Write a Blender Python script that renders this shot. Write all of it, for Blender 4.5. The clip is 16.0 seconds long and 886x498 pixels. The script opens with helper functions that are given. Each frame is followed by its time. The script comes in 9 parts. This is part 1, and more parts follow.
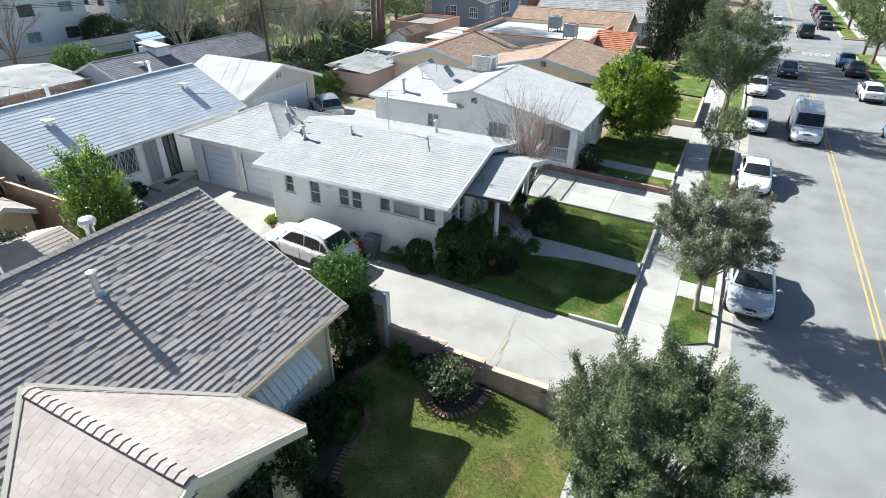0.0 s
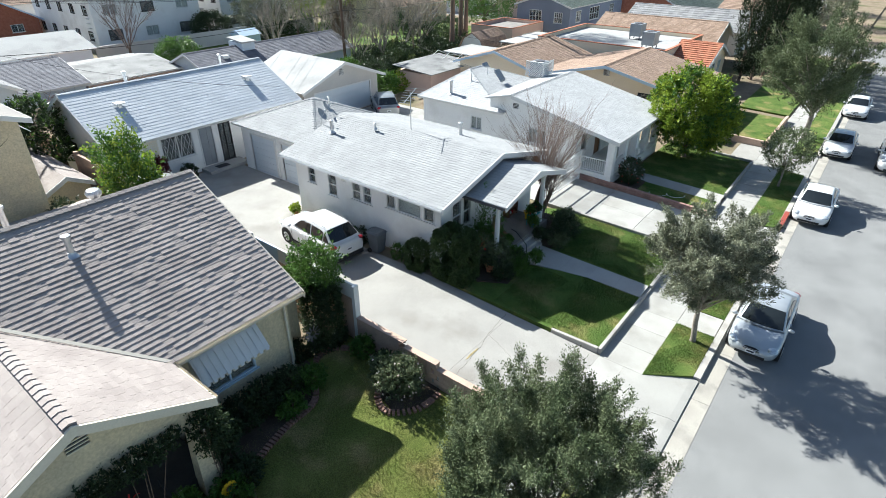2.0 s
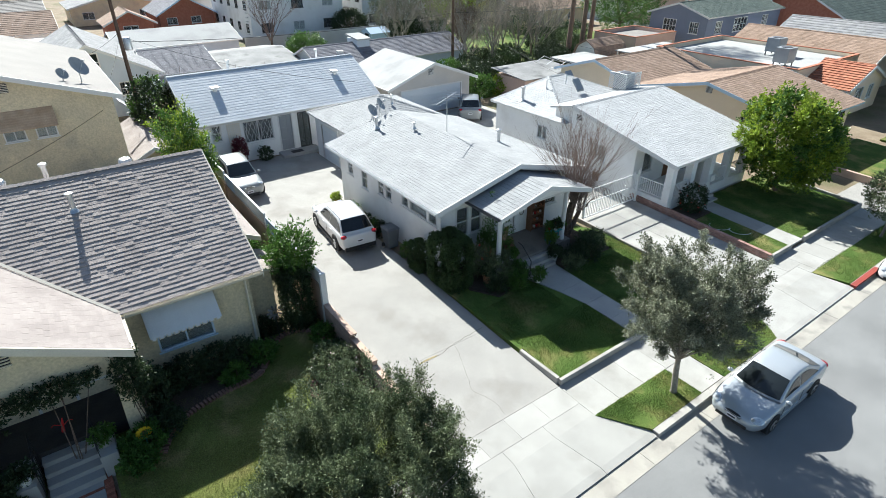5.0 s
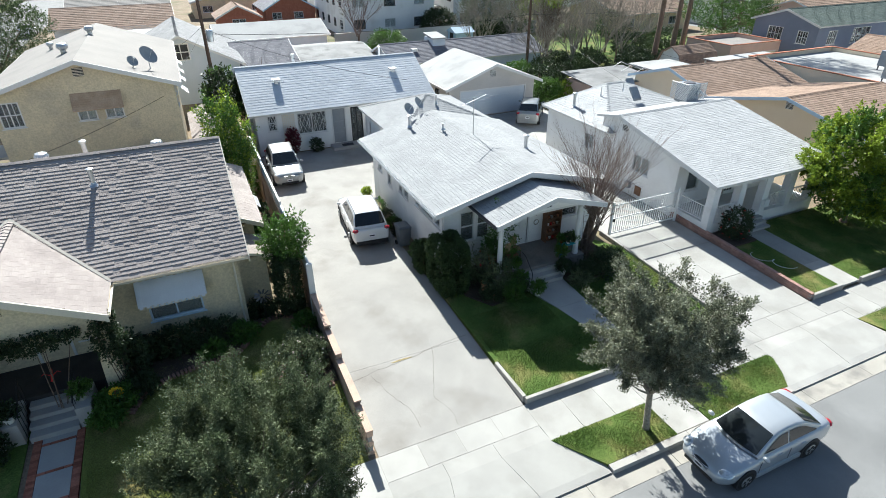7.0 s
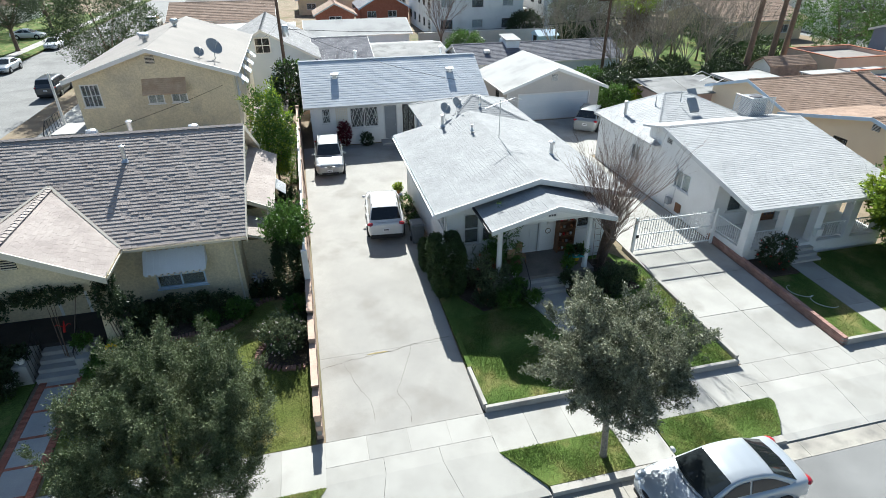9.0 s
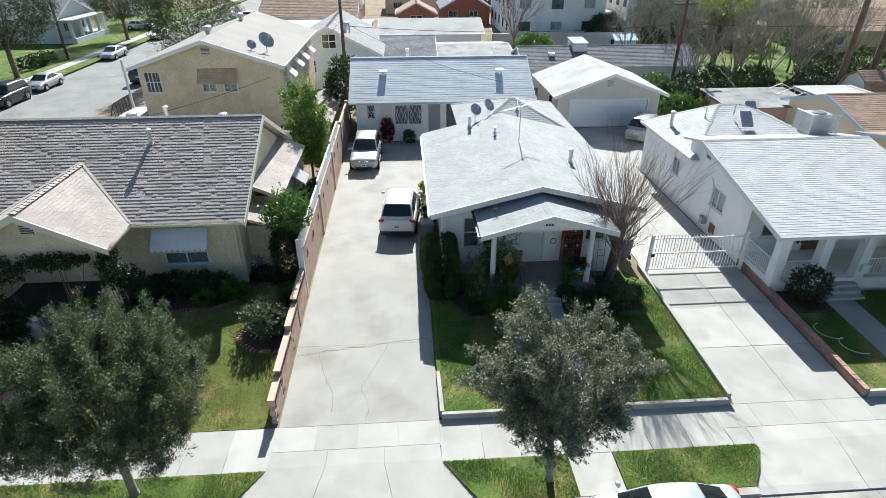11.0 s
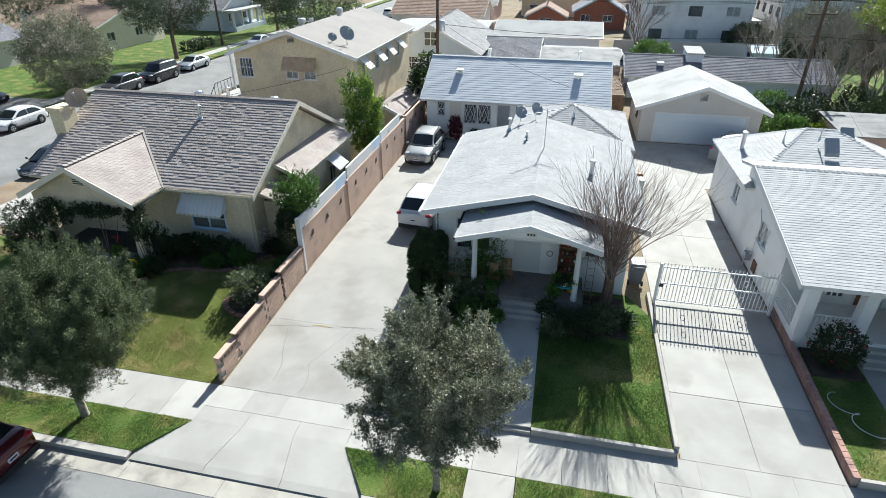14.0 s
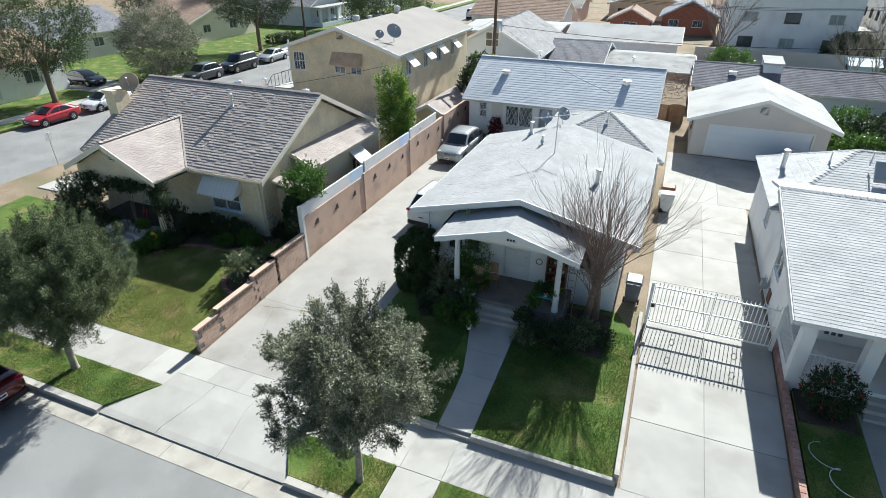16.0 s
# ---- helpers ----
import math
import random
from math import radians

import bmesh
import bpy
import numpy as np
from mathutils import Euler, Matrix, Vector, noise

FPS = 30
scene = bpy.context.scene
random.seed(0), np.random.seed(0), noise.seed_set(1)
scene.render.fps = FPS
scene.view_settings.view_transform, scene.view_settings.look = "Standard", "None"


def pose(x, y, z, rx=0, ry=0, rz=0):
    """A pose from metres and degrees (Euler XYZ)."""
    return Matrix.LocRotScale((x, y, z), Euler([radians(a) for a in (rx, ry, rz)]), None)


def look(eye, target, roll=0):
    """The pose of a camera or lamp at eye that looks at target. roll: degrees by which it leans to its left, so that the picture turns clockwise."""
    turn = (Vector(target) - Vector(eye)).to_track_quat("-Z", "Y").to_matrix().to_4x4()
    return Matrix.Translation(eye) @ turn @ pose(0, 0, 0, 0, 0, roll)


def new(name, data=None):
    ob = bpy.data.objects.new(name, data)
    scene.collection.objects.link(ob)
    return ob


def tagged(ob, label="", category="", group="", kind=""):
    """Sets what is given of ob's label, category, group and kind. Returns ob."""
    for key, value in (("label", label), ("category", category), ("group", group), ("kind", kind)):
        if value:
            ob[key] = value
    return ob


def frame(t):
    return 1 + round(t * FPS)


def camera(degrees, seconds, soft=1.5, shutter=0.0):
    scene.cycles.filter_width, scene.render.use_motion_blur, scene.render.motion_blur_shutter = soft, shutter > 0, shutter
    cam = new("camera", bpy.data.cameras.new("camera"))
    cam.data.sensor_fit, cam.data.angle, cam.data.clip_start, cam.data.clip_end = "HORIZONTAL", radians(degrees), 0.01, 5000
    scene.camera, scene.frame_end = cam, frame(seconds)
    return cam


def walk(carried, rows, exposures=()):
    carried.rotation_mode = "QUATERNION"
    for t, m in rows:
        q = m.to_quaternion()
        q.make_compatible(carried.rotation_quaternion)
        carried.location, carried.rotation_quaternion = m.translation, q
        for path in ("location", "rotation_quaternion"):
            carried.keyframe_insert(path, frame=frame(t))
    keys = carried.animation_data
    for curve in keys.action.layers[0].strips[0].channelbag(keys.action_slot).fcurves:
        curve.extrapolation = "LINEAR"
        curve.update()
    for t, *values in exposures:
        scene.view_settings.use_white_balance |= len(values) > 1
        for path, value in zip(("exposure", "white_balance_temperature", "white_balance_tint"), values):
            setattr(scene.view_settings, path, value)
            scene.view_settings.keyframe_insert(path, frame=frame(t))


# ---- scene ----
cam = camera(77.5, 16.0, soft=0.7)
METRES, EYE, TILT, LEAN, TURN = 31.2, 13.4, -30.34, -0.16, -63.1
OX, OY = -17.83, -1.45
ROWS = [
    (0.0, 0.0, 0.0, 0.0, 0.0, 0.0, -0.0),
    (0.5, 0.0317, -0.0001, -0.0019, 2.23, 0.15, -1.29),
    (1.0, 0.0667, 0.0006, -0.0003, 4.75, 0.09, -2.7),
    (1.5, 0.1006, 0.0031, 0.0011, 7.23, -0.01, -4.09),
    (2.0, 0.1321, 0.0069, 0.0041, 9.62, -0.16, -5.52),
    (2.5, 0.1653, 0.0134, 0.008, 12.13, -0.38, -6.88),
    (3.0, 0.1962, 0.0221, 0.0126, 14.58, -0.65, -8.23),
    (3.5, 0.2251, 0.0311, 0.018, 16.93, -0.98, -9.49),
    (4.0, 0.2543, 0.0409, 0.0234, 19.33, -1.34, -10.74),
    (6.5, 0.3897, 0.1065, 0.064, 31.85, -4.26, -16.88),
    (7.0, 0.4141, 0.1258, 0.0745, 34.59, -5.1, -18.09),
    (7.5, 0.4397, 0.1448, 0.0848, 37.42, -5.99, -19.28),
    (8.0, 0.4631, 0.1627, 0.0942, 40.12, -6.86, -20.39),
    (8.5, 0.4855, 0.1813, 0.1043, 42.83, -7.75, -21.43),
    (9.0, 0.5028, 0.1993, 0.115, 45.28, -8.66, -22.33),
    (9.5, 0.518, 0.219, 0.1267, 47.71, -9.63, -23.21),
    (12.0, 0.5933, 0.3323, 0.1858, 60.97, -15.08, -26.99),
    (12.5, 0.6062, 0.3575, 0.1994, 63.88, -16.37, -27.62),
    (13.0, 0.6182, 0.3838, 0.2138, 66.82, -17.71, -28.19),
    (13.5, 0.6289, 0.4106, 0.2285, 69.83, -19.15, -28.8),
    (14.0, 0.6387, 0.4379, 0.244, 72.83, -20.56, -29.22),
    (14.5, 0.6464, 0.4647, 0.2592, 75.74, -21.98, -29.57),
    (15.0, 0.6525, 0.491, 0.2742, 78.62, -23.39, -29.92),
    (15.5, 0.6571, 0.5169, 0.289, 81.43, -24.79, -30.22),
    (16.0, 0.6607, 0.5426, 0.3035, 84.17, -26.16, -30.42),
]
walk(cam, [(t, pose(OX, OY, EYE, TILT, LEAN, TURN) @ pose(METRES * x, METRES * y, METRES * z, 90 + pitch, roll, yaw)) for t, x, y, z, yaw, pitch, roll in ROWS],
     exposures=[(0.0, 1.43, 6130, 4), (5.0, 1.36, 6130, 4), (16.0, 1.19, 6130, 4)])

# ---- daylight: a clear winter sky, low sun from behind the houses ----
SUN_AZ, SUN_EL = 83.6, 36.4
world = bpy.data.worlds.new("daylight")
scene.world = world
world.use_nodes = True
wn = world.node_tree.nodes
sky = wn.new("ShaderNodeTexSky")
sky.sky_type = "NISHITA"
sky.sun_disc = False
sky.sun_elevation = radians(SUN_EL)
sky.sun_rotation = radians(90 - SUN_AZ)
world.node_tree.links.new(sky.outputs[0], wn["Background"].inputs[0])
wn["Background"].inputs[1].default_value = 0.057
sun_data = bpy.data.lights.new("sun", "SUN")
sun_data.energy, sun_data.angle, sun_data.color = 5.0, radians(0.53), (1.0, 0.96, 0.90)
sun = new("sun", sun_data)
sun_dir = Vector((math.cos(radians(SUN_EL)) * math.cos(radians(SUN_AZ)), math.cos(radians(SUN_EL)) * math.sin(radians(SUN_AZ)), math.sin(radians(SUN_EL))))
sun.matrix_world = look(sun_dir * 60, (0, 0, 0))


# ---- materials ----
def surf(name, c1, c2, scale=1.0, rough=0.85, bump=0.15, fine=40.0, metallic=0.0, vary=0.0, spec=0.3, stain=None, stain_scale=0.4, coat=0.0, grain=0.25, trans=0.0):
    """A node material: two colours mixed by broad noise, fine grain in value and relief, optional stains and piece-to-piece variation."""
    m = bpy.data.materials.new(name)
    m.use_nodes = True
    nt = m.node_tree
    b = nt.nodes["Principled BSDF"]
    L = nt.links.new
    geo = nt.nodes.new("ShaderNodeNewGeometry")

    def noise_node(s, detail=5.0):
        n = nt.nodes.new("ShaderNodeTexNoise")
        n.inputs["Scale"].default_value = s
        n.inputs["Detail"].default_value = detail
        L(geo.outputs["Position"], n.inputs["Vector"])
        return n

    def ramp(src, lo, hi):
        r = nt.nodes.new("ShaderNodeMapRange")
        r.inputs["From Min"].default_value, r.inputs["From Max"].default_value = lo, hi
        L(src, r.inputs["Value"])
        return r.outputs[0]

    def mix(kind, fac, a, bb):
        x = nt.nodes.new("ShaderNodeMix")
        x.data_type, x.blend_type = "RGBA", kind
        for sock, val in ((x.inputs["Factor"], fac), (x.inputs[6], a), (x.inputs[7], bb)):
            if isinstance(val, (int, float)):
                sock.default_value = val
            elif isinstance(val, tuple):
                sock.default_value = (*val, 1)
            else:
                L(val, sock)
        return x.outputs[2]

    broad = noise_node(scale)
    col = mix("MIX", ramp(broad.outputs[0], 0.35, 0.65), c1, c2)
    if stain:
        st = noise_node(stain_scale, 8.0)
        col = mix("MIX", ramp(st.outputs[0], 0.52, 0.72), col, stain)
    fine_n = noise_node(fine, 3.0)
    g = nt.nodes.new("ShaderNodeMapRange")
    g.inputs["From Min"].default_value, g.inputs["From Max"].default_value = 0.3, 0.7
    g.inputs["To Min"].default_value, g.inputs["To Max"].default_value = 1 - grain, 1 + grain
    L(fine_n.outputs[0], g.inputs["Value"])
    hsv = nt.nodes.new("ShaderNodeHueSaturation")
    L(col, hsv.inputs["Color"])
    value = g.outputs[0]
    if vary:
        info = nt.nodes.new("ShaderNodeObjectInfo")
        add = nt.nodes.new("ShaderNodeMath")
        add.operation = "ADD"
        L(geo.outputs["Random Per Island"], add.inputs[0])
        L(info.outputs["Random"], add.inputs[1])
        fr = nt.nodes.new("ShaderNodeMath")
        fr.operation = "FRACT"
        L(add.outputs[0], fr.inputs[0])
        mr = nt.nodes.new("ShaderNodeMapRange")
        mr.inputs["To Min"].default_value, mr.inputs["To Max"].default_value = 1 - vary, 1 + vary
        L(fr.outputs[0], mr.inputs["Value"])
        mul = nt.nodes.new("ShaderNodeMath")
        mul.operation = "MULTIPLY"
        L(value, mul.inputs[0])
        L(mr.outputs[0], mul.inputs[1])
        value = mul.outputs[0]
    L(value, hsv.inputs["Value"])
    L(hsv.outputs[0], b.inputs["Base Color"])
    b.inputs["Roughness"].default_value = rough
    b.inputs["Metallic"].default_value = metallic
    b.inputs["Specular IOR Level"].default_value = spec
    b.inputs["Coat Weight"].default_value = coat
    b.inputs["Coat Roughness"].default_value = 0.05
    if bump:
        bp = nt.nodes.new("ShaderNodeBump")
        bp.inputs["Strength"].default_value = bump
        bp.inputs["Distance"].default_value = 0.02
        L(fine_n.outputs[0], bp.inputs["Height"])
        L(bp.outputs[0], b.inputs["Normal"])
    if trans:
        tr = nt.nodes.new("ShaderNodeBsdfTranslucent")
        L(hsv.outputs[0], tr.inputs["Color"])
        ms = nt.nodes.new("ShaderNodeMixShader")
        ms.inputs[0].default_value = trans
        L(b.outputs[0], ms.inputs[1])
        L(tr.outputs[0], ms.inputs[2])
        L(ms.outputs[0], nt.nodes["Material Output"].inputs["Surface"])
    return m


def clear_glass(name, tint=(0.8, 0.85, 0.85), rough=0.02):
    m = bpy.data.materials.new(name)
    m.use_nodes = True
    b = m.node_tree.nodes["Principled BSDF"]
    b.inputs["Base Color"].default_value = (*tint, 1)
    b.inputs["Roughness"].default_value = rough
    b.inputs["Transmission Weight"].default_value = 0.9
    b.inputs["IOR"].default_value = 1.2
    return m


STUCCO_WHITE = surf("white stucco", (0.80, 0.80, 0.79), (0.76, 0.76, 0.755), 0.8, 0.9, 0.25, 35, stain=(0.66, 0.65, 0.63), stain_scale=0.5, grain=0.06)
STUCCO_TAN = surf("tan stucco", (0.66, 0.57, 0.40), (0.60, 0.52, 0.37), 1.2, 0.92, 0.5, 14, stain=(0.50, 0.44, 0.33), stain_scale=0.9, grain=0.14)
STUCCO_GREY = surf("grey stucco", (0.55, 0.52, 0.49), (0.50, 0.48, 0.46), 0.8, 0.9, 0.25, 30, grain=0.08)
STUCCO_PEACH = surf("pale peach stucco", (0.80, 0.68, 0.52), (0.76, 0.64, 0.49), 0.8, 0.9, 0.2, 30, grain=0.06)
STUCCO_PINK = surf("pink stucco", (0.62, 0.45, 0.38), (0.56, 0.41, 0.35), 0.8, 0.9, 0.2, 30, grain=0.06)
STUCCO_BLUE = surf("pale blue siding paint", (0.55, 0.60, 0.66), (0.50, 0.56, 0.62), 0.8, 0.8, 0.1, 30, grain=0.06)
SLATE_PAINT = surf("slate grey siding paint", (0.20, 0.23, 0.31), (0.18, 0.21, 0.28), 0.8, 0.8, 0.1, 30, grain=0.06)
BRICK_RED = surf("red brick", (0.30, 0.11, 0.07), (0.36, 0.15, 0.10), 3.0, 0.9, 0.3, 30, vary=0.25)
BRICK_PINK = surf("dull pink border brick", (0.33, 0.19, 0.155), (0.40, 0.25, 0.21), 2.0, 0.9, 0.3, 30, vary=0.15, stain=(0.22, 0.14, 0.12), stain_scale=1.5)
BRICK_EDGE = surf("dull brown edging brick", (0.20, 0.115, 0.09), (0.26, 0.16, 0.125), 3.0, 0.9, 0.3, 30, vary=0.15)
PORCH_GREY = surf("worn grey-brown porch paint", (0.17, 0.155, 0.145), (0.22, 0.20, 0.185), 1.5, 0.7, 0.1, 30, stain=(0.11, 0.10, 0.095), stain_scale=0.9, grain=0.2)
# even near-black tone for the tan house's porch floor
PORCH_DARK = surf("near-black porch floor", (0.035, 0.033, 0.034), (0.05, 0.047, 0.046), 1.5, 0.7, 0.1, 30, grain=0.2)
SHINGLE_BROWN = surf("weathered brown asphalt shingle", (0.315, 0.275, 0.258), (0.385, 0.34, 0.318), 0.9, 0.95, 0.4, 110, vary=0.06, spec=0.15, grain=0.2)
SHINGLE_WHITE = surf("pale grey asphalt shingle", (0.285, 0.29, 0.295), (0.33, 0.335, 0.34), 0.9, 0.93, 0.3, 90, vary=0.05, spec=0.2, grain=0.16)
SHINGLE_PALE = surf("white asphalt shingle", (0.385, 0.39, 0.395), (0.43, 0.435, 0.44), 0.9, 0.93, 0.3, 90, vary=0.07, spec=0.2, grain=0.16)
SHINGLE_BACK = surf("light blue-grey asphalt shingle", (0.52, 0.545, 0.575), (0.60, 0.62, 0.645), 0.5, 0.9, 0.3, 90, vary=0.05, spec=0.25, grain=0.10)
SHINGLE_TAN = surf("tan brown asphalt shingle", (0.26, 0.185, 0.14), (0.31, 0.225, 0.175), 0.7, 0.95, 0.3, 60, vary=0.15, spec=0.15)
SHINGLE_DARK = surf("dark grey asphalt shingle", (0.15, 0.15, 0.17), (0.19, 0.19, 0.21), 0.7, 0.95, 0.3, 60, vary=0.15, spec=0.2)
SHINGLE_MID = surf("mid grey asphalt shingle", (0.22, 0.22, 0.23), (0.27, 0.27, 0.27), 0.7, 0.95, 0.3, 60, vary=0.15, spec=0.2)
SHINGLE_GREEN = surf("dark green asphalt shingle", (0.085, 0.11, 0.10), (0.11, 0.135, 0.12), 0.7, 0.95, 0.3, 60, vary=0.15, spec=0.2)
ROLL_ROOF = surf("white rolled roofing", (0.37, 0.37, 0.365), (0.33, 0.33, 0.325), 0.4, 0.9, 0.2, 50, stain=(0.27, 0.27, 0.268), grain=0.10)
ROLL_WORN = surf("worn grey rolled roofing", (0.20, 0.20, 0.20), (0.28, 0.28, 0.275), 0.5, 0.9, 0.2, 40, stain=(0.12, 0.12, 0.12), stain_scale=0.8, grain=0.15)
ROLL_TAN = surf("pale tan rolled roofing", (0.265, 0.245, 0.228), (0.23, 0.215, 0.203), 0.5, 0.9, 0.2, 50, grain=0.1)
CLAY_TILE = surf("red clay roof tile", (0.33, 0.12, 0.07), (0.40, 0.17, 0.10), 2.0, 0.8, 0.2, 30, vary=0.2)
WHITE_PAINT = surf("white trim paint", (0.68, 0.68, 0.675), (0.64, 0.64, 0.635), 1.0, 0.55, 0.05, 30, grain=0.04)
CREAM_PAINT = surf("cream trim paint", (0.70, 0.64, 0.54), (0.66, 0.60, 0.50), 1.0, 0.6, 0.05, 30, grain=0.05)
BLUE_PAINT = surf("pale blue trim paint", (0.50, 0.62, 0.76), (0.46, 0.58, 0.72), 1.0, 0.55, 0.05, 30, grain=0.05)
DOOR_BLUEWHITE = surf("white panel paint", (0.62, 0.66, 0.70), (0.58, 0.63, 0.68), 1.0, 0.5, 0.03, 30, grain=0.04)
CONC_WALK = surf("pale pavement concrete", (0.375, 0.365, 0.342), (0.325, 0.316, 0.296), 0.9, 0.9, 0.15, 70, vary=0.08, stain=(0.28, 0.27, 0.248), stain_scale=0.7, grain=0.10)
CONC_DRIVE = surf("old driveway concrete", (0.335, 0.322, 0.30), (0.29, 0.278, 0.26), 0.8, 0.92, 0.25, 70, stain=(0.235, 0.22, 0.20), stain_scale=0.55, grain=0.14)
CONC_GUTTER = surf("dusty gutter concrete", (0.30, 0.28, 0.25), (0.36, 0.34, 0.30), 0.9, 0.92, 0.15, 45, stain=(0.20, 0.19, 0.175), stain_scale=1.3, grain=0.15)
CONC_STEP = surf("grey painted concrete", (0.40, 0.39, 0.37), (0.34, 0.33, 0.32), 1.0, 0.8, 0.1, 40, grain=0.1)
KERB = surf("kerb concrete", (0.39, 0.37, 0.34), (0.33, 0.315, 0.295), 1.5, 0.92, 0.2, 40, stain=(0.28, 0.26, 0.24), stain_scale=1.2, grain=0.12)
ASPHALT = surf("worn street asphalt", (0.19, 0.19, 0.188), (0.225, 0.225, 0.222), 0.5, 0.92, 0.25, 90, stain=(0.15, 0.15, 0.15), stain_scale=0.3, grain=0.32, spec=0.25)
ROAD_YELLOW = surf("yellow road paint", (0.50, 0.34, 0.11), (0.40, 0.29, 0.12), 3.0, 0.8, 0.1, 30, grain=0.2)
ROAD_WHITE = surf("white road paint", (0.50, 0.50, 0.48), (0.40, 0.40, 0.38), 3.0, 0.8, 0.1, 30, grain=0.2)
RED_PAINT = surf("red kerb paint", (0.28, 0.055, 0.04), (0.24, 0.05, 0.04), 3.0, 0.7, 0.1, 30, grain=0.15)
TURF = surf("lawn turf", (0.062, 0.108, 0.024), (0.105, 0.145, 0.038), 0.9, 0.95, 0.6, 25, stain=(0.24, 0.20, 0.085), stain_scale=0.8, grain=0.4, spec=0.1)
TURF_DRY = surf("sun-bleached lawn turf", (0.105, 0.13, 0.032), (0.16, 0.16, 0.052), 0.9, 0.95, 0.6, 25, stain=(0.26, 0.215, 0.095), stain_scale=0.9, grain=0.4, spec=0.1)
EARTH = surf("dry earth", (0.20, 0.155, 0.11), (0.26, 0.21, 0.15), 0.8, 0.95, 0.4, 20, stain=(0.10, 0.11, 0.05), stain_scale=0.2, grain=0.25, spec=0.1)
DRY_WEED = surf("dry yellow weeds", (0.26, 0.21, 0.11), (0.34, 0.28, 0.15), 6.0, 0.95, 0.5, 30, stain=(0.12, 0.13, 0.05), stain_scale=5.0, grain=0.4, spec=0.1)
SOIL = surf("dark garden soil", (0.06, 0.047, 0.037), (0.09, 0.07, 0.055), 2.0, 0.95, 0.6, 25, grain=0.3, spec=0.1)
BLADE = surf("grass blade", (0.075, 0.135, 0.03), (0.155, 0.20, 0.055), 0.8, 0.6, 0.0, 8, vary=0.35, stain=(0.22, 0.20, 0.08), stain_scale=0.9, grain=0.2, trans=0.35)
BLADE_DRY = surf("bleached grass blade", (0.115, 0.15, 0.036), (0.20, 0.205, 0.066), 0.8, 0.6, 0.0, 8, vary=0.35, stain=(0.30, 0.25, 0.11), stain_scale=0.9, grain=0.2, trans=0.35)
PINK_BLOCK = surf("pink block wall", (0.52, 0.37, 0.29), (0.46, 0.33, 0.26), 1.0, 0.92, 0.3, 25, stain=(0.36, 0.27, 0.22), stain_scale=1.2, grain=0.12, vary=0.06)
IRON_WHITE = surf("white painted iron", (0.78, 0.78, 0.77), (0.74, 0.74, 0.73), 2.0, 0.45, 0.0, 30, grain=0.03)
IRON_BLACK = surf("black painted iron", (0.02, 0.02, 0.02), (0.03, 0.03, 0.03), 2.0, 0.5, 0.0, 30, grain=0.1)
GALV = surf("galvanised metal", (0.60, 0.61, 0.62), (0.52, 0.53, 0.55), 3.0, 0.4, 0.03, 30, metallic=0.8, grain=0.1)
ALUM = surf("white aluminium", (0.72, 0.73, 0.74), (0.68, 0.69, 0.70), 2.0, 0.4, 0.0, 30, grain=0.05)
DARK_METAL = surf("dark metal", (0.10, 0.10, 0.11), (0.13, 0.13, 0.14), 3.0, 0.5, 0.05, 30, metallic=0.3, grain=0.1)
RUST = surf("rusty tan metal", (0.42, 0.30, 0.20), (0.50, 0.38, 0.27), 2.0, 0.6, 0.05, 20, metallic=0.2, grain=0.15)
DISH_GREY = surf("grey dish enamel", (0.30, 0.32, 0.34), (0.27, 0.29, 0.31), 2.0, 0.5, 0.0, 30, grain=0.05)
GLASS = clear_glass("window glass")
# near-black tone for unlit rooms, vent hollows and two dark doors
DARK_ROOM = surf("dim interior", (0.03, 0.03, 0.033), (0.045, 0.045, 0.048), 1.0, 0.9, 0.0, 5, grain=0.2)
BLIND = surf("pale window blind", (0.62, 0.62, 0.60), (0.56, 0.56, 0.55), 4.0, 0.8, 0.0, 30, grain=0.08)
SCREEN = surf("insect screen", (0.09, 0.095, 0.10), (0.11, 0.115, 0.12), 2.0, 0.7, 0.0, 60, grain=0.2)
BARK_GREY = surf("grey bark", (0.22, 0.19, 0.16), (0.30, 0.27, 0.23), 6.0, 0.95, 0.6, 25, grain=0.3)
BARK_BROWN = surf("brown bark", (0.14, 0.10, 0.075), (0.19, 0.14, 0.11), 6.0, 0.95, 0.6, 25, grain=0.3)
TWIG = surf("bare pinkish twig", (0.19, 0.135, 0.115), (0.25, 0.19, 0.16), 6.0, 0.9, 0.2, 25, grain=0.2)
WOOD_POLE = surf("tarred pole wood", (0.085, 0.055, 0.04), (0.12, 0.08, 0.06), 3.0, 0.9, 0.3, 20, grain=0.2)
WOOD_FENCE = surf("weathered fence wood", (0.32, 0.20, 0.12), (0.38, 0.26, 0.17), 3.0, 0.9, 0.2, 20, vary=0.15)
WOOD_BROWN = surf("brown wood", (0.16, 0.08, 0.045), (0.21, 0.11, 0.06), 3.0, 0.6, 0.1, 20, grain=0.2)


def leafy(name, c1, c2, rough=0.55, trans=0.3, vary=0.35, spec=0.25):
    return surf(name, c1, c2, 1.5, rough, 0.0, 6, vary=vary, spec=spec, grain=0.1, trans=trans)


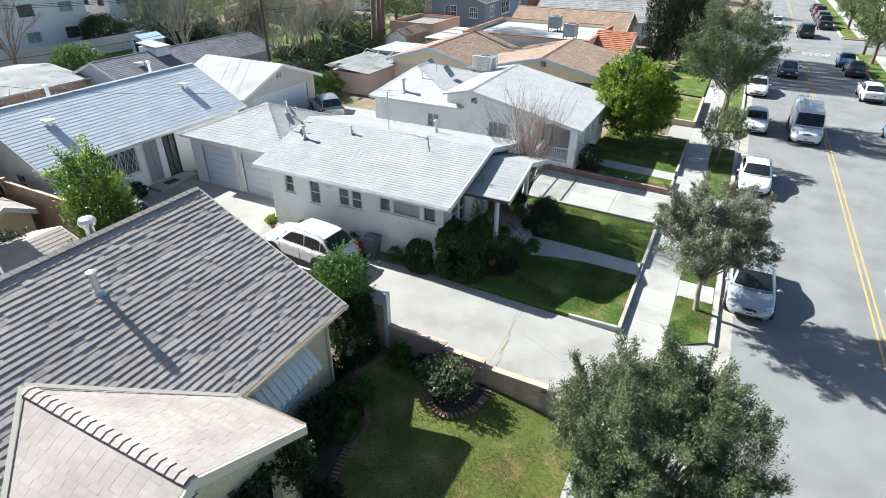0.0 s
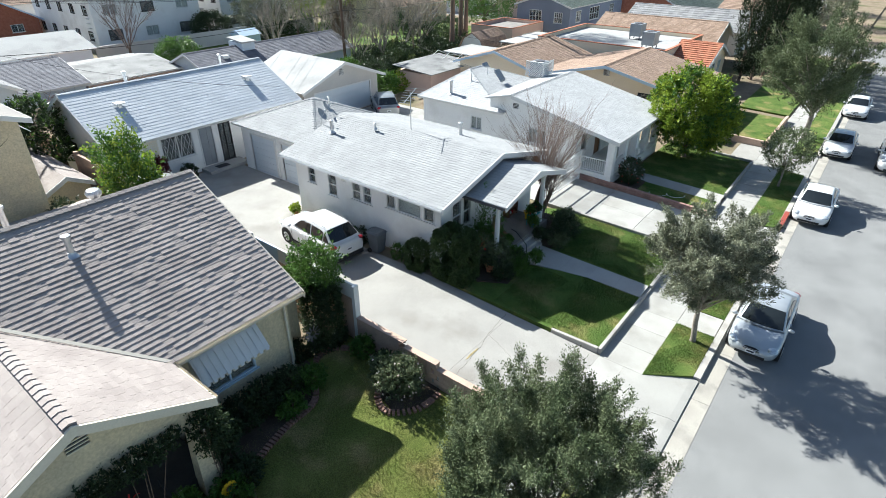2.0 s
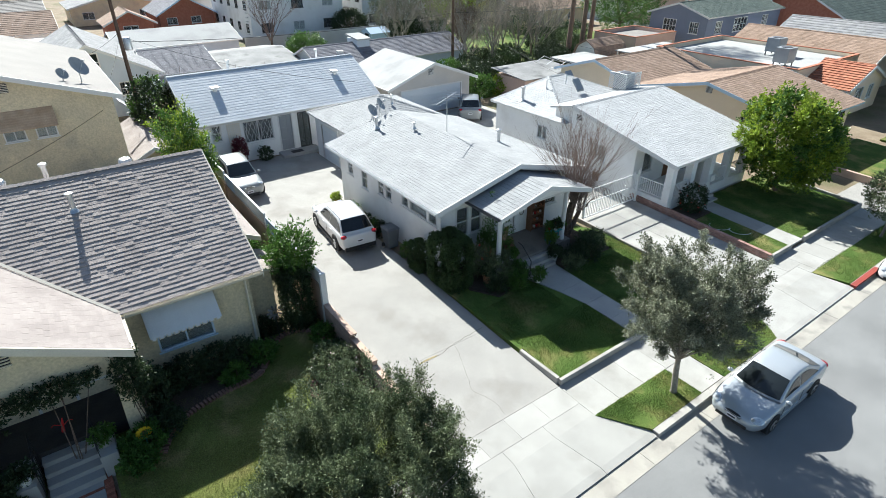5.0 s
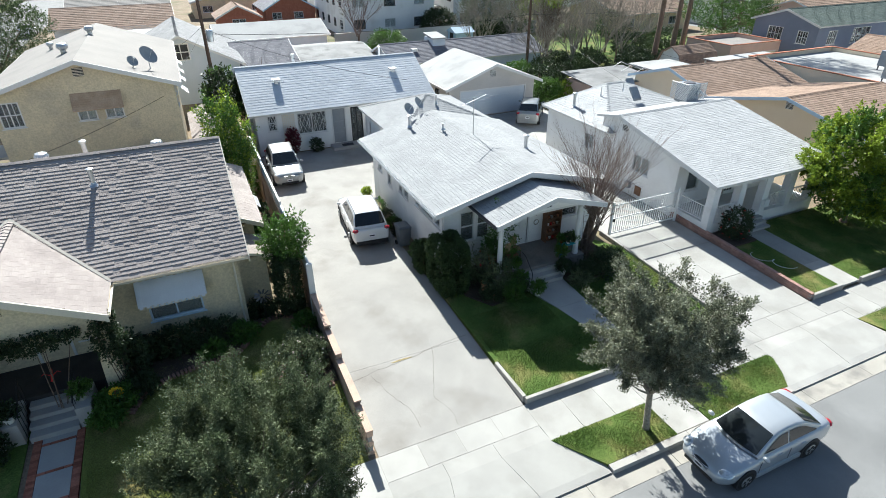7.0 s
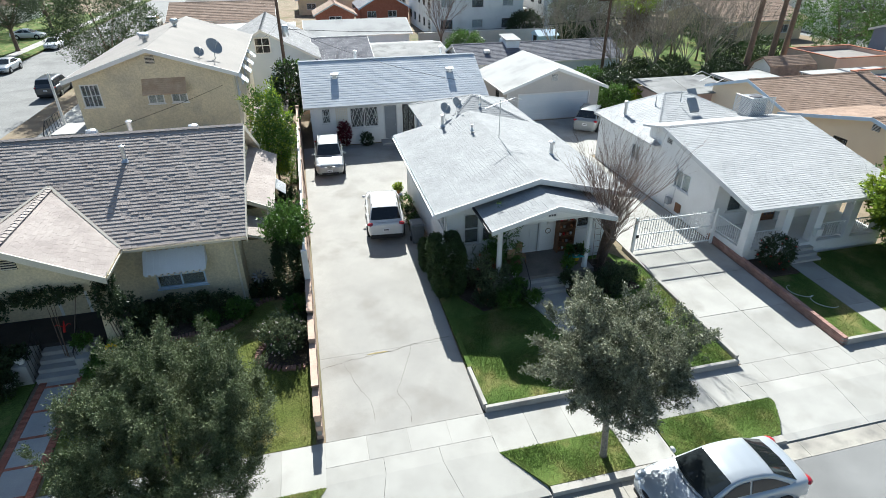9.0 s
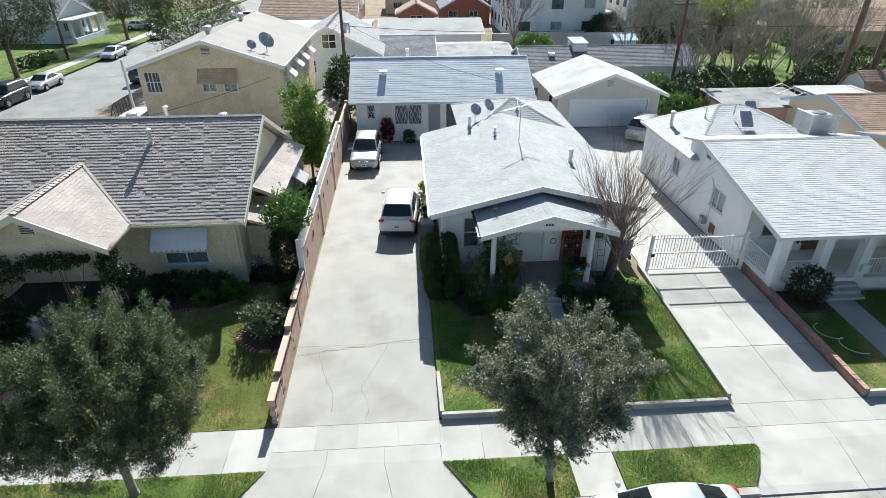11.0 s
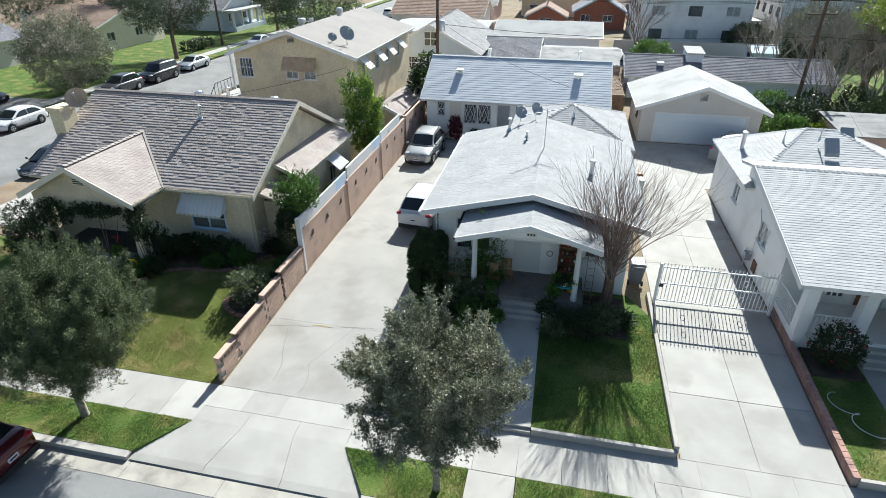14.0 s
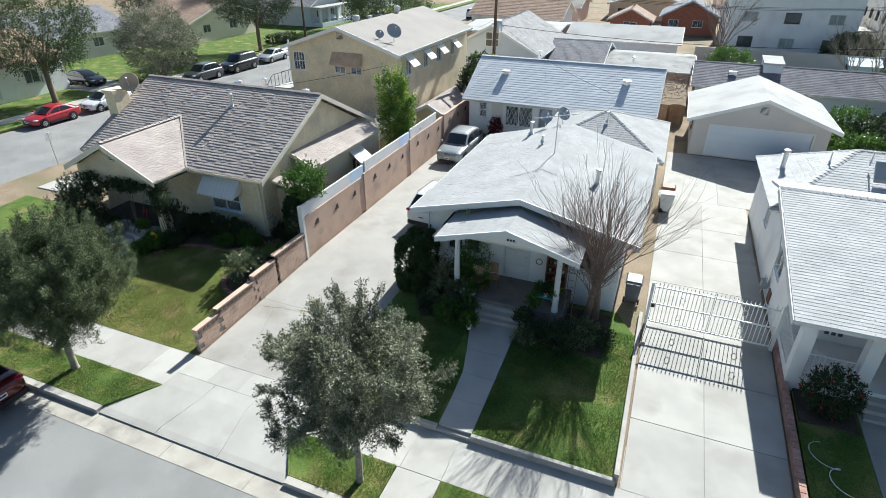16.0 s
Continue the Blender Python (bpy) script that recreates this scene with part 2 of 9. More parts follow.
LEAF_OLIVE = leafy("grey-green leaf", (0.062, 0.088, 0.038), (0.155, 0.182, 0.095), 0.6, 0.14, 0.4, 0.25)
LEAF_ASH = leafy("silvery leaf", (0.10, 0.114, 0.07), (0.27, 0.28, 0.195), 0.5, 0.15, 0.45, 0.3)
LEAF_BRIGHT = leafy("bright yellow-green leaf", (0.16, 0.24, 0.025), (0.25, 0.32, 0.04), 0.5, 0.4)
LEAF_GREEN = leafy("mid green leaf", (0.06, 0.13, 0.025), (0.10, 0.18, 0.035), 0.4, 0.3)
LEAF_DARK = leafy("dark green leaf", (0.026, 0.044, 0.019), (0.050, 0.076, 0.032), 0.45, 0.2)
LEAF_HEDGE = leafy("clipped hedge leaf", (0.040, 0.070, 0.024), (0.075, 0.115, 0.040), 0.5, 0.15)
LEAF_CYPRESS = leafy("cypress green", (0.013, 0.024, 0.009), (0.024, 0.038, 0.014), 0.7, 0.1)
LEAF_RED = leafy("burgundy leaf", (0.10, 0.015, 0.025), (0.15, 0.03, 0.04), 0.5, 0.3)
PETAL_RED = leafy("red petal", (0.55, 0.03, 0.04), (0.62, 0.06, 0.05), 0.6, 0.3, 0.1)
PETAL_PALE = leafy("pale pink petal", (0.75, 0.58, 0.58), (0.80, 0.70, 0.68), 0.6, 0.3, 0.1)
FRUIT = surf("orange fruit skin", (0.75, 0.25, 0.03), (0.80, 0.30, 0.04), 4.0, 0.5, 0.0, 20)
TERRACOTTA = surf("terracotta", (0.42, 0.17, 0.09), (0.48, 0.21, 0.12), 4.0, 0.8, 0.1, 30, grain=0.1)
PLASTIC_GREY = surf("grey bin plastic", (0.10, 0.115, 0.13), (0.12, 0.135, 0.15), 2.0, 0.5, 0.05, 40, grain=0.06)
PLASTIC_WHITE = surf("white plastic", (0.75, 0.75, 0.73), (0.70, 0.70, 0.68), 2.0, 0.45, 0.0, 40, grain=0.04)
PLASTIC_YELLOW = surf("yellow plastic", (0.75, 0.50, 0.03), (0.70, 0.46, 0.03), 2.0, 0.5, 0.0, 40, grain=0.05)
PLASTIC_RED = surf("red plastic", (0.55, 0.03, 0.03), (0.50, 0.03, 0.03), 2.0, 0.5, 0.0, 40, grain=0.05)
TEAL = surf("teal paint", (0.05, 0.35, 0.38), (0.05, 0.30, 0.34), 2.0, 0.5, 0.0, 40, grain=0.05)


def paint(name, c, rough=0.32, metallic=0.35):
    return surf(name, c, tuple(v * 0.94 for v in c), 0.6, rough, 0.0, 300, metallic=metallic, spec=0.5, coat=0.6, grain=0.02)


CAR_SILVER = paint("silver car paint", (0.46, 0.49, 0.52), 0.34, 0.4)
CAR_PEWTER = paint("pewter car paint", (0.30, 0.315, 0.32), 0.33, 0.45)
CAR_WHITE = paint("white car paint", (0.66, 0.67, 0.68), 0.35, 0.0)
CAR_BLACK = paint("black car paint", (0.012, 0.013, 0.016), 0.25, 0.1)
CAR_BLUE = paint("blue car paint", (0.10, 0.22, 0.38), 0.3, 0.3)
CAR_RED = paint("red car paint", (0.42, 0.02, 0.035), 0.3, 0.2)
CAR_MAROON = paint("maroon car paint", (0.10, 0.012, 0.015), 0.25, 0.3)
CAR_GREY = paint("graphite car paint", (0.06, 0.065, 0.075), 0.3, 0.4)
CAR_GLASS = surf("tinted car glass", (0.012, 0.015, 0.018), (0.016, 0.02, 0.022), 1.0, 0.04, 0.0, 10, spec=0.5, coat=0.2, grain=0.0)
TYRE = surf("tyre rubber", (0.018, 0.018, 0.018), (0.025, 0.025, 0.025), 3.0, 0.85, 0.1, 60, grain=0.1)
RIM = surf("alloy rim", (0.55, 0.56, 0.57), (0.48, 0.49, 0.50), 3.0, 0.3, 0.0, 40, metallic=0.8, grain=0.05)
BLACK_TRIM = surf("black trim plastic", (0.02, 0.02, 0.022), (0.028, 0.028, 0.03), 3.0, 0.6, 0.05, 60, grain=0.1)
LAMP_CLEAR = surf("headlamp lens", (0.55, 0.58, 0.60), (0.62, 0.65, 0.66), 12.0, 0.1, 0.0, 20, metallic=0.4, spec=0.6, coat=1.0)
LAMP_RED = surf("tail lamp lens", (0.45, 0.015, 0.02), (0.35, 0.01, 0.02), 8.0, 0.12, 0.0, 20, coat=1.0)
PLATE = surf("plate white", (0.72, 0.73, 0.75), (0.66, 0.68, 0.72), 8.0, 0.4, 0.0, 20, grain=0.03)
BAR_DARK = surf("dark lettering paint", (0.03, 0.03, 0.05), (0.04, 0.04, 0.06), 8.0, 0.5, 0.0, 20, grain=0.02)


# ---- builders ----
class Geo:
    """Vertices and faces gathered for one mesh."""

    def __init__(self):
        self.v, self.f = [], []

    def add(self, vs, fs):
        n = len(self.v)
        self.v += [tuple(p) for p in vs]
        self.f += [tuple(n + i for i in q) for q in fs]
        return self

    def box(self, x0, x1, y0, y1, z0, z1, m=None):
        vs = [Vector((x, y, z)) for z in (z0, z1) for y in (y0, y1) for x in (x0, x1)]
        if m:
            vs = [m @ p for p in vs]
        return self.add(vs, [(0, 2, 3, 1), (4, 5, 7, 6), (0, 1, 5, 4), (2, 6, 7, 3), (0, 4, 6, 2), (1, 3, 7, 5)])

    def cbox(self, c, s, m=None):
        return self.box(c[0] - s[0] / 2, c[0] + s[0] / 2, c[1] - s[1] / 2, c[1] + s[1] / 2, c[2] - s[2] / 2, c[2] + s[2] / 2, m)

    def ext(self, pts, vec):
        """A flat polygon pushed along vec into a slab."""
        n, vec = len(pts), Vector(vec)
        a = [Vector(p) for p in pts]
        return self.add(a + [p + vec for p in a], [tuple(range(n))[::-1], tuple(range(n, 2 * n))] + [(i, (i + 1) % n, n + (i + 1) % n, n + i) for i in range(n)])

    def tube(self, pts, radii, n=8, caps=True):
        pts = [Vector(p) for p in pts]
        radii = radii if isinstance(radii, (list, tuple)) else [radii] * len(pts)
        vs, fs = [], []
        for i, p in enumerate(pts):
            d = (pts[min(i + 1, len(pts) - 1)] - pts[max(i - 1, 0)]).normalized()
            a = d.cross(Vector((0, 0, 1)) if abs(d.z) < 0.9 else Vector((1, 0, 0))).normalized()
            b = d.cross(a)
            vs += [p + (a * math.cos(2 * math.pi * k / n) + b * math.sin(2 * math.pi * k / n)) * radii[i] for k in range(n)]
        for i in range(len(pts) - 1):
            fs += [(i * n + k, i * n + (k + 1) % n, (i + 1) * n + (k + 1) % n, (i + 1) * n + k) for k in range(n)]
        if caps:
            fs += [tuple(range(n))[::-1], tuple((len(pts) - 1) * n + k for k in range(n))]
        return self.add(vs, fs)

    def lathe(self, prof, c=(0, 0, 0), n=16, m=None):
        vs = [Vector((r * math.cos(2 * math.pi * k / n), r * math.sin(2 * math.pi * k / n), z)) for r, z in prof for k in range(n)]
        vs = [(m @ p if m else p) + Vector(c) for p in vs]
        fs = [(i * n + k, i * n + (k + 1) % n, (i + 1) * n + (k + 1) % n, (i + 1) * n + k) for i in range(len(prof) - 1) for k in range(n)]
        fs += [tuple(range(n))[::-1], tuple((len(prof) - 1) * n + k for k in range(n))]
        return self.add(vs, fs)

    def grid(self, rows):
        """Rows of points of equal length, joined into a sheet."""
        n = len(rows[0])
        return self.add([p for r in rows for p in r], [(i * n + k, i * n + k + 1, (i + 1) * n + k + 1, (i + 1) * n + k) for i in range(len(rows) - 1) for k in range(n - 1)])

    def mesh(self, name, material=None, smooth=False, fix=True):
        me = bpy.data.meshes.new(name)
        me.from_pydata(self.v, [], self.f)
        if fix and len(self.f) < 4000:
            bm = bmesh.new()
            bm.from_mesh(me)
            bmesh.ops.recalc_face_normals(bm, faces=bm.faces)
            bm.to_mesh(me)
            bm.free()
        if material:
            me.materials.append(material)
        if smooth:
            me.polygons.foreach_set("use_smooth", [True] * len(me.polygons))
            me.set_sharp_from_angle(angle=radians(40))
        me.update()
        return me


def thing(name, label, category, loc=(0, 0, 0), group="", kind=""):
    ob = new(name)
    ob.empty_display_size = 0.2
    ob.matrix_basis = Matrix.Translation(loc)
    return tagged(ob, label, category, group, kind)


def part(name, geo, material, parent, label="", smooth=False, kind=""):
    ob = new(name, geo if isinstance(geo, bpy.types.Mesh) else geo.mesh(name, material, smooth))
    ob.parent = parent
    if parent.data is None:
        ob.matrix_parent_inverse = parent.matrix_basis.inverted()
    return tagged(ob, label, kind=kind)


def solo(name, geo, material, label, category="", kind="", group="", smooth=False):
    return tagged(new(name, geo if isinstance(geo, bpy.types.Mesh) else geo.mesh(name, material, smooth)), label, category, group, kind)


def gz(y):
    """Height of the lots above the pavement: a gentle rise from the street."""
    return 0.3 * min(max(y / 8.0, 0.0), 1.0)


def gl(x, y):
    """Height of the ground with the tan house's front garden, which is banked up behind the block wall."""
    if -12.95 < x < -5.32 and 0.0 < y < 7.6:
        k = min(y / 3.2, 1.0)
        return gz(y) + 0.32 * k * k * (3 - 2 * k)
    return gz(y)


# wall frames: side letter, plane, then (along, outward, up)
def wp(side, plane, a, d, z):
    return {"W": (plane - d, a, z), "E": (plane + d, a, z), "S": (a, plane - d, z), "N": (a, plane + d, z)}[side]


def wbox(geo, side, plane, a0, a1, d0, d1, z0, z1):
    p, q = wp(side, plane, a0, d0, z0), wp(side, plane, a1, d1, z1)
    return geo.box(min(p[0], q[0]), max(p[0], q[0]), min(p[1], q[1]), max(p[1], q[1]), z0, z1)


def wall(house, side, plane, a0, a1, z0, z1, material, holes=(), thick=0.16, name="wall", label=""):
    """One wall with its openings cut through."""
    g = Geo()
    if side in "WE":
        a0, a1 = a0 + thick + 0.002, a1 - thick - 0.002
    us = sorted({a0, a1, *[h[0] for h in holes], *[h[1] for h in holes]})
    for u0, u1 in zip(us, us[1:]):
        cuts = sorted([(h[2], h[3]) for h in holes if h[0] <= u0 + 1e-6 and h[1] >= u1 - 1e-6])
        z = z0
        for b, t in cuts:
            if b > z + 1e-6:
                wbox(g, side, plane, u0, u1, -thick, 0, z, b)
            z = t
        if z < z1 - 1e-6:
            wbox(g, side, plane, u0, u1, -thick, 0, z, z1)
    me = g.mesh(name, material, fix=False)
    bm = bmesh.new()
    bm.from_mesh(me)
    bmesh.ops.remove_doubles(bm, verts=bm.verts, dist=0.0005)
    bm.to_mesh(me)
    bm.free()
    return part(name, me, material, house, label)


def window(house, side, plane, a0, a1, z0, z1, frame_mat, panes=1, rail=False, blind=None, sill=True, bars=0, name="window", label=""):
    """A window in its opening: frame, panes of glass, a near-black board for the unlit room or a blind behind, a sill.
    """
    g, f = Geo(), 0.06
    wbox(g, side, plane, a0, a1, -0.08, 0.015, z1 - f, z1)
    wbox(g, side, plane, a0, a1, -0.08, 0.015, z0, z0 + f)
    wbox(g, side, plane, a0, a0 + f, -0.08, 0.015, z0 + f, z1 - f)
    wbox(g, side, plane, a1 - f, a1, -0.08, 0.015, z0 + f, z1 - f)
    win = part(name, g, frame_mat, house, label)
    w = (a1 - a0 - 2 * f) / panes
    for i in range(1, panes):
        part("mullion", wbox(Geo(), side, plane, a0 + f + i * w - 0.025, a0 + f + i * w + 0.025, -0.07, 0.008, z0 + f, z1 - f), frame_mat, win)
    if rail:
        part("meeting_rail", wbox(Geo(), side, plane, a0 + f, a1 - f, -0.065, 0.004, (z0 + z1) / 2 - 0.02, (z0 + z1) / 2 + 0.02), frame_mat, win)
    for i in range(bars):
        g2 = Geo()
        u = a0 + f + (i + 1) * (a1 - a0 - 2 * f) / (bars + 1)
        wbox(g2, side, plane, u - 0.012, u + 0.012, -0.06, 0.0, z0 + f, z1 - f)
        part("glazing_bar", g2, frame_mat, win)
    for i in range(panes):
        p = part("pane", wbox(Geo(), side, plane, a0 + f + i * w, a0 + f + (i + 1) * w, -0.055, -0.045, z0 + f, z1 - f), GLASS, win)
        p.visible_shadow = False
    # without a blind, a near-black board stands in for the room's darkness
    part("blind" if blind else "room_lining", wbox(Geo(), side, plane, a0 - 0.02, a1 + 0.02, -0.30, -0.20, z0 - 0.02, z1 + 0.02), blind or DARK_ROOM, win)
    if sill:
        part("sill", wbox(Geo(), side, plane, a0 - 0.06, a1 + 0.06, 0.018, 0.07, z0 - 0.05, z0 - 0.002), frame_mat, win)
    return win


def panel_door(house, side, plane, a0, a1, z0, z1, material, frame_mat, rows=3, cols=2, name="door", label=""):
    """A hinged door with raised panels, a casing and a knob."""
    d = part(name, wbox(Geo(), side, plane, a0, a1, -0.09, -0.04, z0, z1), material, house, label)
    pw, ph = (a1 - a0) / cols, (z1 - z0) / rows
    for i in range(cols):
        for k in range(rows):
            part("panel", wbox(Geo(), side, plane, a0 + i * pw + 0.08, a0 + (i + 1) * pw - 0.08, -0.038, -0.022, z0 + k * ph + 0.08, z0 + (k + 1) * ph - 0.08), material, d)
    c = Geo()
    wbox(c, side, plane, a0 - 0.08, a0, -0.1, 0.02, z0, z1 + 0.08)
    wbox(c, side, plane, a1, a1 + 0.08, -0.1, 0.02, z0, z1 + 0.08)
    wbox(c, side, plane, a0, a1, -0.1, 0.02, z1, z1 + 0.08)
    part("casing", c, frame_mat, d)
    k = wp(side, plane, a1 - 0.1, 0.0, z0 + 1.0)
    part("knob", Geo().lathe([(0.0, -0.03), (0.03, -0.02), (0.035, 0.0), (0.03, 0.02), (0.0, 0.03)], k, 8), GALV, d)
    return d


def garage_door(house, side, plane, a0, a1, z0, z1, material, rows=4, label=""):
    d = part("garage_door", wbox(Geo(), side, plane, a0, a1, -0.12, -0.07, z0, z1), material, house, label)
    h = (z1 - z0) / rows
    for k in range(rows):
        part("panel", wbox(Geo(), side, plane, a0 + 0.01, a1 - 0.01, -0.066, -0.045, z0 + k * h + 0.012, z0 + (k + 1) * h - 0.012), material, d)
    c = Geo()
    wbox(c, side, plane, a0 - 0.1, a0, -0.1, 0.025, z0, z1 + 0.1)
    wbox(c, side, plane, a1, a1 + 0.1, -0.1, 0.025, z0, z1 + 0.1)
    wbox(c, side, plane, a0, a1, -0.1, 0.025, z1, z1 + 0.1)
    part("casing", c, WHITE_PAINT, d)
    return d


def vent_louvre(house, side, plane, a0, a1, z0, z1, material):
    # flat near-black board plays the unlit hollow behind the slats
    v = part("gable_vent", wbox(Geo(), side, plane, a0, a1, 0.003, 0.012, z0, z1), DARK_ROOM, house)
    n = max(3, int((z1 - z0) / 0.07))
    for i in range(n):
        z = z0 + (i + 0.3) * (z1 - z0) / n
        part("slat", wbox(Geo(), side, plane, a0, a1, 0.013, 0.045, z, z + 0.03), material, v)
    return v


def gable_end(house, side, plane, a0, ap, a1, ze, zp, material, thick=0.16):
    pts = [wp(side, plane, a, 0, z) for a, z in ((a0, ze), (a1, ze), (ap, zp))]
    vec = Vector(wp(side, plane, 0, -thick, 0)) - Vector(wp(side, plane, 0, 0, 0))
    return part("gable_wall", Geo().ext(pts, vec), material, house)


SHINGLE_MESHES = {}


def roof_plane(house, e0, e1, t0, t1, material, ex=0.2, tab=0.33, lift=0.02, singles=0, thick=0.1, deck=None, fascia=None, plain=False, jag=0.12, rough_tabs=False):
    """A sloping roof plane from its eave e0-e1 up to t0-t1, with courses of shingles laid on it; part of them as pieces."""
    e0, e1, t0, t1 = (Vector(p) for p in (e0, e1, t0, t1))
    ux = (e1 - e0).normalized()
    vy = (t0 - e0) - (t0 - e0).dot(ux) * ux
    length = vy.length
    vy.normalize()
    nz = ux.cross(vy)
    if nz.z < 0:
        nz = -nz
    width = (e1 - e0).length
    s0, s1 = (t0 - e0).dot(ux), (t1 - e0).dot(ux)
    quad = [e0, e1, t1, t0] if (t1 - t0).length > 0.02 else [e0, e1, t0]
    roof = part("roof", Geo().ext(quad, nz * -thick), (None if plain else deck) or material, house)
    if fascia:
        part("fascia", Geo().ext([e0 - vy * 0.03 + nz * 0.0, e1 - vy * 0.03, e1 - vy * 0.001, e0 - vy * 0.001], nz * -(thick + 0.05)), fascia, roof)
    if plain:
        return roof
    rng = random.Random(int(abs(e0.x * 31 + e0.y * 17 + width * 7) * 10))
    vs, fs, alone = [], [], []
    rows = max(1, int(round(length / ex)))
    ex = length / rows

    def lim(v):
        k = v / length
        return s0 * k, width + (s1 - width) * k

    for r in range(rows):
        v0, v1 = r * ex - (0.02 if r == 0 else 0.0), min((r + 1) * ex + 0.015, length)
        a0, b0 = lim(max(v0, 0))
        a1, b1 = lim(v1)
        u = min(a0, a1) - tab * rng.random() + (tab / 2 if r % 2 else 0.0) - tab * 0.5
        while u < max(b0, b1):
            w = tab * (rng.choice((0.75, 1.0, 1.0, 1.3)) if rough_tabs else 1.0)
            q = [max(a0, min(b0, x)) for x in (u, u + w - 0.006)] + [max(a1, min(b1, x)) for x in (u + w - 0.006, u)]
            hh = lift * (1 + jag * (2 * rng.random() - 1)) * (0.45 if rough_tabs and rng.random() < 0.16 else 1.0)
            if q[1] - q[0] > 0.03 or q[2] - q[3] > 0.03:
                full = q[0] == u and q[3] == u and q[1] == u + w - 0.006 and q[2] == u + w - 0.006 and r > 0 and v1 < length
                if full and w == tab and singles and len(alone) < singles and width * 0.12 < u < width * 0.88:
                    alone.append((u, v0, hh))
                else:
                    n = len(vs)
                    for (uu, vv, zz) in ((q[0], v0, hh), (q[1], v0, hh), (q[2], v1, 0.003), (q[3], v1, 0.003), (q[0], v0, 0.0), (q[1], v0, 0.0)):
                        vs.append(tuple(e0 + ux * uu + vy * vv + nz * zz))
                    fs += [(n, n + 1, n + 2, n + 3), (n + 4, n + 5, n + 1, n), (n + 5, n + 2, n + 1), (n + 4, n, n + 3)]
            u += w
    me = bpy.data.meshes.new("shingle_field")
    me.from_pydata(vs, [], fs)
    me.materials.append(material)
    part("shingle_field", me, None, roof, kind="stuff")
    if alone:
        key = (material.name, round(tab, 3), round(ex, 4), lift)
        if key not in SHINGLE_MESHES:
            w = tab - 0.006
            SHINGLE_MESHES[key] = Geo().add([(0, 0, lift), (w, 0, lift), (w, ex + 0.015, 0.003), (0, ex + 0.015, 0.003), (0, 0, 0), (w, 0, 0), (w, ex + 0.015, 0), (0, ex + 0.015, 0)],
                                            [(0, 1, 2, 3), (4, 5, 1, 0), (5, 6, 2, 1), (7, 4, 0, 3), (7, 6, 5, 4)]).mesh("shingle", material, fix=False)
        rot = Matrix((ux, vy, nz)).transposed().to_4x4()
        for u, v, hh in alone:
            ob = new("shingle", SHINGLE_MESHES[key])
            ob.parent = roof
            ob.matrix_basis = Matrix.Translation(e0 + ux * u + vy * v + nz * 0.0) @ rot @ Matrix.Diagonal((1, 1, hh / lift, 1))
    return roof


def ridge_caps(house, p0, p1, material, step=0.24, half=0.13, drop=0.05, name="ridge_capping"):
    """Overlapping cap pieces along a ridge or hip."""
    p0, p1 = Vector(p0), Vector(p1)
    d = (p1 - p0).normalized()
    side = d.cross(Vector((0, 0, 1))).normalized()
    up = side.cross(d)
    g, n = Geo(), max(1, int((p1 - p0).length / step))
    s = (p1 - p0).length / n
    for i in range(n):
        a, b = p0 + d * (i * s), p0 + d * ((i + 1) * s + 0.02)
        for q0, q1, h0, h1 in ((a, b, 0.05, 0.025),):
            pts = [q0 - side * half + up * (h0 - drop), q0 + up * h0, q0 + side * half + up * (h0 - drop), q1 - side * half + up * (h1 - drop), q1 + up * h1, q1 + side * half + up * (h1 - drop)]
            g.add(pts, [(0, 1, 4, 3), (1, 2, 5, 4), (0, 2, 1)])
    return part(name, g, material, house, kind="stuff")


def bargeboard(house, p0, p1, material, h=0.2, t=0.05, out=(0, -1, 0)):
    """A board along the sloping edge of a gable roof."""
    p0, p1, o = Vector(p0), Vector(p1), Vector(out)
    return part("bargeboard", Geo().ext([p0 + Vector((0, 0, 0.03)), p1 + Vector((0, 0, 0.03)), p1 - Vector((0, 0, h)), p0 - Vector((0, 0, h))], o * t), material, house)


def gutter(house, p0, p1, material, out):
    p0, p1, o = Vector(p0), Vector(p1), Vector(out)
    dn = Vector((0, 0, -1))
    prof = [o * 0.0, o * 0.11, o * 0.11 + dn * 0.02, o * 0.09 + dn * 0.1, dn * 0.1, Vector((0, 0, 0)) + dn * 0.02]
    g = Geo()
    g.add([p0 + q for q in prof] + [p1 + q for q in prof], [(1, 2, 8, 7), (2, 3, 9, 8), (3, 4, 10, 9), (4, 5, 11, 10), (2, 3, 4, 5), (8, 9, 10, 11)])
    return part("gutter", g, material, house)


def vent_pipe(p, h=0.6, r=0.06, material=None, cap=True, label="galvanised vent pipe on the roof", lean=(0, 0, 0)):
    t = thing("vent_pipe", label, "vent pipe", p, group="roof vents")
    p = Vector(p)
    top = p + Vector((0, 0, h))
    part("pipe", Geo().tube([p - Vector((0, 0, 0.15)), top], r, 10), material or GALV, t, smooth=True)
    part("flashing", Geo().lathe([(r * 2.4, -0.02), (r * 1.2, 0.06), (r * 1.05, 0.12)], p, 10), material or GALV, t, smooth=True)
    if cap:
        part("cap", Geo().lathe([(r * 1.5, 0.0), (r * 1.5, r * 0.9), (r * 0.4, r * 1.4)], top, 10), material or GALV, t, smooth=True)
    return t


# ---- ground, streets, pavements ----
def in_road(x, y):
    return -14.6 < y < -1.0 or (-38.6 < x < -27.0 and y > -3.2) or (69 < x < 80)


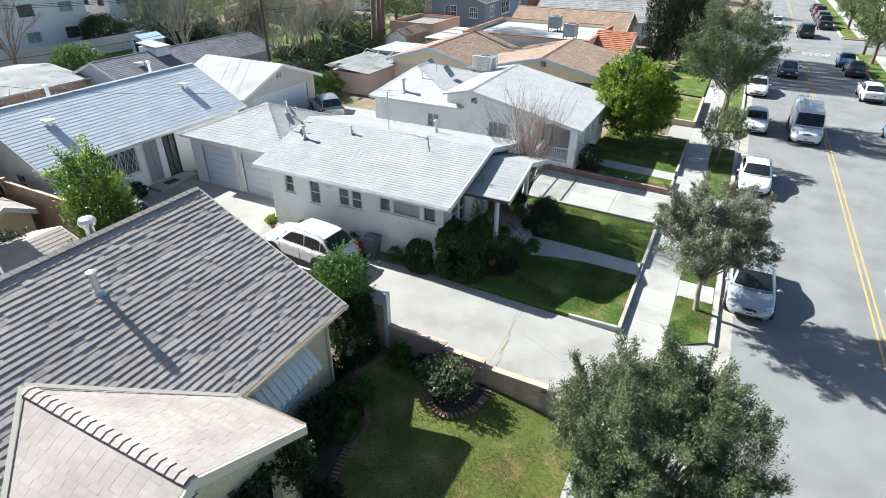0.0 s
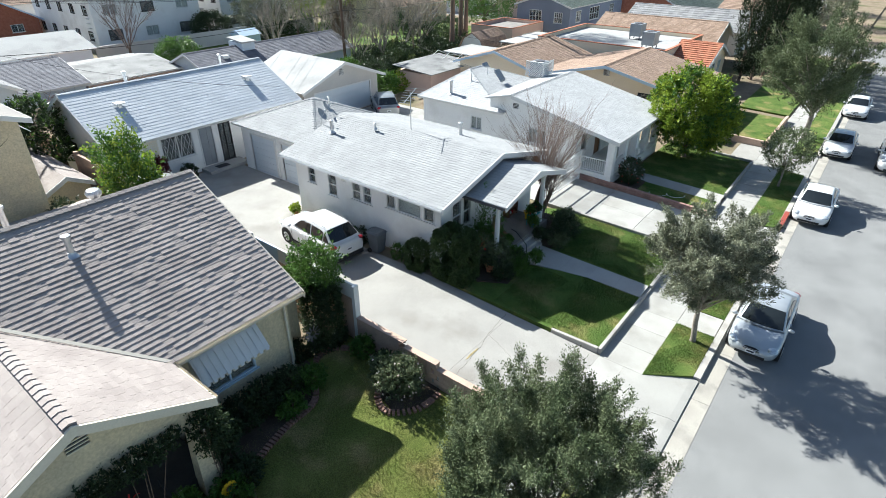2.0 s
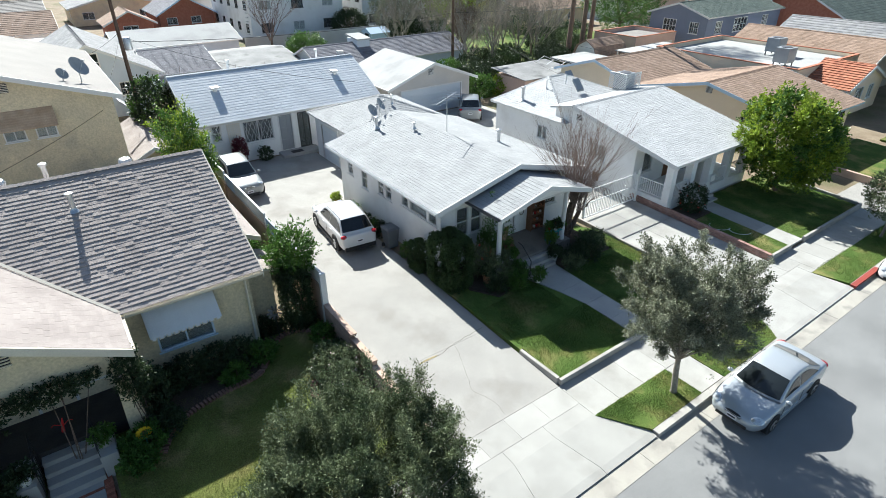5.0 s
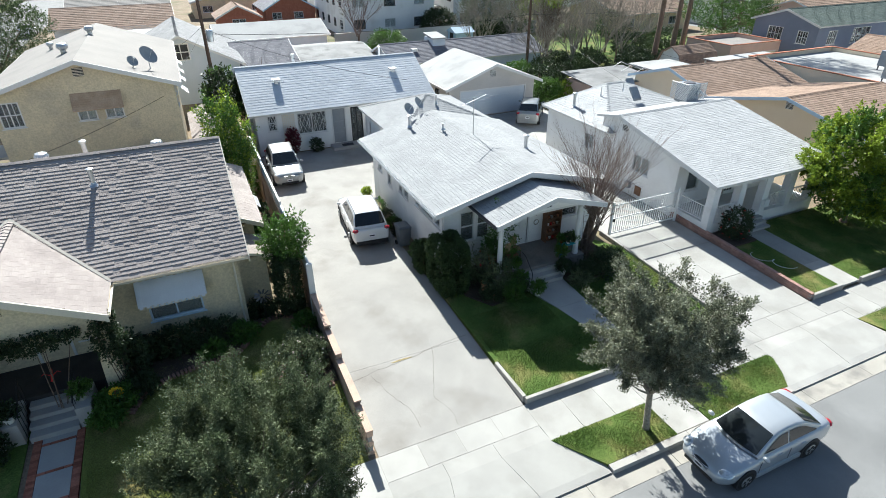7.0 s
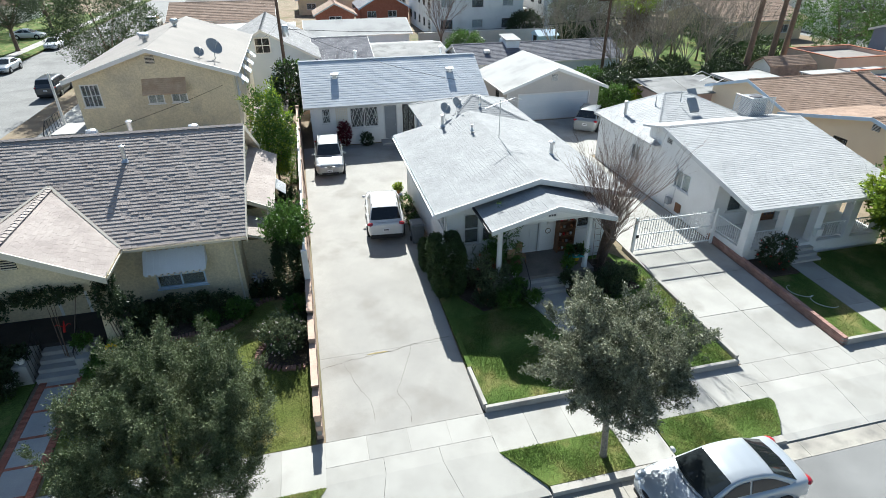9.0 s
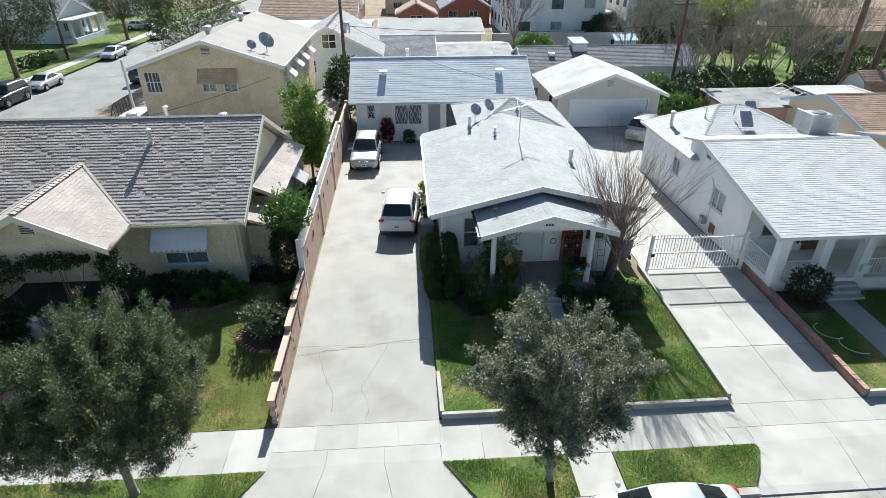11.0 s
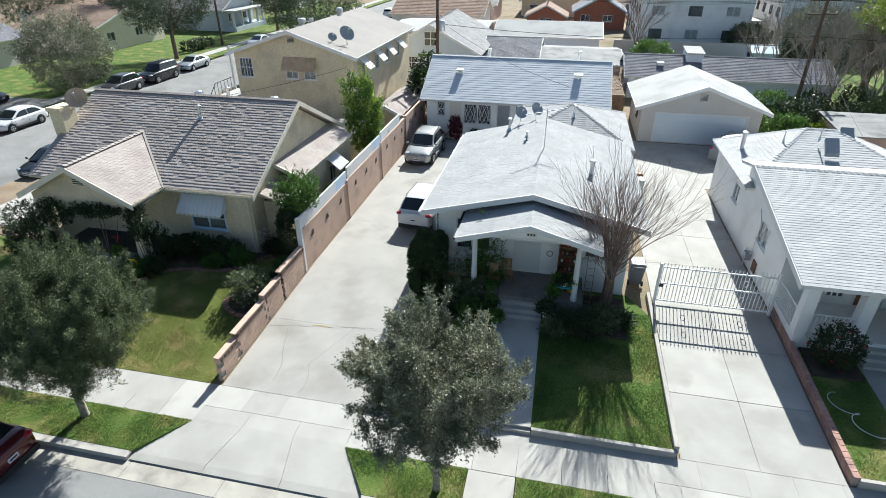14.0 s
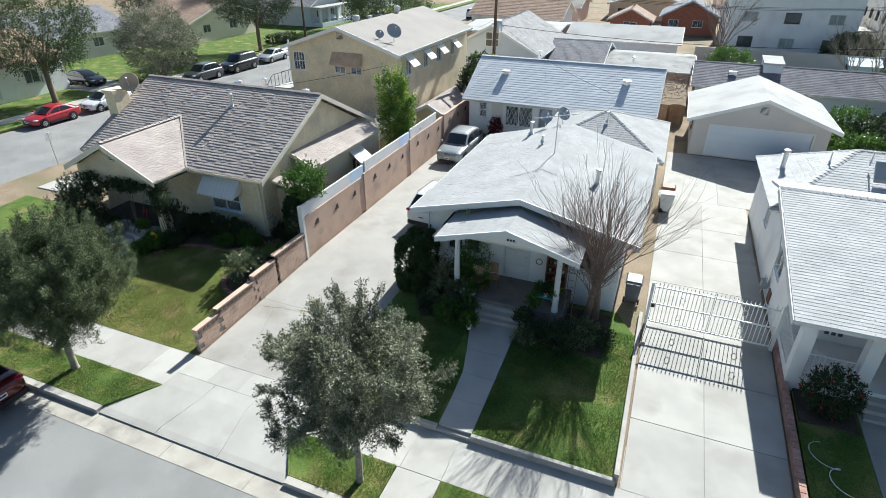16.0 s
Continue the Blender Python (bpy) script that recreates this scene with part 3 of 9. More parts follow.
def ground_sheet():
    def cuts(edges, lo, hi):
        c = {lo, hi}
        for e in edges:
            c |= {e - 0.005, e + 0.005}
        return sorted(c)

    xs = cuts([-38.6, -27.0, 69, 80], -1500, 1500)
    ys = cuts([-14.6, -1.0], -1500, 1500)
    ys = sorted(set(ys) | {0.0, 2.0, 4.0, 6.0, 8.0})
    rows = [[(x, y, -0.22 if in_road(x, y) else (gz(y) if x > -30 else 0.0) - 0.04) for x in xs] for y in ys]
    solo("ground", Geo().grid(rows), EARTH, "dry earth ground of the whole neighbourhood", kind="structure")


ground_sheet()


def slab(g, x0, x1, y0, y1, top, thick=0.1):
    """A paving slab that follows the rise of the lot: top is the height above gz."""
    za, zb = gz(y0) + top, gz(y1) + top
    return g.add([(x0, y0, za - thick), (x1, y0, za - thick), (x1, y1, zb - thick), (x0, y1, zb - thick), (x0, y0, za), (x1, y0, za), (x1, y1, zb), (x0, y1, zb)],
                 [(3, 2, 1, 0), (4, 5, 6, 7), (0, 1, 5, 4), (1, 2, 6, 5), (2, 3, 7, 6), (3, 0, 4, 7)])


def sheet(pts, z=None, n=None):
    """A thick flat piece of any outline, lying on the lot."""
    g = Geo()
    top = [Vector((x, y, gl(x, y) + z)) for x, y in pts]
    return g.ext(top, (0, 0, -0.12))


def turf(name, pts, z, label):
    return solo(name, sheet(pts, z), TURF, label, "lawn", kind="structure")


road = solo("road", Geo().box(-300, 300, -14.4, -3.85, -0.3, -0.13), ASPHALT, "worn grey asphalt street with a double yellow line", kind="structure")
solo("side_road", Geo().box(-38.3, -27.25, -3.855, 300, -0.3, -0.135), ASPHALT, "worn grey asphalt side street", kind="structure")
solo("cross_road", Geo().box(69.2, 79.8, -200, 200, -0.3, -0.136), ASPHALT, "worn grey asphalt cross street", kind="structure")
for dy in (-0.12, 0.12):
    g = Geo()
    g.box(-20, 62, -8.95 + dy - 0.04, -8.95 + dy + 0.04, -0.128, -0.124)
    g.box(84, 250, -8.95 + dy - 0.04, -8.95 + dy + 0.04, -0.128, -0.124)
    solo("centre_line", g, ROAD_YELLOW, "yellow painted centre line on the asphalt", kind="structure", group="double yellow line")
for y0 in (-5.4, -6.2, -7.0, -7.8):
    solo("limit_line", Geo().box(67.2, 67.6, y0 - 0.35, y0 + 0.4, -0.128, -0.124), ROAD_WHITE, "white painted stop line across the lane", kind="structure")
txt = bpy.data.curves.new("stop_marking", "FONT")
txt.body, txt.size, txt.extrude, txt.align_x = "STOP", 1.3, 0.002, "CENTER"
txt.materials.append(ROAD_WHITE)
stop = tagged(new("stop_marking", txt), "white painted word on the asphalt before the crossing", kind="structure")
stop.matrix_basis = Matrix.Translation((65.0, -10.4, -0.125)) @ pose(0, 0, 0, 0, 0, -90) @ Matrix.Diagonal((1, 2.2, 1, 1))
# manhole cover
mh = thing("manhole_cover", "round iron manhole cover set in the asphalt", "manhole cover", (8.2, -10.2, -0.13))
part("collar", Geo().lathe([(0.62, 0.0), (0.62, 0.006), (0.4, 0.008)], (8.2, -10.2, -0.13), 24), KERB, mh)
part("lid", Geo().lathe([(0.38, 0.0), (0.38, 0.012), (0.34, 0.014)], (8.2, -10.2, -0.13), 24), DARK_METAL, mh)

# kerbs, gutters: full height by the strips, dropped by the driveways
DROPS = [(-6.14, 0.96), (8.62, 14.98), (24.0, 28.5)]
edges = [-24.0] + [e for d in DROPS for e in d] + [66.0]
for i in range(0, len(edges), 2):
    a, b = edges[i], edges[i + 1]
    x = a
    while x < b - 0.01:
        x2 = min(x + 3.0, b)
        solo("kerb", Geo().add([(x, -3.30, -0.2), (x2 - 0.01, -3.30, -0.2), (x2 - 0.01, -3.04, -0.2), (x, -3.04, -0.2), (x, -3.27, 0.0), (x2 - 0.01, -3.27, 0.0), (x2 - 0.01, -3.04, 0.004), (x, -3.04, 0.004)],
                               [(3, 2, 1, 0), (4, 5, 6, 7), (0, 1, 5, 4), (1, 2, 6, 5), (2, 3, 7, 6), (3, 0, 4, 7)]), KERB, "grey concrete kerb stone beside the street", kind="structure", group="kerbs")
        x = x2
solo("kerb_paint", Geo().box(14.95, 17.5, -3.285, -3.06, -0.12, 0.008), RED_PAINT, "red painted stretch of kerb", kind="structure")
x = -24.0
while x < 66:
    solo("gutter_pan", Geo().add([(x, -3.86, -0.25), (x + 2.99, -3.86, -0.25), (x + 2.99, -3.2, -0.25), (x, -3.2, -0.25), (x, -3.86, -0.122), (x + 2.99, -3.86, -0.122), (x + 2.99, -3.2, -0.14), (x, -3.2, -0.14)],
                                 [(3, 2, 1, 0), (4, 5, 6, 7), (0, 1, 5, 4), (1, 2, 6, 5), (2, 3, 7, 6), (3, 0, 4, 7)]), CONC_GUTTER, "dusty tan concrete gutter along the kerb", kind="structure", group="gutters")
    x += 3.0
# far side of the street
solo("kerb_far", Geo().box(-60, 68, -14.65, -14.42, -0.2, 0.0), KERB, "grey concrete kerb on the far side", kind="structure")
solo("kerb_far", Geo().box(81, 200, -14.65, -14.42, -0.2, 0.0), KERB, "grey concrete kerb on the far side", kind="structure")
turf("far_verge", [(-60, -16.4), (68, -16.4), (68, -14.66), (-60, -14.66)], 0.0, "grass strip across the street")
solo("far_pavement", Geo().box(-60, 68, -17.9, -16.41, -0.1, 0.0), CONC_WALK, "pale concrete pavement across the street", kind="structure")
turf("far_lawn", [(-60, -30), (68, -30), (68, -17.91), (-60, -17.91)], 0.02, "front lawns across the street")
turf("far_verge", [(81, -30), (200, -30), (200, -14.66), (81, -14.66)], 0.0, "grass strip beyond the crossing")
solo("far_pavement", Geo().box(81, 200, -17.9, -16.4, -0.1, 0.012), CONC_WALK, "pale concrete pavement beyond the crossing", kind="structure")

# pavement slabs with open joints
walk_root = thing("pavement", "pale concrete pavement of square slabs along the street", "pavement", (0, -0.7, 0), kind="structure")
SLABS = {}


def paver(x0, x1, y0, y1, z=0.0, parent=walk_root, material=CONC_WALK, name="slab"):
    key = (round(x1 - x0, 3), round(y1 - y0, 3), material.name)
    if key not in SLABS:
        w, d = (x1 - x0 - 0.007) / 2, (y1 - y0 - 0.007) / 2
        SLABS[key] = Geo().add([(-w, -d, -0.1), (w, -d, -0.1), (w, d, -0.1), (-w, d, -0.1), (-w, -d, -0.008), (w, -d, -0.008), (w, d, -0.008), (-w, d, -0.008),
                                (-w + 0.006, -d + 0.006, 0), (w - 0.006, -d + 0.006, 0), (w - 0.006, d - 0.006, 0), (-w + 0.006, d - 0.006, 0)],
                               [(3, 2, 1, 0), (0, 1, 5, 4), (1, 2, 6, 5), (2, 3, 7, 6), (3, 0, 4, 7), (4, 5, 9, 8), (5, 6, 10, 9), (6, 7, 11, 10), (7, 4, 8, 11), (8, 9, 10, 11)]).mesh(name, material, fix=False)
    ob = new(name, SLABS[key])
    ob.parent = parent
    ya, yb = gz(y0) + z, gz(y1) + z
    m = Matrix.Translation(((x0 + x1) / 2, (y0 + y1) / 2, (ya + yb) / 2)) @ Matrix.Rotation(math.atan2(yb - ya, y1 - y0), 4, "X")
    if parent.data is None:
        m = parent.matrix_basis.inverted() @ m
    ob.matrix_basis = m
    return ob


# kerb-coloured bed, set just below the slab tops to lighten the joints
solo("pavement_bed", Geo().box(-24, 66, -0.99, 0, -0.12, -0.006), KERB, "concrete bed under the pavement", kind="structure")
x = -24.0
while x < 65:
    w = 1.26
    if -5.2 < x < -1.0 or 8.7 < x < 13.9:
        paver(x, x + w, -0.95, 0.0)
    else:
        paver(x, x + w, -1.6, 0.0)
    x += w
# driveway aprons sloping to the gutter
for ax0, ax1, bx0, bx1, n in ((-5.1, -0.07, -6.12, 0.94, 3), (9.46, 14.57, 8.64, 14.96, 2), (24.6, 27.6, 24.0, 28.4, 2)):
    ap = thing("driveway_apron", "pale concrete driveway apron sloping to the gutter", "apron", ((ax0 + ax1) / 2, -2, 0), kind="structure")
    for k in range(n):
        a0, a1 = ax0 + (ax1 - ax0) * k / n, ax0 + (ax1 - ax0) * (k + 1) / n - 0.007
        b0, b1 = bx0 + (bx1 - bx0) * k / n, bx0 + (bx1 - bx0) * (k + 1) / n - 0.012
        m0, m1 = a0 + (b0 - a0) * 0.02, a1 + (b1 - a1) * 0.02
        g = Geo()
        zs = 0.0 if ax0 < 20 else -0.012
        top = [(a0, -0.96, zs), (a1, -0.96, zs), (m1, -1.52, zs + 0.002), (b1, -3.0, -0.07), (b1, -3.24, -0.10), (b0, -3.24, -0.10), (b0, -3.0, -0.07), (m0, -1.52, zs + 0.002)]
        g.add(top + [(p[0], p[1], p[2] - 0.12) for p in top], [(0, 1, 2, 7), (7, 2, 3, 6), (6, 3, 4, 5)] + [(i, (i + 1) % 8, 8 + (i + 1) % 8, 8 + i) for i in range(8)])
        part("slab", g, CONC_WALK, ap)

# grass strips between pavement and kerb
STRIPS = [[(-24, -3.03), (-6.14, -3.03), (-5.12, -1.61), (-24, -1.61)],
          [(0.95, -3.03), (3.62, -3.03), (3.62, -1.61), (-0.05, -1.61)],
          [(5.0, -3.03), (8.6, -3.03), (9.05, -2.45), (9.4, -1.85), (9.42, -1.68), (9.3, -1.61), (5.0, -1.61)],
          [(15.0, -3.03), (23.9, -3.03), (24.2, -1.61), (14.6, -1.61)],
          [(28.5, -3.03), (66, -3.03), (66, -1.61), (28.0, -1.61)]]
for s in STRIPS:
    turf("grass_strip", s, 0.012, "grass strip between the pavement and the kerb")
paver(3.64, 4.98, -3.02, -1.605)
paver(8.76, 9.455, -1.6, -0.955)
paver(14.585, 15.06, -1.6, -0.955)

# ---- drive of the white house ----
drive = thing("driveway", "old tan concrete driveway with cracks and oil stains", "driveway", (-2.5, 8, 0.3), kind="structure")
for a, b, w in ((0.005, 3.72, CONC_DRIVE), (3.728, 8.0, CONC_DRIVE), (8.0, 16.9, CONC_DRIVE)):
    part("slab", slab(Geo(), -5.04, -0.05, a, b, 0.0), w, drive)
part("slab", slab(Geo(), -5.04, 2.74, 16.9, 26.5, 0.0), CONC_DRIVE, drive)
rng = random.Random(5)


def crack(pts, w=0.009):
    """A wandering crack, as a thin dark strip proud of the slab."""
    g = Geo()
    line = []
    for (x0, y0), (x1, y1) in zip(pts, pts[1:]):
        n = max(2, int(math.hypot(x1 - x0, y1 - y0) / 0.12))
        for i in range(n):
            k = i / n
            line.append((x0 + (x1 - x0) * k + rng.uniform(-0.03, 0.03), y0 + (y1 - y0) * k + rng.uniform(-0.03, 0.03)))
    for (x0, y0), (x1, y1) in zip(line, line[1:]):
        ww = w * rng.uniform(0.4, 1.0)
        d = Vector((y0 - y1, x1 - x0, 0)).normalized() * ww / 2
        g.add([Vector((x0, y0, gz(y0) + 0.003)) + d, Vector((x0, y0, gz(y0) + 0.003)) - d, Vector((x1, y1, gz(y1) + 0.003)) - d, Vector((x1, y1, gz(y1) + 0.003)) + d], [(0, 1, 2, 3)])
    part("crack", g, SOIL, drive)


crack([(-5.0, 3.2), (-4.0, 3.45), (-2.6, 3.55), (-1.6, 3.8), (-0.1, 3.9)], 0.014)
crack([(-4.2, 3.3), (-3.9, 2.2), (-3.5, 1.3), (-3.45, 0.4)])
crack([(-1.7, 3.7), (-2.2, 2.4), (-2.6, 1.6), (-2.3, 0.7), (-2.35, 0.1)])
part("weeds", sheet([(-3.3, 3.57), (-2.6, 3.58), (-2.55, 3.62), (-3.0, 3.65), (-3.35, 3.61)], 0.006), DRY_WEED, drive)

# drive of the house with the gate
rdrive = thing("driveway", "pale concrete driveway of large slabs behind a white gate", "driveway", (11.8, 12, 0.3), kind="structure")
xs = [9.62, 11.75, 13.98]
ys = [0.0, 2.7, 5.3, 8.0, 11.0, 14.0, 17.0, 20.5]
for ya, yb in zip(ys, ys[1:]):
    for xa, xb in zip(xs, xs[1:]):
        paver(xa, xb, ya + 0.006, yb, 0.0, rdrive)
for xa, xb in ((9.62, 12.6), (12.6, 16.0), (16.0, 19.6)):
    for ya, yb in ((20.5, 24.6), (24.6, 28.85)):
        paver(xa, xb, ya + 0.006, yb, 0.0, rdrive)
# pale concrete bed added close under the slabs, so joints stay faint
solo("driveway_bed", slab(Geo(), 9.6, 14.0, 0.0, 20.5, -0.005), KERB, "concrete bed under the driveway", kind="structure")

# ---- front garden of the white house: raised lawn behind a low kerb wall ----
def rise(pts, z0, z1):
    """Turf whose height goes from z0 at the street to z1 at the house."""
    return Geo().ext([Vector((x, y, z0 + (z1 - z0) * min(max(y / 6.0, 0), 1))) for x, y in pts], (0, 0, -0.25))


solo("lawn", rise([(0.13, 0.13), (4.19, 0.13), (4.12, 2.5), (3.85, 3.7), (3.4, 5.0), (3.25, 5.4), (3.25, 7.8), (0.0, 7.8), (0.0, 2.0), (0.13, 2.0)], 0.16, 0.36), TURF, "shaded green lawn with worn dry patches beside the walk", "lawn", kind="structure")
solo("lawn", rise([(5.265, 0.13), (9.395, 0.13), (9.395, 6.5), (8.6, 7.85), (5.265, 7.85)], 0.16, 0.36), TURF, "green lawn sloping to the low kerb wall", "lawn", kind="structure")
fw = thing("garden_walk", "grey concrete garden walk leading to the porch steps", "walk", (4.6, 2.5, 0.2), kind="structure")
edge = [((4.2, 0.14), (5.26, 0.14)), ((4.18, 1.3), (5.26, 1.3)), ((4.12, 2.5), (5.25, 2.5)), ((3.85, 3.7), (5.24, 3.7)), ((3.4, 5.34), (5.24, 5.34))]
for (a, b), (c, d) in zip(edge, edge[1:]):
    zz = lambda p: 0.175 + 0.2 * p[1] / 6.0
    q = [(a[0], a[1] + 0.008), (b[0], b[1] + 0.008), d, c]
    part("slab", Geo().ext([Vector((p[0], p[1], zz(p))) for p in q], (0, 0, -0.1)), CONC_STEP, fw)


def kerb_wall(p0, p1, h0, h1, label="low concrete kerb wall round the lawn", material=KERB, t=0.14):
    p0, p1 = Vector((*p0, 0)), Vector((*p1, 0))
    d = (p1 - p0).normalized()
    s = Vector((-d.y, d.x, 0)) * t / 2
    g = Geo()
    prof = lambda p, h: [p - s - Vector((0, 0, 0.1)), p + s - Vector((0, 0, 0.1)), p + s + Vector((0, 0, h - 0.02)), p + s * 0.8 + Vector((0, 0, h)), p - s * 0.8 + Vector((0, 0, h)), p - s + Vector((0, 0, h - 0.02))]
    g.add(prof(p0, h0) + prof(p1, h1), [tuple(range(6))[::-1], tuple(range(6, 12))] + [(i, (i + 1) % 6, 6 + (i + 1) % 6, 6 + i) for i in range(6)])
    return solo("garden_kerb", g, material, label, "kerb wall", kind="structure", group="garden kerbs")


kerb_wall((0.05, 0.06), (4.18, 0.06), 0.22, 0.22)
kerb_wall((5.28, 0.06), (9.47, 0.06), 0.22, 0.22)
kerb_wall((0.06, 0.14), (0.04, 2.0), 0.24, 0.22)
kerb_wall((9.46, 0.14), (9.46, 8.1), 0.34, 0.50, "brown stained concrete edging wall beside the drive")
kerb_wall((4.2, 0.07), (5.26, 0.07), 0.10, 0.10, "low concrete step at the garden walk")

# neighbour's garden with the dark roof
rows = [[(x, y, gl(x, y)) for x in (-12.85, -10.0, -7.5, -5.33)] for y in (0.02, 0.4, 0.9, 1.4, 1.9, 2.4, 2.9, 3.4, 5.0, 7.59)]
solo("lawn", Geo().grid(rows), TURF_DRY, "green and yellowing lawn in front of the tan house", "lawn", kind="structure", smooth=True)
turf("lawn", [(-24, 0.02), (-14.5, 0.02), (-14.5, 7.0), (-24, 7.0)], 0.0, "lawn at the corner of the tan house")
np_ = thing("garden_walk", "concrete garden walk edged with red bricks", "walk", (-13.65, 2.5, 0.1), kind="structure")
for a, b in ((0.02, 1.1), (1.1, 2.2), (2.2, 3.3), (3.3, 4.4), (4.4, 5.3)):
    part("slab", slab(Geo(), -14.1, -13.2, a + 0.1, b, 0.02), CONC_STEP, np_)
    for k in range(4):
        part("brick", slab(Geo(), -14.1 + k * 0.225, -13.89 + k * 0.225, a + 0.005, a + 0.095, 0.026), BRICK_RED, np_)
    for k in range(10):
        y0 = a + (b - a) * k / 10
        for x0 in (-14.33, -13.19):
            part("brick", slab(Geo(), x0, x0 + 0.215, y0, y0 + (b - a) / 10 - 0.01, 0.025), BRICK_RED, np_)

# lawn and walk of the white house with arches
turf("lawn", [(14.35, 0.15), (16.1, 0.15), (16.1, 5.6), (14.35, 5.6)], 0.12, "short shaded lawn beside the brick border")
turf("lawn", [(17.35, 0.15), (23.9, 0.15), (23.9, 5.6), (17.35, 5.6)], 0.12, "green lawn under the rounded tree")
rw = thing("garden_walk", "grey concrete garden walk to the arched porch", "walk", (16.7, 2.5, 0.2), kind="structure")
for a, b in ((0.1, 1.9), (1.9, 3.7), (3.7, 5.4)):
    part("slab", slab(Geo(), 16.12, 17.33, a, b - 0.01, 0.12), CONC_WALK, rw)
kerb_wall((14.2, 0.07), (16.1, 0.07), 0.26, 0.26)
kerb_wall((17.35, 0.07), (24.0, 0.07), 0.26, 0.26)
kerb_wall((24.0, 0.07), (24.0, 5.6), 0.26, 0.5)
turf("lawn", [(28.2, 0.15), (36, 0.15), (36, 5.0), (28.2, 5.0)], 0.15, "raised lawn in front of the peach house")
kerb_wall((28.1, 0.07), (36, 0.07), 0.45, 0.45, "pinkish block retaining wall of the raised lawn", PINK_BLOCK, 0.2)
kerb_wall((28.1, 0.1), (28.1, 5.2), 0.45, 0.6, "pinkish block retaining wall of the raised lawn", PINK_BLOCK, 0.2)
solo("driveway", slab(Geo(), 24.1, 28.0, 0.01, 24, 0.0), CONC_DRIVE, "concrete driveway of the peach house", kind="structure")
turf("lawn", [(37.5, 0.15), (66, 0.15), (66, 4.0), (37.5, 4.0)], 0.1, "front lawns further down the street")
# back gardens
turf("back_lawn", [(20, 30), (60, 30), (60, 70), (20, 70)], 0.02, "bright green grass of the back lots")
solo("side_lawn", Geo().box(-60, -41.7, 4, 120, -0.1, 0.03), TURF, "front lawns along the side street", "grass", "structure")
solo("side_pavement", Geo().box(-41.6, -40.1, -3, 200, -0.1, 0.02), CONC_WALK, "pale pavement along the side street", kind="structure")
solo("side_verge", Geo().box(-40.05, -38.5, -2, 200, -0.1, 0.025), TURF, "grass strip along the side street", "grass", "structure")
solo("side_kerb", Geo().box(-27.3, -27.1, -2.0, 120, -0.2, 0.02), KERB, "grey concrete kerb of the side street", kind="structure")
solo("side_verge", Geo().box(-27.08, -24.6, -2.0, 120, -0.1, 0.015), TURF, "sunlit grass strip along the side street", "grass", "structure")
solo("side_drive", Geo().box(-27.06, -24.55, 12.4, 19.0, -0.1, 0.03), CONC_DRIVE, "concrete pad beside the tan house", kind="structure")
solo("side_drive", Geo().box(-50.0, -41.65, 26.6, 31.0, -0.1, 0.045), CONC_DRIVE, "pale concrete drive across the side street", kind="structure")
solo("side_pavement", Geo().box(-24.5, -22.4, -0.95, 7.99, -0.1, 0.03), CONC_WALK, "pale pavement at the corner lot", kind="structure")
solo("side_pavement", Geo().box(-24.5, -21.5, 8, 60, 0.1, 0.31), CONC_WALK, "pale pavement by the corner house", kind="structure")


# ---- the white house ----
def gable_slopes(h, x0, xr, x1, y0, y1, ze, zr, mat, **kw):
    """Two slopes with the ridge along y."""
    roof_plane(h, (x0, y1, ze), (x0, y0, ze), (xr, y1, zr), (xr, y0, zr), mat, **kw)
    roof_plane(h, (x1, y0, ze), (x1, y1, ze), (xr, y0, zr), (xr, y1, zr), mat, **kw)


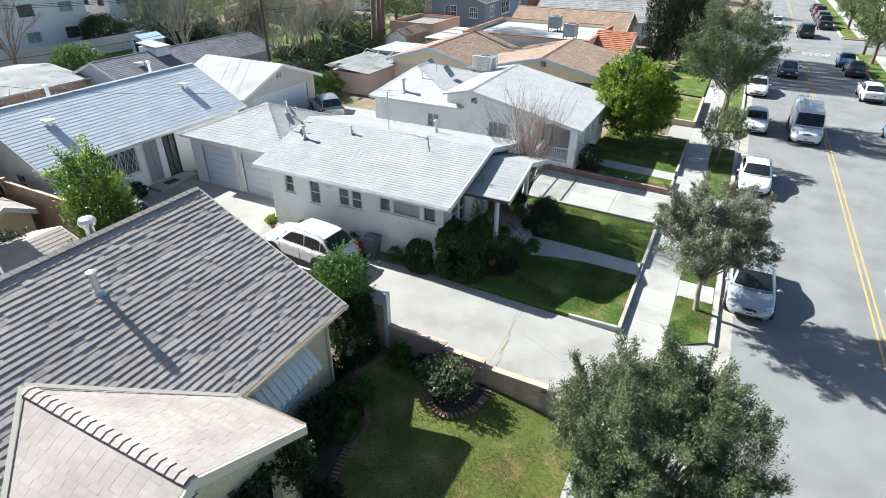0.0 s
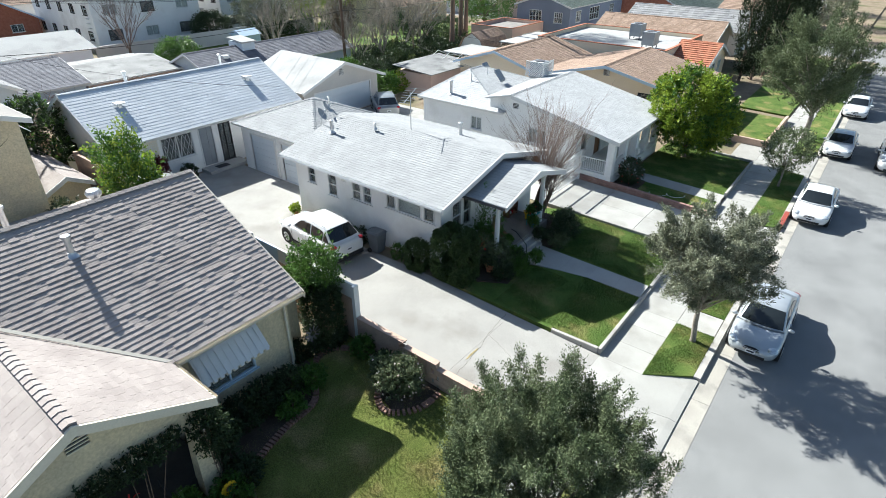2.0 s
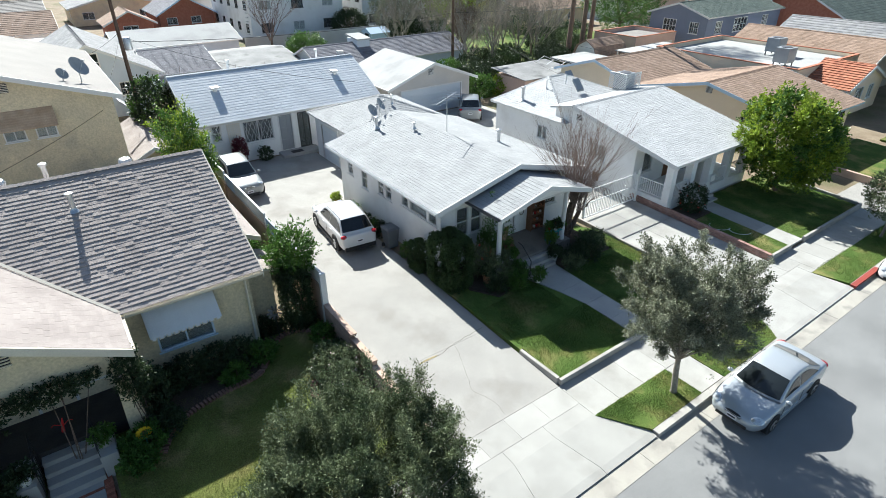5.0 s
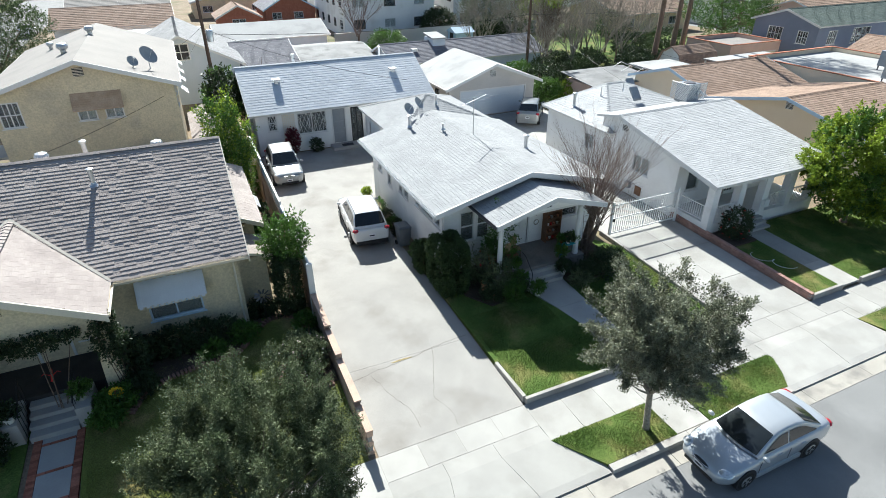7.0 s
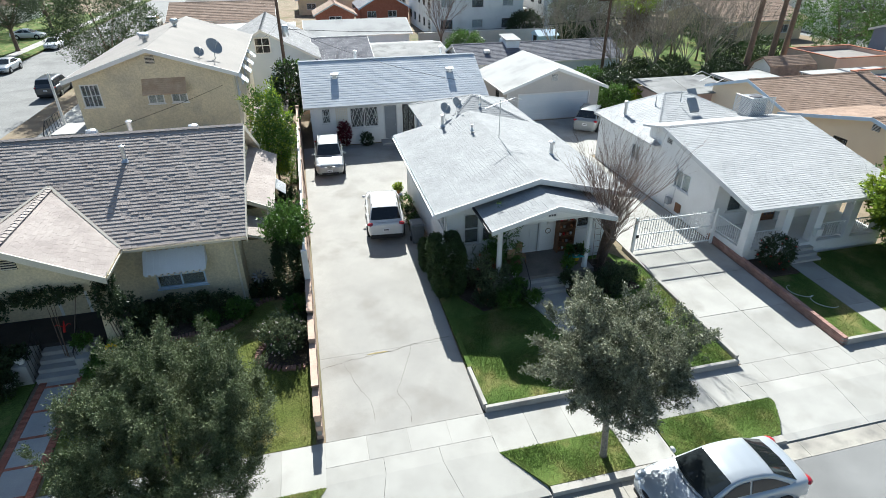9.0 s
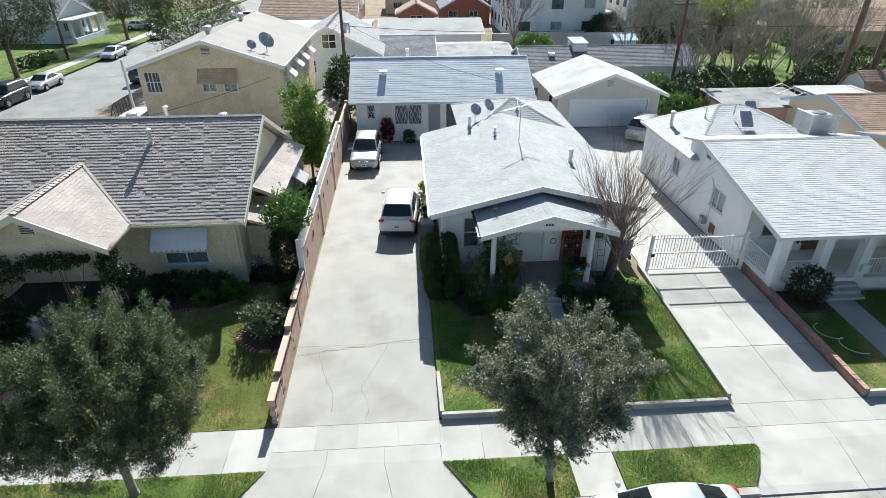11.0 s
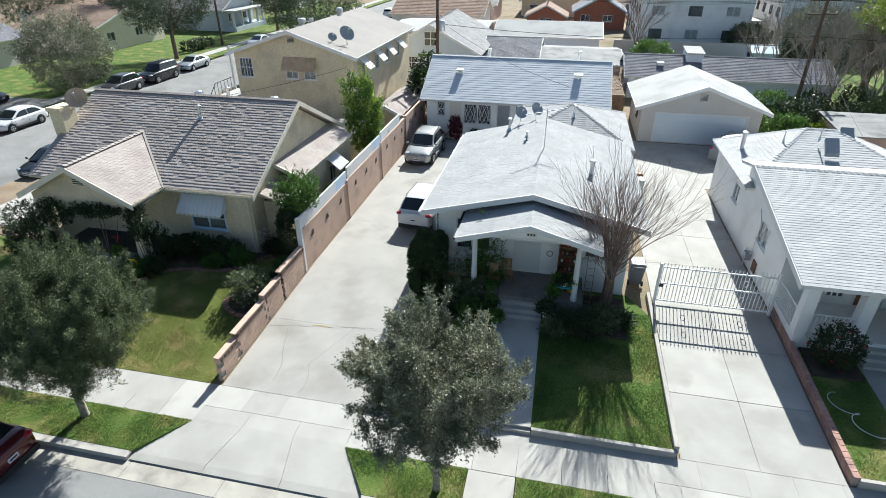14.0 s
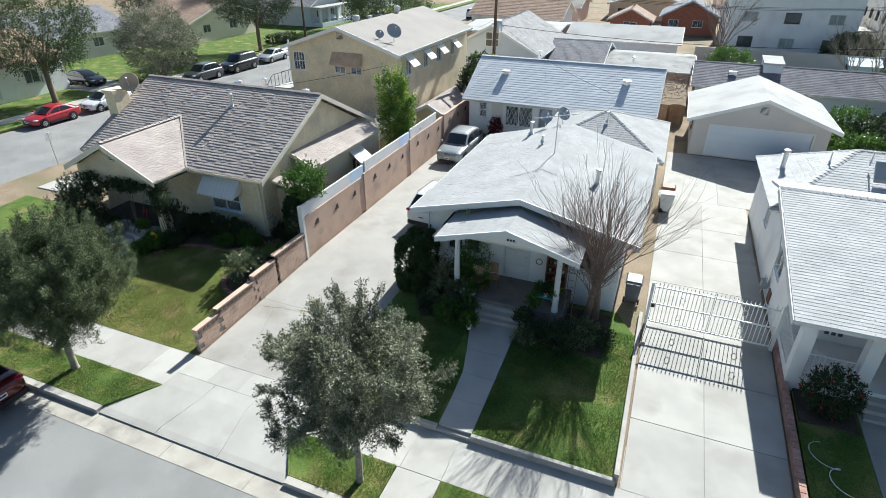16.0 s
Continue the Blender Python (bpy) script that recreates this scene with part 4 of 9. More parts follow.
def white_house():
    h = thing("house", "white stucco house with a pale shingle roof and front porch", "house", (4.4, 12, 0.3))
    zt = 3.58
    wins_w = [(15.9, 16.5, 2.25, 3.15), (14.35, 15.0, 1.95, 3.15), (12.7, 13.3, 2.2, 3.12), (12.0, 12.6, 2.2, 3.12), (10.5, 11.1, 2.4, 3.1), (9.0, 10.4, 2.4, 3.1), (8.25, 8.88, 2.4, 3.1)]
    wall(h, "W", 0.7, 7.9, 17.4, 0.2, zt, STUCCO_WHITE, wins_w, label="white stucco side wall with a worn foot")
    for i, w in enumerate(wins_w):
        window(h, "W", 0.7, *w, WHITE_PAINT, 1, rail=i in (0, 1, 2, 3), blind=BLIND if i == 5 else (SCREEN if i in (2, 3, 4, 6) else None))
    front = [(1.45, 2.15, 1.75, 3.2), (2.25, 2.9, 1.75, 3.2), (3.95, 4.9, 0.98, 3.0), (6.7, 7.6, 1.9, 3.1)]
    wall(h, "S", 7.9, 0.7, 8.4, 0.2, zt, STUCCO_WHITE, front)
    window(h, "S", 7.9, *front[0], WHITE_PAINT, 1, rail=True)
    window(h, "S", 7.9, *front[1], WHITE_PAINT, 1, rail=True)
    window(h, "S", 7.9, *front[3], WHITE_PAINT, 1, rail=True)
    panel_door(h, "S", 7.9, *front[2], WHITE_PAINT, WHITE_PAINT, label="white panelled front door")
    wall(h, "E", 8.4, 7.9, 17.4, 0.2, zt, STUCCO_WHITE)
    wall(h, "N", 17.4, 0.7, 8.4, 0.2, zt, STUCCO_WHITE)
    gable_end(h, "S", 7.9, 0.7, 4.52, 8.4, zt, 4.57, STUCCO_WHITE)
    # roof: ridge runs back from the street
    gable_slopes(h, 0.1, 4.52, 8.94, 7.37, 17.8, 3.62, 4.71, SHINGLE_WHITE, ex=0.16, tab=0.3, lift=0.012, singles=160, deck=WHITE_PAINT, fascia=WHITE_PAINT)
    gable_end(h, "N", 17.4, 0.7, 4.52, 8.4, zt, 4.57, STUCCO_WHITE)
    bargeboard(h, (0.08, 7.35, 3.6), (4.52, 7.35, 4.70), WHITE_PAINT)
    bargeboard(h, (8.96, 7.35, 3.6), (4.52, 7.35, 4.70), WHITE_PAINT)
    gutter(h, (0.08, 7.37, 3.58), (0.08, 17.8, 3.58), ALUM, (-1, 0, 0))
    part("downpipe", Geo().tube([(0.62, 7.85, 3.5), (0.62, 7.85, 0.4)], 0.035, 8), WHITE_PAINT, h)
    part("crawl_vent", wbox(Geo(), "W", 0.7, 9.2, 9.55, 0.003, 0.015, 0.42, 0.62), SCREEN, h)
    part("wall_vent", wbox(Geo(), "W", 0.7, 13.7, 14.0, 0.003, 0.02, 2.92, 3.05), GALV, h)
    # porch
    part("porch_floor", Geo().box(2.25, 6.75, 5.95, 7.9, 0.2, 0.95), PORCH_GREY, h, "grey painted concrete porch floor")
    for i in range(3):
        part("step", Geo().box(3.45 - 0.0 * i, 5.25, 5.35 + 0.2 * i, 5.95, 0.2 + 0.0, 0.50 + 0.15 * i) if i < 2 else Geo().box(3.45, 5.25, 5.83, 5.95, 0.2, 0.8), CONC_STEP, h)
    for x in (2.5, 6.4):
        c = part("porch_column", Geo().lathe([(0.13, 0.95), (0.13, 1.05), (0.115, 1.1), (0.10, 3.26), (0.14, 3.3), (0.14, 3.42)], (x, 6.2, 0), 18), WHITE_PAINT, h, "round white porch column", smooth=True)
    part("porch_beam", Geo().box(2.2, 6.85, 6.1, 6.28, 3.38, 3.6), WHITE_PAINT, h)
    part("porch_ceiling", Geo().box(2.2, 6.85, 6.29, 7.88, 3.5, 3.56), WHITE_PAINT, h)
    gable_end(h, "S", 6.06, 2.1, 4.56, 7.0, 3.5, 4.2, STUCCO_WHITE, 0.1)
    gable_slopes(h, 1.89, 4.56, 7.15, 5.49, 7.85, 3.58, 4.32, SHINGLE_WHITE, ex=0.2, tab=0.3, lift=0.012, singles=60, deck=WHITE_PAINT, fascia=WHITE_PAINT)
    bargeboard(h, (1.87, 5.47, 3.56), (4.56, 5.47, 4.31), WHITE_PAINT, 0.18)
    bargeboard(h, (7.17, 5.47, 3.56), (4.56, 5.47, 4.31), WHITE_PAINT, 0.18)
    gutter(h, (1.87, 5.5, 3.56), (1.87, 7.8, 3.56), DARK_METAL, (-1, 0, 0))
    vent_louvre(h, "S", 6.06, 4.42, 4.78, 3.86, 4.08, DARK_METAL)
    part("number_board", wbox(Geo(), "S", 6.06, 4.40, 4.80, 0.002, 0.02, 3.60, 3.74), WHITE_PAINT, h)
    for k in range(3):
        part("number_bar", wbox(Geo(), "S", 6.06, 4.45 + 0.11 * k, 4.52 + 0.11 * k, 0.021, 0.027, 3.63, 3.71), BAR_DARK, h)
    part("handrail", Geo().tube([(3.55, 5.25, 0.35), (3.55, 5.25, 1.15), (3.55, 5.85, 1.65), (3.55, 6.1, 1.7)], 0.02, 6), IRON_BLACK, h)
    # garage block behind
    doors = [(19.3, 21.35, 0.3, 2.62), (22.05, 24.3, 0.3, 2.62)]
    wall(h, "W", 2.75, 17.4, 25.2, 0.2, 3.2, STUCCO_WHITE, doors, label="white stucco garage wall")
    for d in doors:
        garage_door(h, "W", 2.75, *d, DOOR_BLUEWHITE, 6, label="white garage door with horizontal ribs")
    wall(h, "N", 25.2, 2.75, 9.1, 0.2, 3.2, STUCCO_WHITE)
    wall(h, "E", 9.1, 17.4, 25.2, 0.2, 3.2, STUCCO_WHITE)
    wall(h, "S", 17.55, 8.4, 9.1, 0.2, 3.2, STUCCO_WHITE)
    a, b, c, d, p = (2.38, 17.82, 3.2), (9.32, 17.85, 3.2), (9.35, 25.6, 3.2), (2.38, 25.55, 3.2), (5.87, 21.9, 4.56)
    for e0, e1 in ((d, a), (a, b), (b, c), (c, d)):
        roof_plane(h, e0, e1, p, p, SHINGLE_WHITE, ex=0.2, tab=0.3, lift=0.012, deck=WHITE_PAINT, fascia=WHITE_PAINT)
    for q in (a, b, c, d):
        ridge_caps(h, q, p, SHINGLE_WHITE, 0.25, 0.12, 0.04, "hip_capping")
    part("downpipe", Geo().tube([(2.45, 21.7, 3.1), (2.65, 21.7, 2.9), (2.67, 21.7, 0.4), (2.45, 21.7, 0.33)], 0.035, 8), WHITE_PAINT, h)
    return h


white_house()


# ---- the tan house with the dark roof ----
def tan_house():
    h = thing("house", "tan stucco house with a dark brown shingle roof and porch gable", "house", (-13, 11, 0.3))
    zt = 3.55
    win = [(-10.75, -9.0, 1.6, 2.7)]
    wall(h, "S", 7.6, -18.1, -7.6, 0.1, zt, STUCCO_TAN, win, label="rough tan stucco front wall")
    w = window(h, "S", 7.6, -10.75, -9.0, 1.6, 2.7, BLUE_PAINT, 2, rail=True, blind=SCREEN)
    wall(h, "E", -7.6, 7.6, 17.4, 0.1, zt, STUCCO_TAN, [(13.6, 14.5, 1.4, 2.4)])
    window(h, "E", -7.6, 13.6, 14.5, 1.4, 2.4, WHITE_PAINT, 2)
    wall(h, "W", -18.1, 7.6, 17.4, 0.1, zt, STUCCO_TAN)
    wall(h, "N", 17.4, -18.1, -7.6, 0.1, zt, STUCCO_TAN)
    gable_end(h, "E", -7.6, 7.6, 12.5, 17.4, zt, 6.12, STUCCO_TAN)
    gable_end(h, "W", -18.1, 7.6, 12.5, 17.4, zt, 6.12, STUCCO_TAN)
    kw = dict(ex=0.168, tab=0.26, lift=0.025, deck=CREAM_PAINT, fascia=CREAM_PAINT, jag=0.16, rough_tabs=True)
    flat = dict(kw, ex=0.15, tab=0.3, lift=0.011, rough_tabs=False)
    roof_plane(h, (-18.5, 7.2, 3.68), (-7.2, 7.2, 3.68), (-18.5, 12.5, 6.34), (-7.2, 12.5, 6.34), SHINGLE_BROWN, singles=300, **kw)
    roof_plane(h, (-7.2, 17.8, 3.68), (-18.5, 17.8, 3.68), (-7.2, 12.5, 6.34), (-18.5, 12.5, 6.34), SHINGLE_BROWN, **kw)
    ridge_caps(h, (-18.5, 12.5, 6.36), (-7.2, 12.5, 6.36), SHINGLE_BROWN, 0.22, 0.13, 0.06)
    bargeboard(h, (-7.2, 7.15, 3.62), (-7.2, 12.5, 6.32), CREAM_PAINT, 0.2, 0.04, (1, 0, 0))
    bargeboard(h, (-7.2, 17.85, 3.62), (-7.2, 12.5, 6.32), CREAM_PAINT, 0.2, 0.04, (1, 0, 0))
    gutter(h, (-11.6, 7.17, 3.66), (-7.2, 7.17, 3.66), CREAM_PAINT, (0, -1, 0))
    part("downpipe", Geo().tube([(-7.75, 7.3, 3.55), (-7.75, 7.52, 3.3), (-7.75, 7.54, 0.3)], 0.04, 8), CREAM_PAINT, h)
    # porch gable toward the street
    roof_plane(h, (-17.0, 10.35, 3.72), (-17.0, 5.25, 3.72), (-14.25, 10.35, 5.12), (-14.25, 5.25, 5.12), SHINGLE_BROWN, singles=150, **flat)
    roof_plane(h, (-11.5, 5.25, 3.72), (-11.5, 10.35, 3.72), (-14.25, 5.25, 5.12), (-14.25, 10.35, 5.12), SHINGLE_BROWN, singles=200, **flat)
    ridge_caps(h, (-14.25, 5.25, 5.14), (-14.25, 10.1, 5.14), SHINGLE_BROWN, 0.24, 0.14, 0.05)
    for x in (-11.5, -17.0):
        part("valley_flashing", Geo().ext([Vector((x - 0.06, 7.2, 3.76)), Vector((x + 0.06, 7.2, 3.76)), Vector((-14.19, 10.1, 5.20)), Vector((-14.31, 10.1, 5.20))], (0, 0, 0.015)), CREAM_PAINT, h)
    bargeboard(h, (-11.46, 5.23, 3.68), (-14.25, 5.23, 5.10), CREAM_PAINT, 0.22)
    bargeboard(h, (-17.04, 5.23, 3.68), (-14.25, 5.23, 5.10), CREAM_PAINT, 0.22)
    gutter(h, (-11.5, 5.25, 3.70), (-11.5, 7.2, 3.70), CREAM_PAINT, (1, 0, 0))
    gable_end(h, "S", 5.65, -16.8, -14.25, -11.7, 3.6, 4.95, STUCCO_TAN, 0.14)
    part("porch_beam", Geo().box(-16.8, -11.7, 5.65, 5.83, 3.05, 3.6), STUCCO_TAN, h)
    vent_louvre(h, "S", 5.65, -14.45, -14.0, 4.15, 4.5, CREAM_PAINT)
    for x in (-11.95, -16.55):
        part("porch_pillar", Geo().add([(x - 0.28, 5.5, 0.2), (x + 0.28, 5.5, 0.2), (x + 0.28, 5.98, 0.2), (x - 0.28, 5.98, 0.2), (x - 0.17, 5.62, 3.05), (x + 0.17, 5.62, 3.05), (x + 0.17, 5.86, 3.05), (x - 0.17, 5.86, 3.05)],
                                      [(3, 2, 1, 0), (4, 5, 6, 7), (0, 1, 5, 4), (1, 2, 6, 5), (2, 3, 7, 6), (3, 0, 4, 7)]), STUCCO_TAN, h)
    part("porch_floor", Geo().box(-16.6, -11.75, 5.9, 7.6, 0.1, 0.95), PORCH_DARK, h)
    for i in range(4):
        part("step", Geo().box(-14.4, -13.1, 4.7 + 0.3 * i, 5.9, 0.15, 0.37 + 0.145 * i), CONC_STEP, h)
    for x in (-14.75, -12.85):
        part("stair_pier", Geo().box(x - 0.22, x + 0.22, 4.75, 5.9, 0.1, 0.95), CONC_STEP, h)
    for x in (-14.45, -13.05):
        r = part("handrail", Geo().tube([(x, 4.8, 1.2), (x, 5.85, 1.8)], 0.022, 6), IRON_BLACK, h)
        for k in range(6):
            y = 4.8 + 0.21 * k
            part("baluster", Geo().tube([(x, y, 0.35 + 0.1 * k), (x, y, 1.2 + 0.12 * k)], 0.01, 5), IRON_BLACK, r)
    panel_door(h, "S", 7.58, -14.2, -13.3, 0.98, 3.0, DARK_ROOM, WHITE_PAINT)
    window(h, "S", 7.62, -13.0, -12.2, 1.5, 2.9, WHITE_PAINT, 1, blind=SCREEN)
    # aluminium awning
    aw = part("awning", Geo().ext([(-10.95, 7.55, 3.28), (-8.8, 7.55, 3.28), (-8.8, 6.95, 2.62), (-10.95, 6.95, 2.62)], (0, 0.02, -0.02)), ALUM, h, "pale blue-grey ribbed aluminium awning")
    n = 10
    for i in range(n):
        x = -10.95 + 2.15 * (i + 0.5) / n
        part("rib", Geo().ext([(x - 0.05, 7.56, 3.32), (x + 0.05, 7.56, 3.32), (x + 0.05, 6.92, 2.61), (x - 0.05, 6.92, 2.61)], (0, -0.03, -0.02)), ALUM, aw)
        part("scallop", Geo().ext([(x - 0.1, 6.94, 2.62), (x + 0.1, 6.94, 2.62), (x + 0.07, 6.94, 2.52), (x - 0.07, 6.94, 2.52)], (0, 0.01, 0)), CREAM_PAINT, aw)
    for x in (-10.95, -8.8):
        part("cheek", Geo().ext([(x, 7.58, 3.25), (x, 6.96, 2.6), (x, 7.58, 2.7)], (0.01, 0, 0)), ALUM, aw)
    # chimney
    ch = part("chimney", Geo().box(-18.75, -18.1, 9.6, 10.5, 0.1, 5.95), STUCCO_TAN, h)
    part("chimney_cap", Geo().box(-18.82, -18.03, 9.53, 10.57, 5.95, 6.12), STUCCO_TAN, ch)
    # lower wing along the drive
    wall(h, "S", 10.4, -7.59, -6.65, 0.1, 3.3, STUCCO_TAN)
    wall(h, "E", -6.65, 10.4, 17.2, 0.1, 3.3, STUCCO_TAN, [(14.0, 14.9, 1.5, 2.5)])
    w = window(h, "E", -6.65, 14.0, 14.9, 1.5, 2.5, WHITE_PAINT, 2)
    wall(h, "N", 17.2, -7.59, -6.65, 0.1, 3.3, STUCCO_TAN)
    roof_plane(h, (-6.3, 10.0, 3.45), (-6.3, 16.7, 3.45), (-7.6, 10.0, 4.05), (-7.6, 16.7, 4.05), SHINGLE_BROWN, singles=60, **flat)
    bargeboard(h, (-6.28, 9.98, 3.42), (-7.6, 9.98, 4.03), CREAM_PAINT, 0.16)
    wall(h, "S", 8.6, -7.59, -6.55, 0.1, 2.75, STUCCO_TAN)
    wall(h, "E", -6.55, 8.6, 10.35, 0.1, 2.75, STUCCO_TAN)
    roof_plane(h, (-6.3, 8.3, 2.85), (-6.3, 10.05, 2.85), (-7.58, 8.3, 3.25), (-7.58, 10.05, 3.25), SHINGLE_BROWN, **flat)
    # unseen ceiling, added to block light and darken the porch
    part("porch_soffit", Geo().box(-16.7, -11.75, 5.85, 7.58, 3.3, 3.36), CREAM_PAINT, h)
    aw2 = part("awning", Geo().ext([(-6.64, 13.8, 2.95), (-6.64, 15.1, 2.95), (-5.95, 15.1, 2.4), (-5.95, 13.8, 2.4)], (0, 0, -0.02)), ALUM, h, "small ribbed aluminium awning")
    for k in range(7):
        part("rib", Geo().ext([(-6.64, 13.82 + 0.18 * k, 2.975), (-6.64, 13.9 + 0.18 * k, 2.975), (-5.95, 13.9 + 0.18 * k, 2.425), (-5.95, 13.82 + 0.18 * k, 2.425)], (0, 0, 0.012)), ALUM, aw2)
    return h


tan_house()


def gable_house(name, label, x0, x1, y0, y1, zt, axis, zr, wallmat, roofmat, over=0.4, base=0.15, ex=0.22, tab=0.36, lift=0.015, singles=0, openings=None, fascia=WHITE_PAINT, caps=True, plain=False, category="house", fmat=WHITE_PAINT):
    """A box of a house with a gable roof; axis is the ridge's way. openings: side -> [(a0, a1, z0, z1, kind)]."""
    h = thing(name, label, category, ((x0 + x1) / 2, (y0 + y1) / 2, base))
    openings = openings or {}
    for side, plane, a0, a1 in (("S", y0, x0, x1), ("N", y1, x0, x1), ("W", x0, y0, y1), ("E", x1, y0, y1)):
        ops = openings.get(side, [])
        wall(h, side, plane, a0, a1, base - 0.2, zt, wallmat, [o[:4] for o in ops])
        for o in ops:
            if o[4] == "window":
                window(h, side, plane, *o[:4], fmat, 2 if o[1] - o[0] > 0.9 else 1, rail=o[1] - o[0] < 1.0)
            elif o[4] == "grid":
                window(h, side, plane, *o[:4], fmat, 2, rail=True, bars=3)
            elif o[4] == "blind":
                window(h, side, plane, *o[:4], fmat, 2, blind=BLIND)
            elif o[4] == "dark":
                window(h, side, plane, *o[:4], BLACK_TRIM, 2)
            elif o[4] == "garage":
                garage_door(h, side, plane, *o[:4], DOOR_BLUEWHITE)
            elif o[4] == "screen":
                panel_door(h, side, plane, *o[:4], DISH_GREY, WHITE_PAINT)
            else:
                panel_door(h, side, plane, *o[:4], WHITE_PAINT, WHITE_PAINT)
    kw = dict(ex=ex, tab=tab, lift=lift, singles=singles, deck=fascia, fascia=fascia, plain=plain)
    drop = (zr - zt) / ((x1 - x0 if axis == "y" else y1 - y0) / 2) * over
    if axis == "y":
        xm = (x0 + x1) / 2
        gable_slopes(h, x0 - over, xm, x1 + over, y0 - over, y1 + over, zt - drop + 0.1, zr + 0.1, roofmat, **kw)
        for side, pl in (("S", y0), ("N", y1)):
            gable_end(h, side, pl, x0, xm, x1, zt, zr, wallmat)
        if caps:
            ridge_caps(h, (xm, y0 - over, zr + 0.11), (xm, y1 + over, zr + 0.11), roofmat)
        for xx in (x0 - over, x1 + over):
            bargeboard(h, (xx, y0 - over - 0.02, zt - drop + 0.07), (xm, y0 - over - 0.02, zr + 0.08), fascia)
    else:
        ym = (y0 + y1) / 2
        roof_plane(h, (x0 - over, y0 - over, zt - drop + 0.1), (x1 + over, y0 - over, zt - drop + 0.1), (x0 - over, ym, zr + 0.1), (x1 + over, ym, zr + 0.1), roofmat, **kw)
        kw["singles"] = 0
        roof_plane(h, (x1 + over, y1 + over, zt - drop + 0.1), (x0 - over, y1 + over, zt - drop + 0.1), (x1 + over, ym, zr + 0.1), (x0 - over, ym, zr + 0.1), roofmat, **kw)
        for side, pl in (("W", x0), ("E", x1)):
            gable_end(h, side, pl, y0, ym, y1, zt, zr, wallmat)
        if caps:
            ridge_caps(h, (x0 - over, ym, zr + 0.11), (x1 + over, ym, zr + 0.11), roofmat)
        for xx, o in ((x0 - over, -1), (x1 + over, 1)):
            for yy_ in (y0 - over, y1 + over):
                bargeboard(h, (xx, yy_, zt - drop + 0.07), (xx, ym, zr + 0.08), fascia, 0.18, 0.03, (o, 0, 0))
    return h


# back house at the end of the drive
bh = gable_house("house", "long white back house with a blue-grey roof and barred windows", -4.3, 8.1, 26.8, 34.6, 3.3, "x", 5.35, STUCCO_WHITE, SHINGLE_BACK, over=0.42, base=0.3, ex=0.24, tab=1.0, lift=0.012, singles=60,
                 openings={"S": [(-3.55, -2.95, 1.9, 2.95, "window"), (-1.6, 0.4, 1.45, 2.9, "window"), (0.85, 1.7, 0.5, 2.9, "screen"), (2.15, 3.0, 0.5, 2.9, "dark")], "W": [(29.0, 29.8, 1.5, 2.5, "window"), (31.5, 32.5, 0.5, 2.4, "dark")]})
for a0, a1, z0, z1 in ((-3.55, -2.95, 1.9, 2.95), (-1.6, -0.62, 1.45, 2.9), (-0.58, 0.4, 1.45, 2.9)):
    n = 3
    g0 = part("window_grille", wbox(wbox(Geo(), "S", 26.8, a0, a1, 0.03, 0.045, z1 - 0.03, z1), "S", 26.8, a0, a1, 0.03, 0.045, z0, z0 + 0.03), IRON_WHITE, bh, "white diamond-pattern window grille")
    for k in range(5):
        for s_ in (-1, 1):
            u = (k - 1) / 3
            pa, pb = a0 + (a1 - a0) * max(0, min(1, u)), a0 + (a1 - a0) * max(0, min(1, u + 0.67))
            part("bar", Geo().tube([(pa, 26.76, z0 if s_ > 0 else z1), (pb, 26.76, z1 if s_ > 0 else z0)], 0.011, 4), IRON_WHITE, g0)
lt = part("lattice_panel", wbox(Geo(), "S", 26.8, -2.6, -1.75, 0.003, 0.02, 1.0, 3.1), WHITE_PAINT, bh)
for k in range(7):
    part("lath", wbox(Geo(), "S", 26.8, -2.57 + 0.12 * k, -2.53 + 0.12 * k, 0.021, 0.035, 1.0, 3.1), CREAM_PAINT, lt)
for k in range(16):
    part("lath", wbox(Geo(), "S", 26.8, -2.6, -1.75, 0.036, 0.05, 1.03 + 0.13 * k, 1.07 + 0.13 * k), CREAM_PAINT, lt)
# garage at the end of the gated drive
gr = gable_house("garage", "detached grey stucco garage with a wide white door", 10.9, 18.85, 29.15, 36.0, 2.9, "y", 4.34, STUCCO_GREY, ROLL_ROOF, over=0.5, base=0.3, plain=True, caps=False, category="garage",
                 openings={"S": [(11.95, 17.95, 0.3, 2.35, "garage")], "W": [(31.0, 31.8, 1.5, 2.3, "dark")]})
vent_louvre(gr, "S", 29.15, 14.6, 15.1, 3.35, 3.85, WHITE_PAINT)


